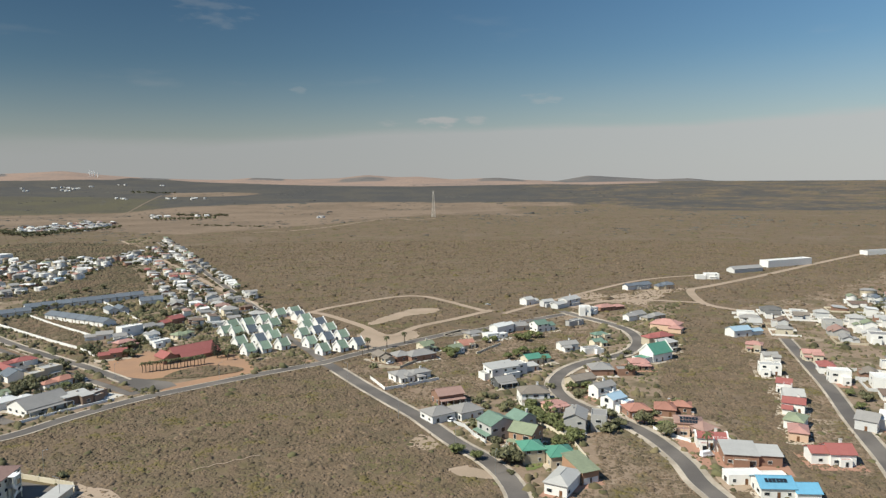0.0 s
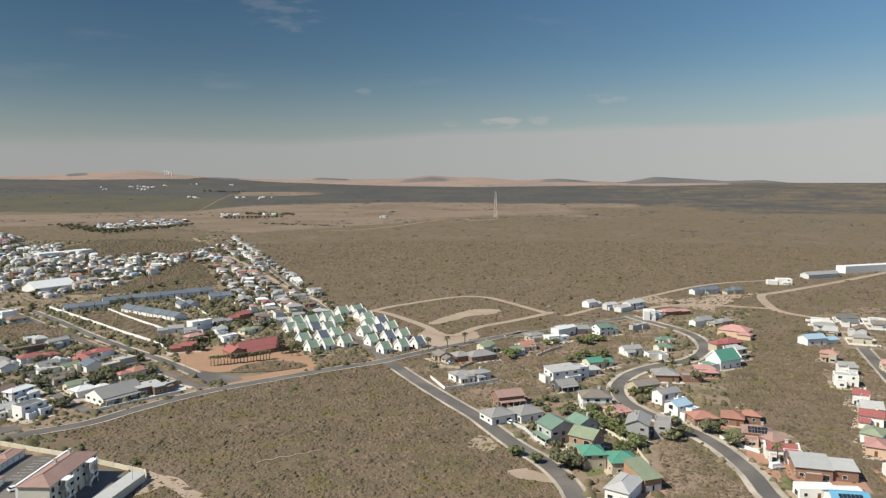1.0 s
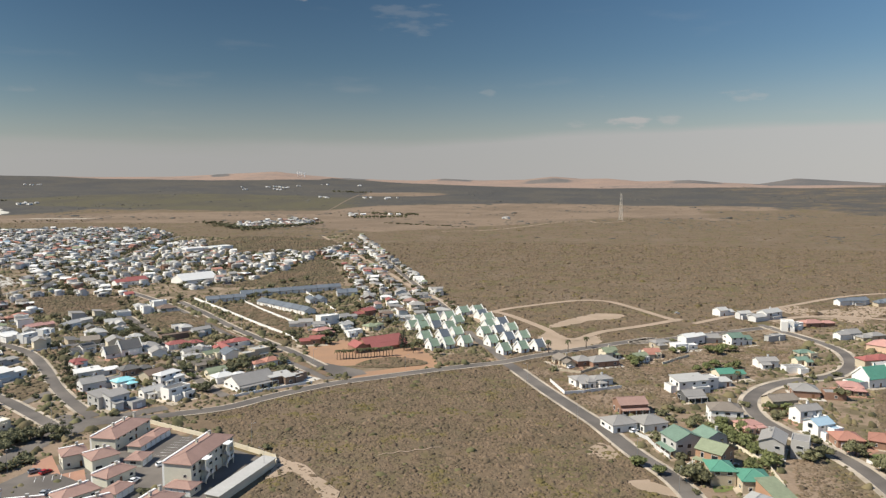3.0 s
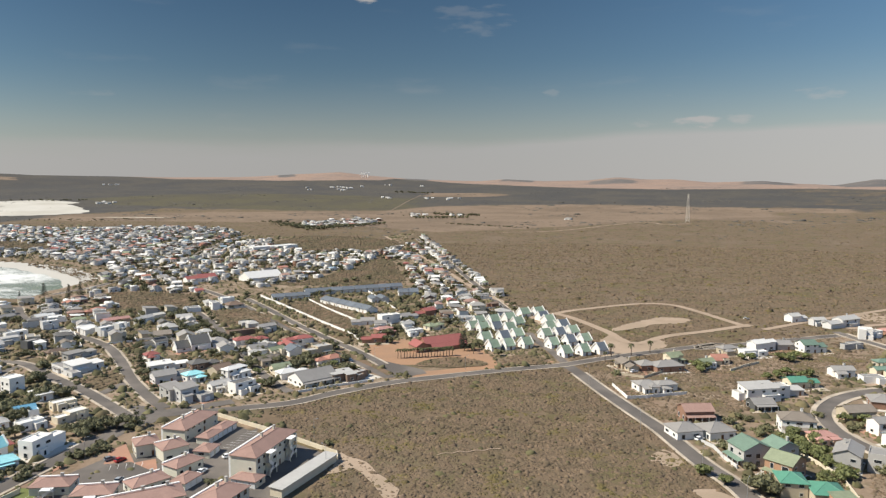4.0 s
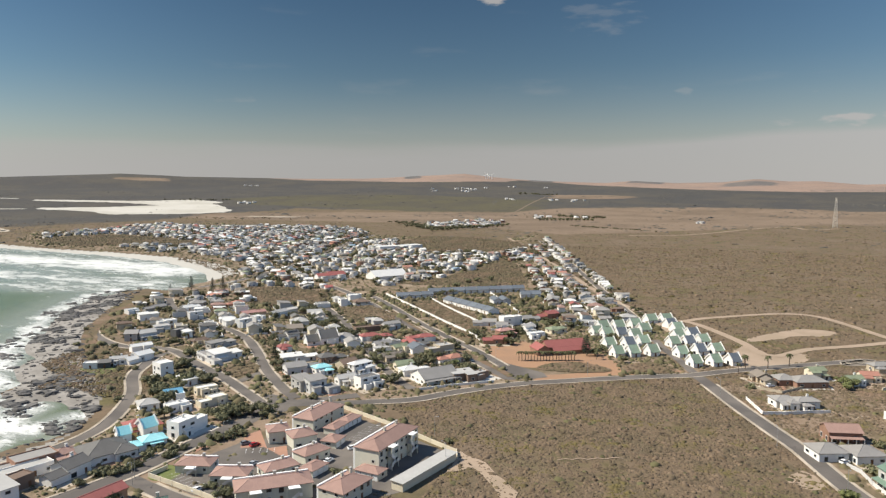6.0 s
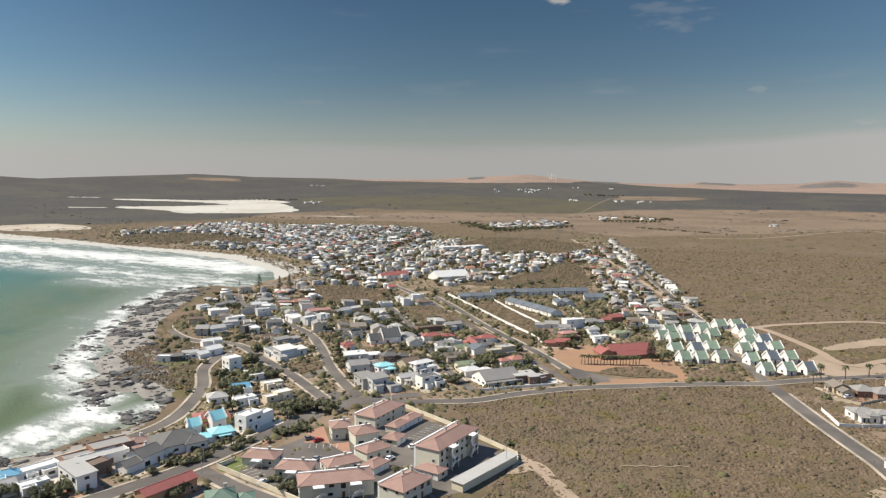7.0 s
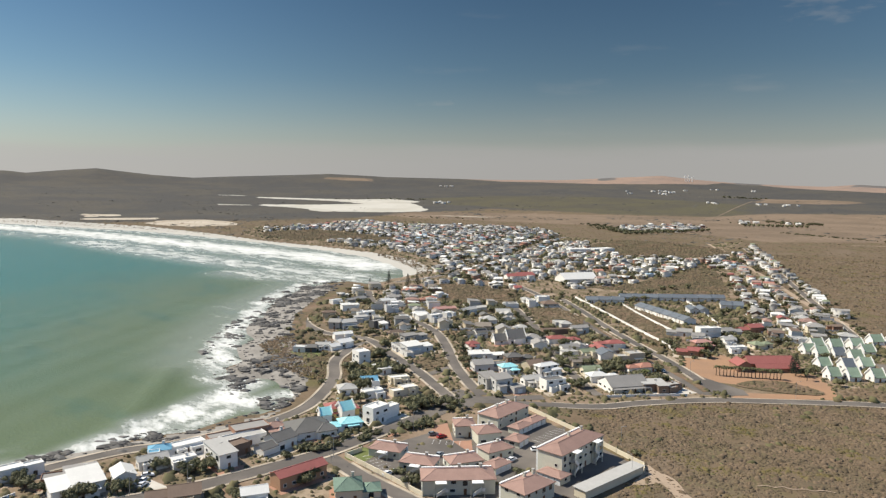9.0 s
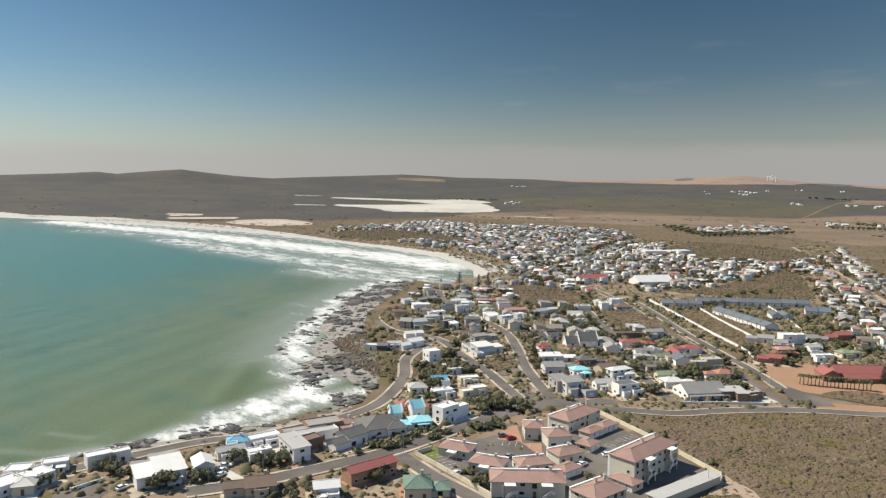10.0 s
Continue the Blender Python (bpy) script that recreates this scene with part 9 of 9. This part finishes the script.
domes("garden_bushes", bx, by, r, r * rng.uniform(0.7, 1.1, len(bx)), GARDEN_LEAF, "low green and brown bushes between the houses", "bush", rng)

# open plots of low scrub inside the town
bx, by = [], []
for poly in NO_BUILD:
    xs, ys = [p[0] for p in poly], [p[1] for p in poly]
    count = int((max(xs) - min(xs)) * (max(ys) - min(ys)) / 3.5)
    px, py = rng.uniform(min(xs), max(xs), count), rng.uniform(min(ys), max(ys), count)
    ok = inside(px, py, poly)
    bx.append(px[ok][:6000]), by.append(py[ok][:6000])
bx, by = np.concatenate(bx), np.concatenate(by)
r = rng.lognormal(-0.15, 0.45, len(bx)).clip(0.25, 1.8) * np.clip(np.hypot(bx, by) / 700, 0.8, 1.8)
plots = domes("plot_scrub", bx, by, r, r * rng.uniform(0.3, 0.6, len(bx)), PLOT_SCRUB, "low olive-brown scrub on empty plots", "scrub", rng, 4)
pz = np.empty(len(plots.data.vertices) * 3, np.float32)
plots.data.vertices.foreach_get("co", pz)
pz[2::3] += 0.3
plots.data.vertices.foreach_set("co", pz)

# ---- the rocky shore ----
def rock_form(seed):
    g = np.random.default_rng(seed)
    bm = bmesh.new()
    bmesh.ops.create_icosphere(bm, subdivisions=1, radius=1.0)
    for v in bm.verts:
        v.co *= g.uniform(0.65, 1.2)
        v.co.z *= 0.5
    me = bpy.data.meshes.new("rock")
    bm.to_mesh(me)
    bm.free()
    me.materials.append(ROCK)
    return me


forms = [rock_form(k) for k in range(8)]
base = np.array([v.co[:] for v in forms[0].vertices])
xs, ys = [p[0] for p in ROCKS], [p[1] for p in ROCKS]
px, py = rng.uniform(min(xs), max(xs), 150000), rng.uniform(min(ys), max(ys), 150000)
s = shore(px, py)
band = (s > -22) & (s < 60) & inside(px, py, ROCKS)
lumpy = np.array([noise.noise(Vector((p / 26, q / 14, 1.7))) + 0.4 * noise.noise(Vector((p, q, 5)) / 6) for p, q in zip(px, py)])
band &= (lumpy > 0.16 + 0.006 * np.abs(s - 4)) | (rng.random(len(px)) < 0.05)
px, py, s = px[band], py[band], s[band]
size = rng.lognormal(-0.45, 0.6, len(px)).clip(0.2, 2.4)
pz = np.maximum(ground_z(px, py), -2.3)
shelf = new("rocky_shore")
tagged(shelf, "dark jagged rocks along the tide line", "rocks", kind="structure")
big = np.argsort(-size)[:260]
for k in big:
    place("rock", forms[k % 8], ROCK, shelf, "", pose(px[k], py[k], pz[k] + 0.25, rng.uniform(-14, 14), rng.uniform(-10, 10), 40 + rng.uniform(-22, 22)) @ Matrix.Diagonal((size[k] * 1.6, size[k] * 0.75, size[k] * 1.0, 1)))
rest = np.setdiff1d(np.arange(len(px)), big)[:17000]
vv, ff, tri = [], [], np.array([tuple(p.vertices) for p in forms[0].polygons])
for q in range(8):
    b = np.array([v.co[:] for v in forms[q].vertices])
    tri = np.array([tuple(p.vertices) for p in forms[q].polygons])
    ids = rest[q::8]
    a = np.radians(40 + rng.uniform(-28, 28, len(ids)))
    X = b[None, :, 0] * (size[ids] * 1.4)[:, None]
    Y = b[None, :, 1] * (size[ids] * 0.8)[:, None]
    v = np.stack([px[ids][:, None] + X * np.cos(a)[:, None] - Y * np.sin(a)[:, None], py[ids][:, None] + X * np.sin(a)[:, None] + Y * np.cos(a)[:, None], pz[ids][:, None] + 0.05 + b[None, :, 2] * size[ids][:, None] * 1.15], -1)
    ff.append((tri[None] + (np.arange(len(ids)) * len(b))[:, None, None]).reshape(-1, 3) + sum(len(o) for o in vv))
    vv.append(v.reshape(-1, 3))
small = from_arrays("small_rocks", np.concatenate(vv), np.concatenate(ff), ROCK)
tagged(small, "scattered small dark rocks along the tide line", "rocks", kind="stuff")
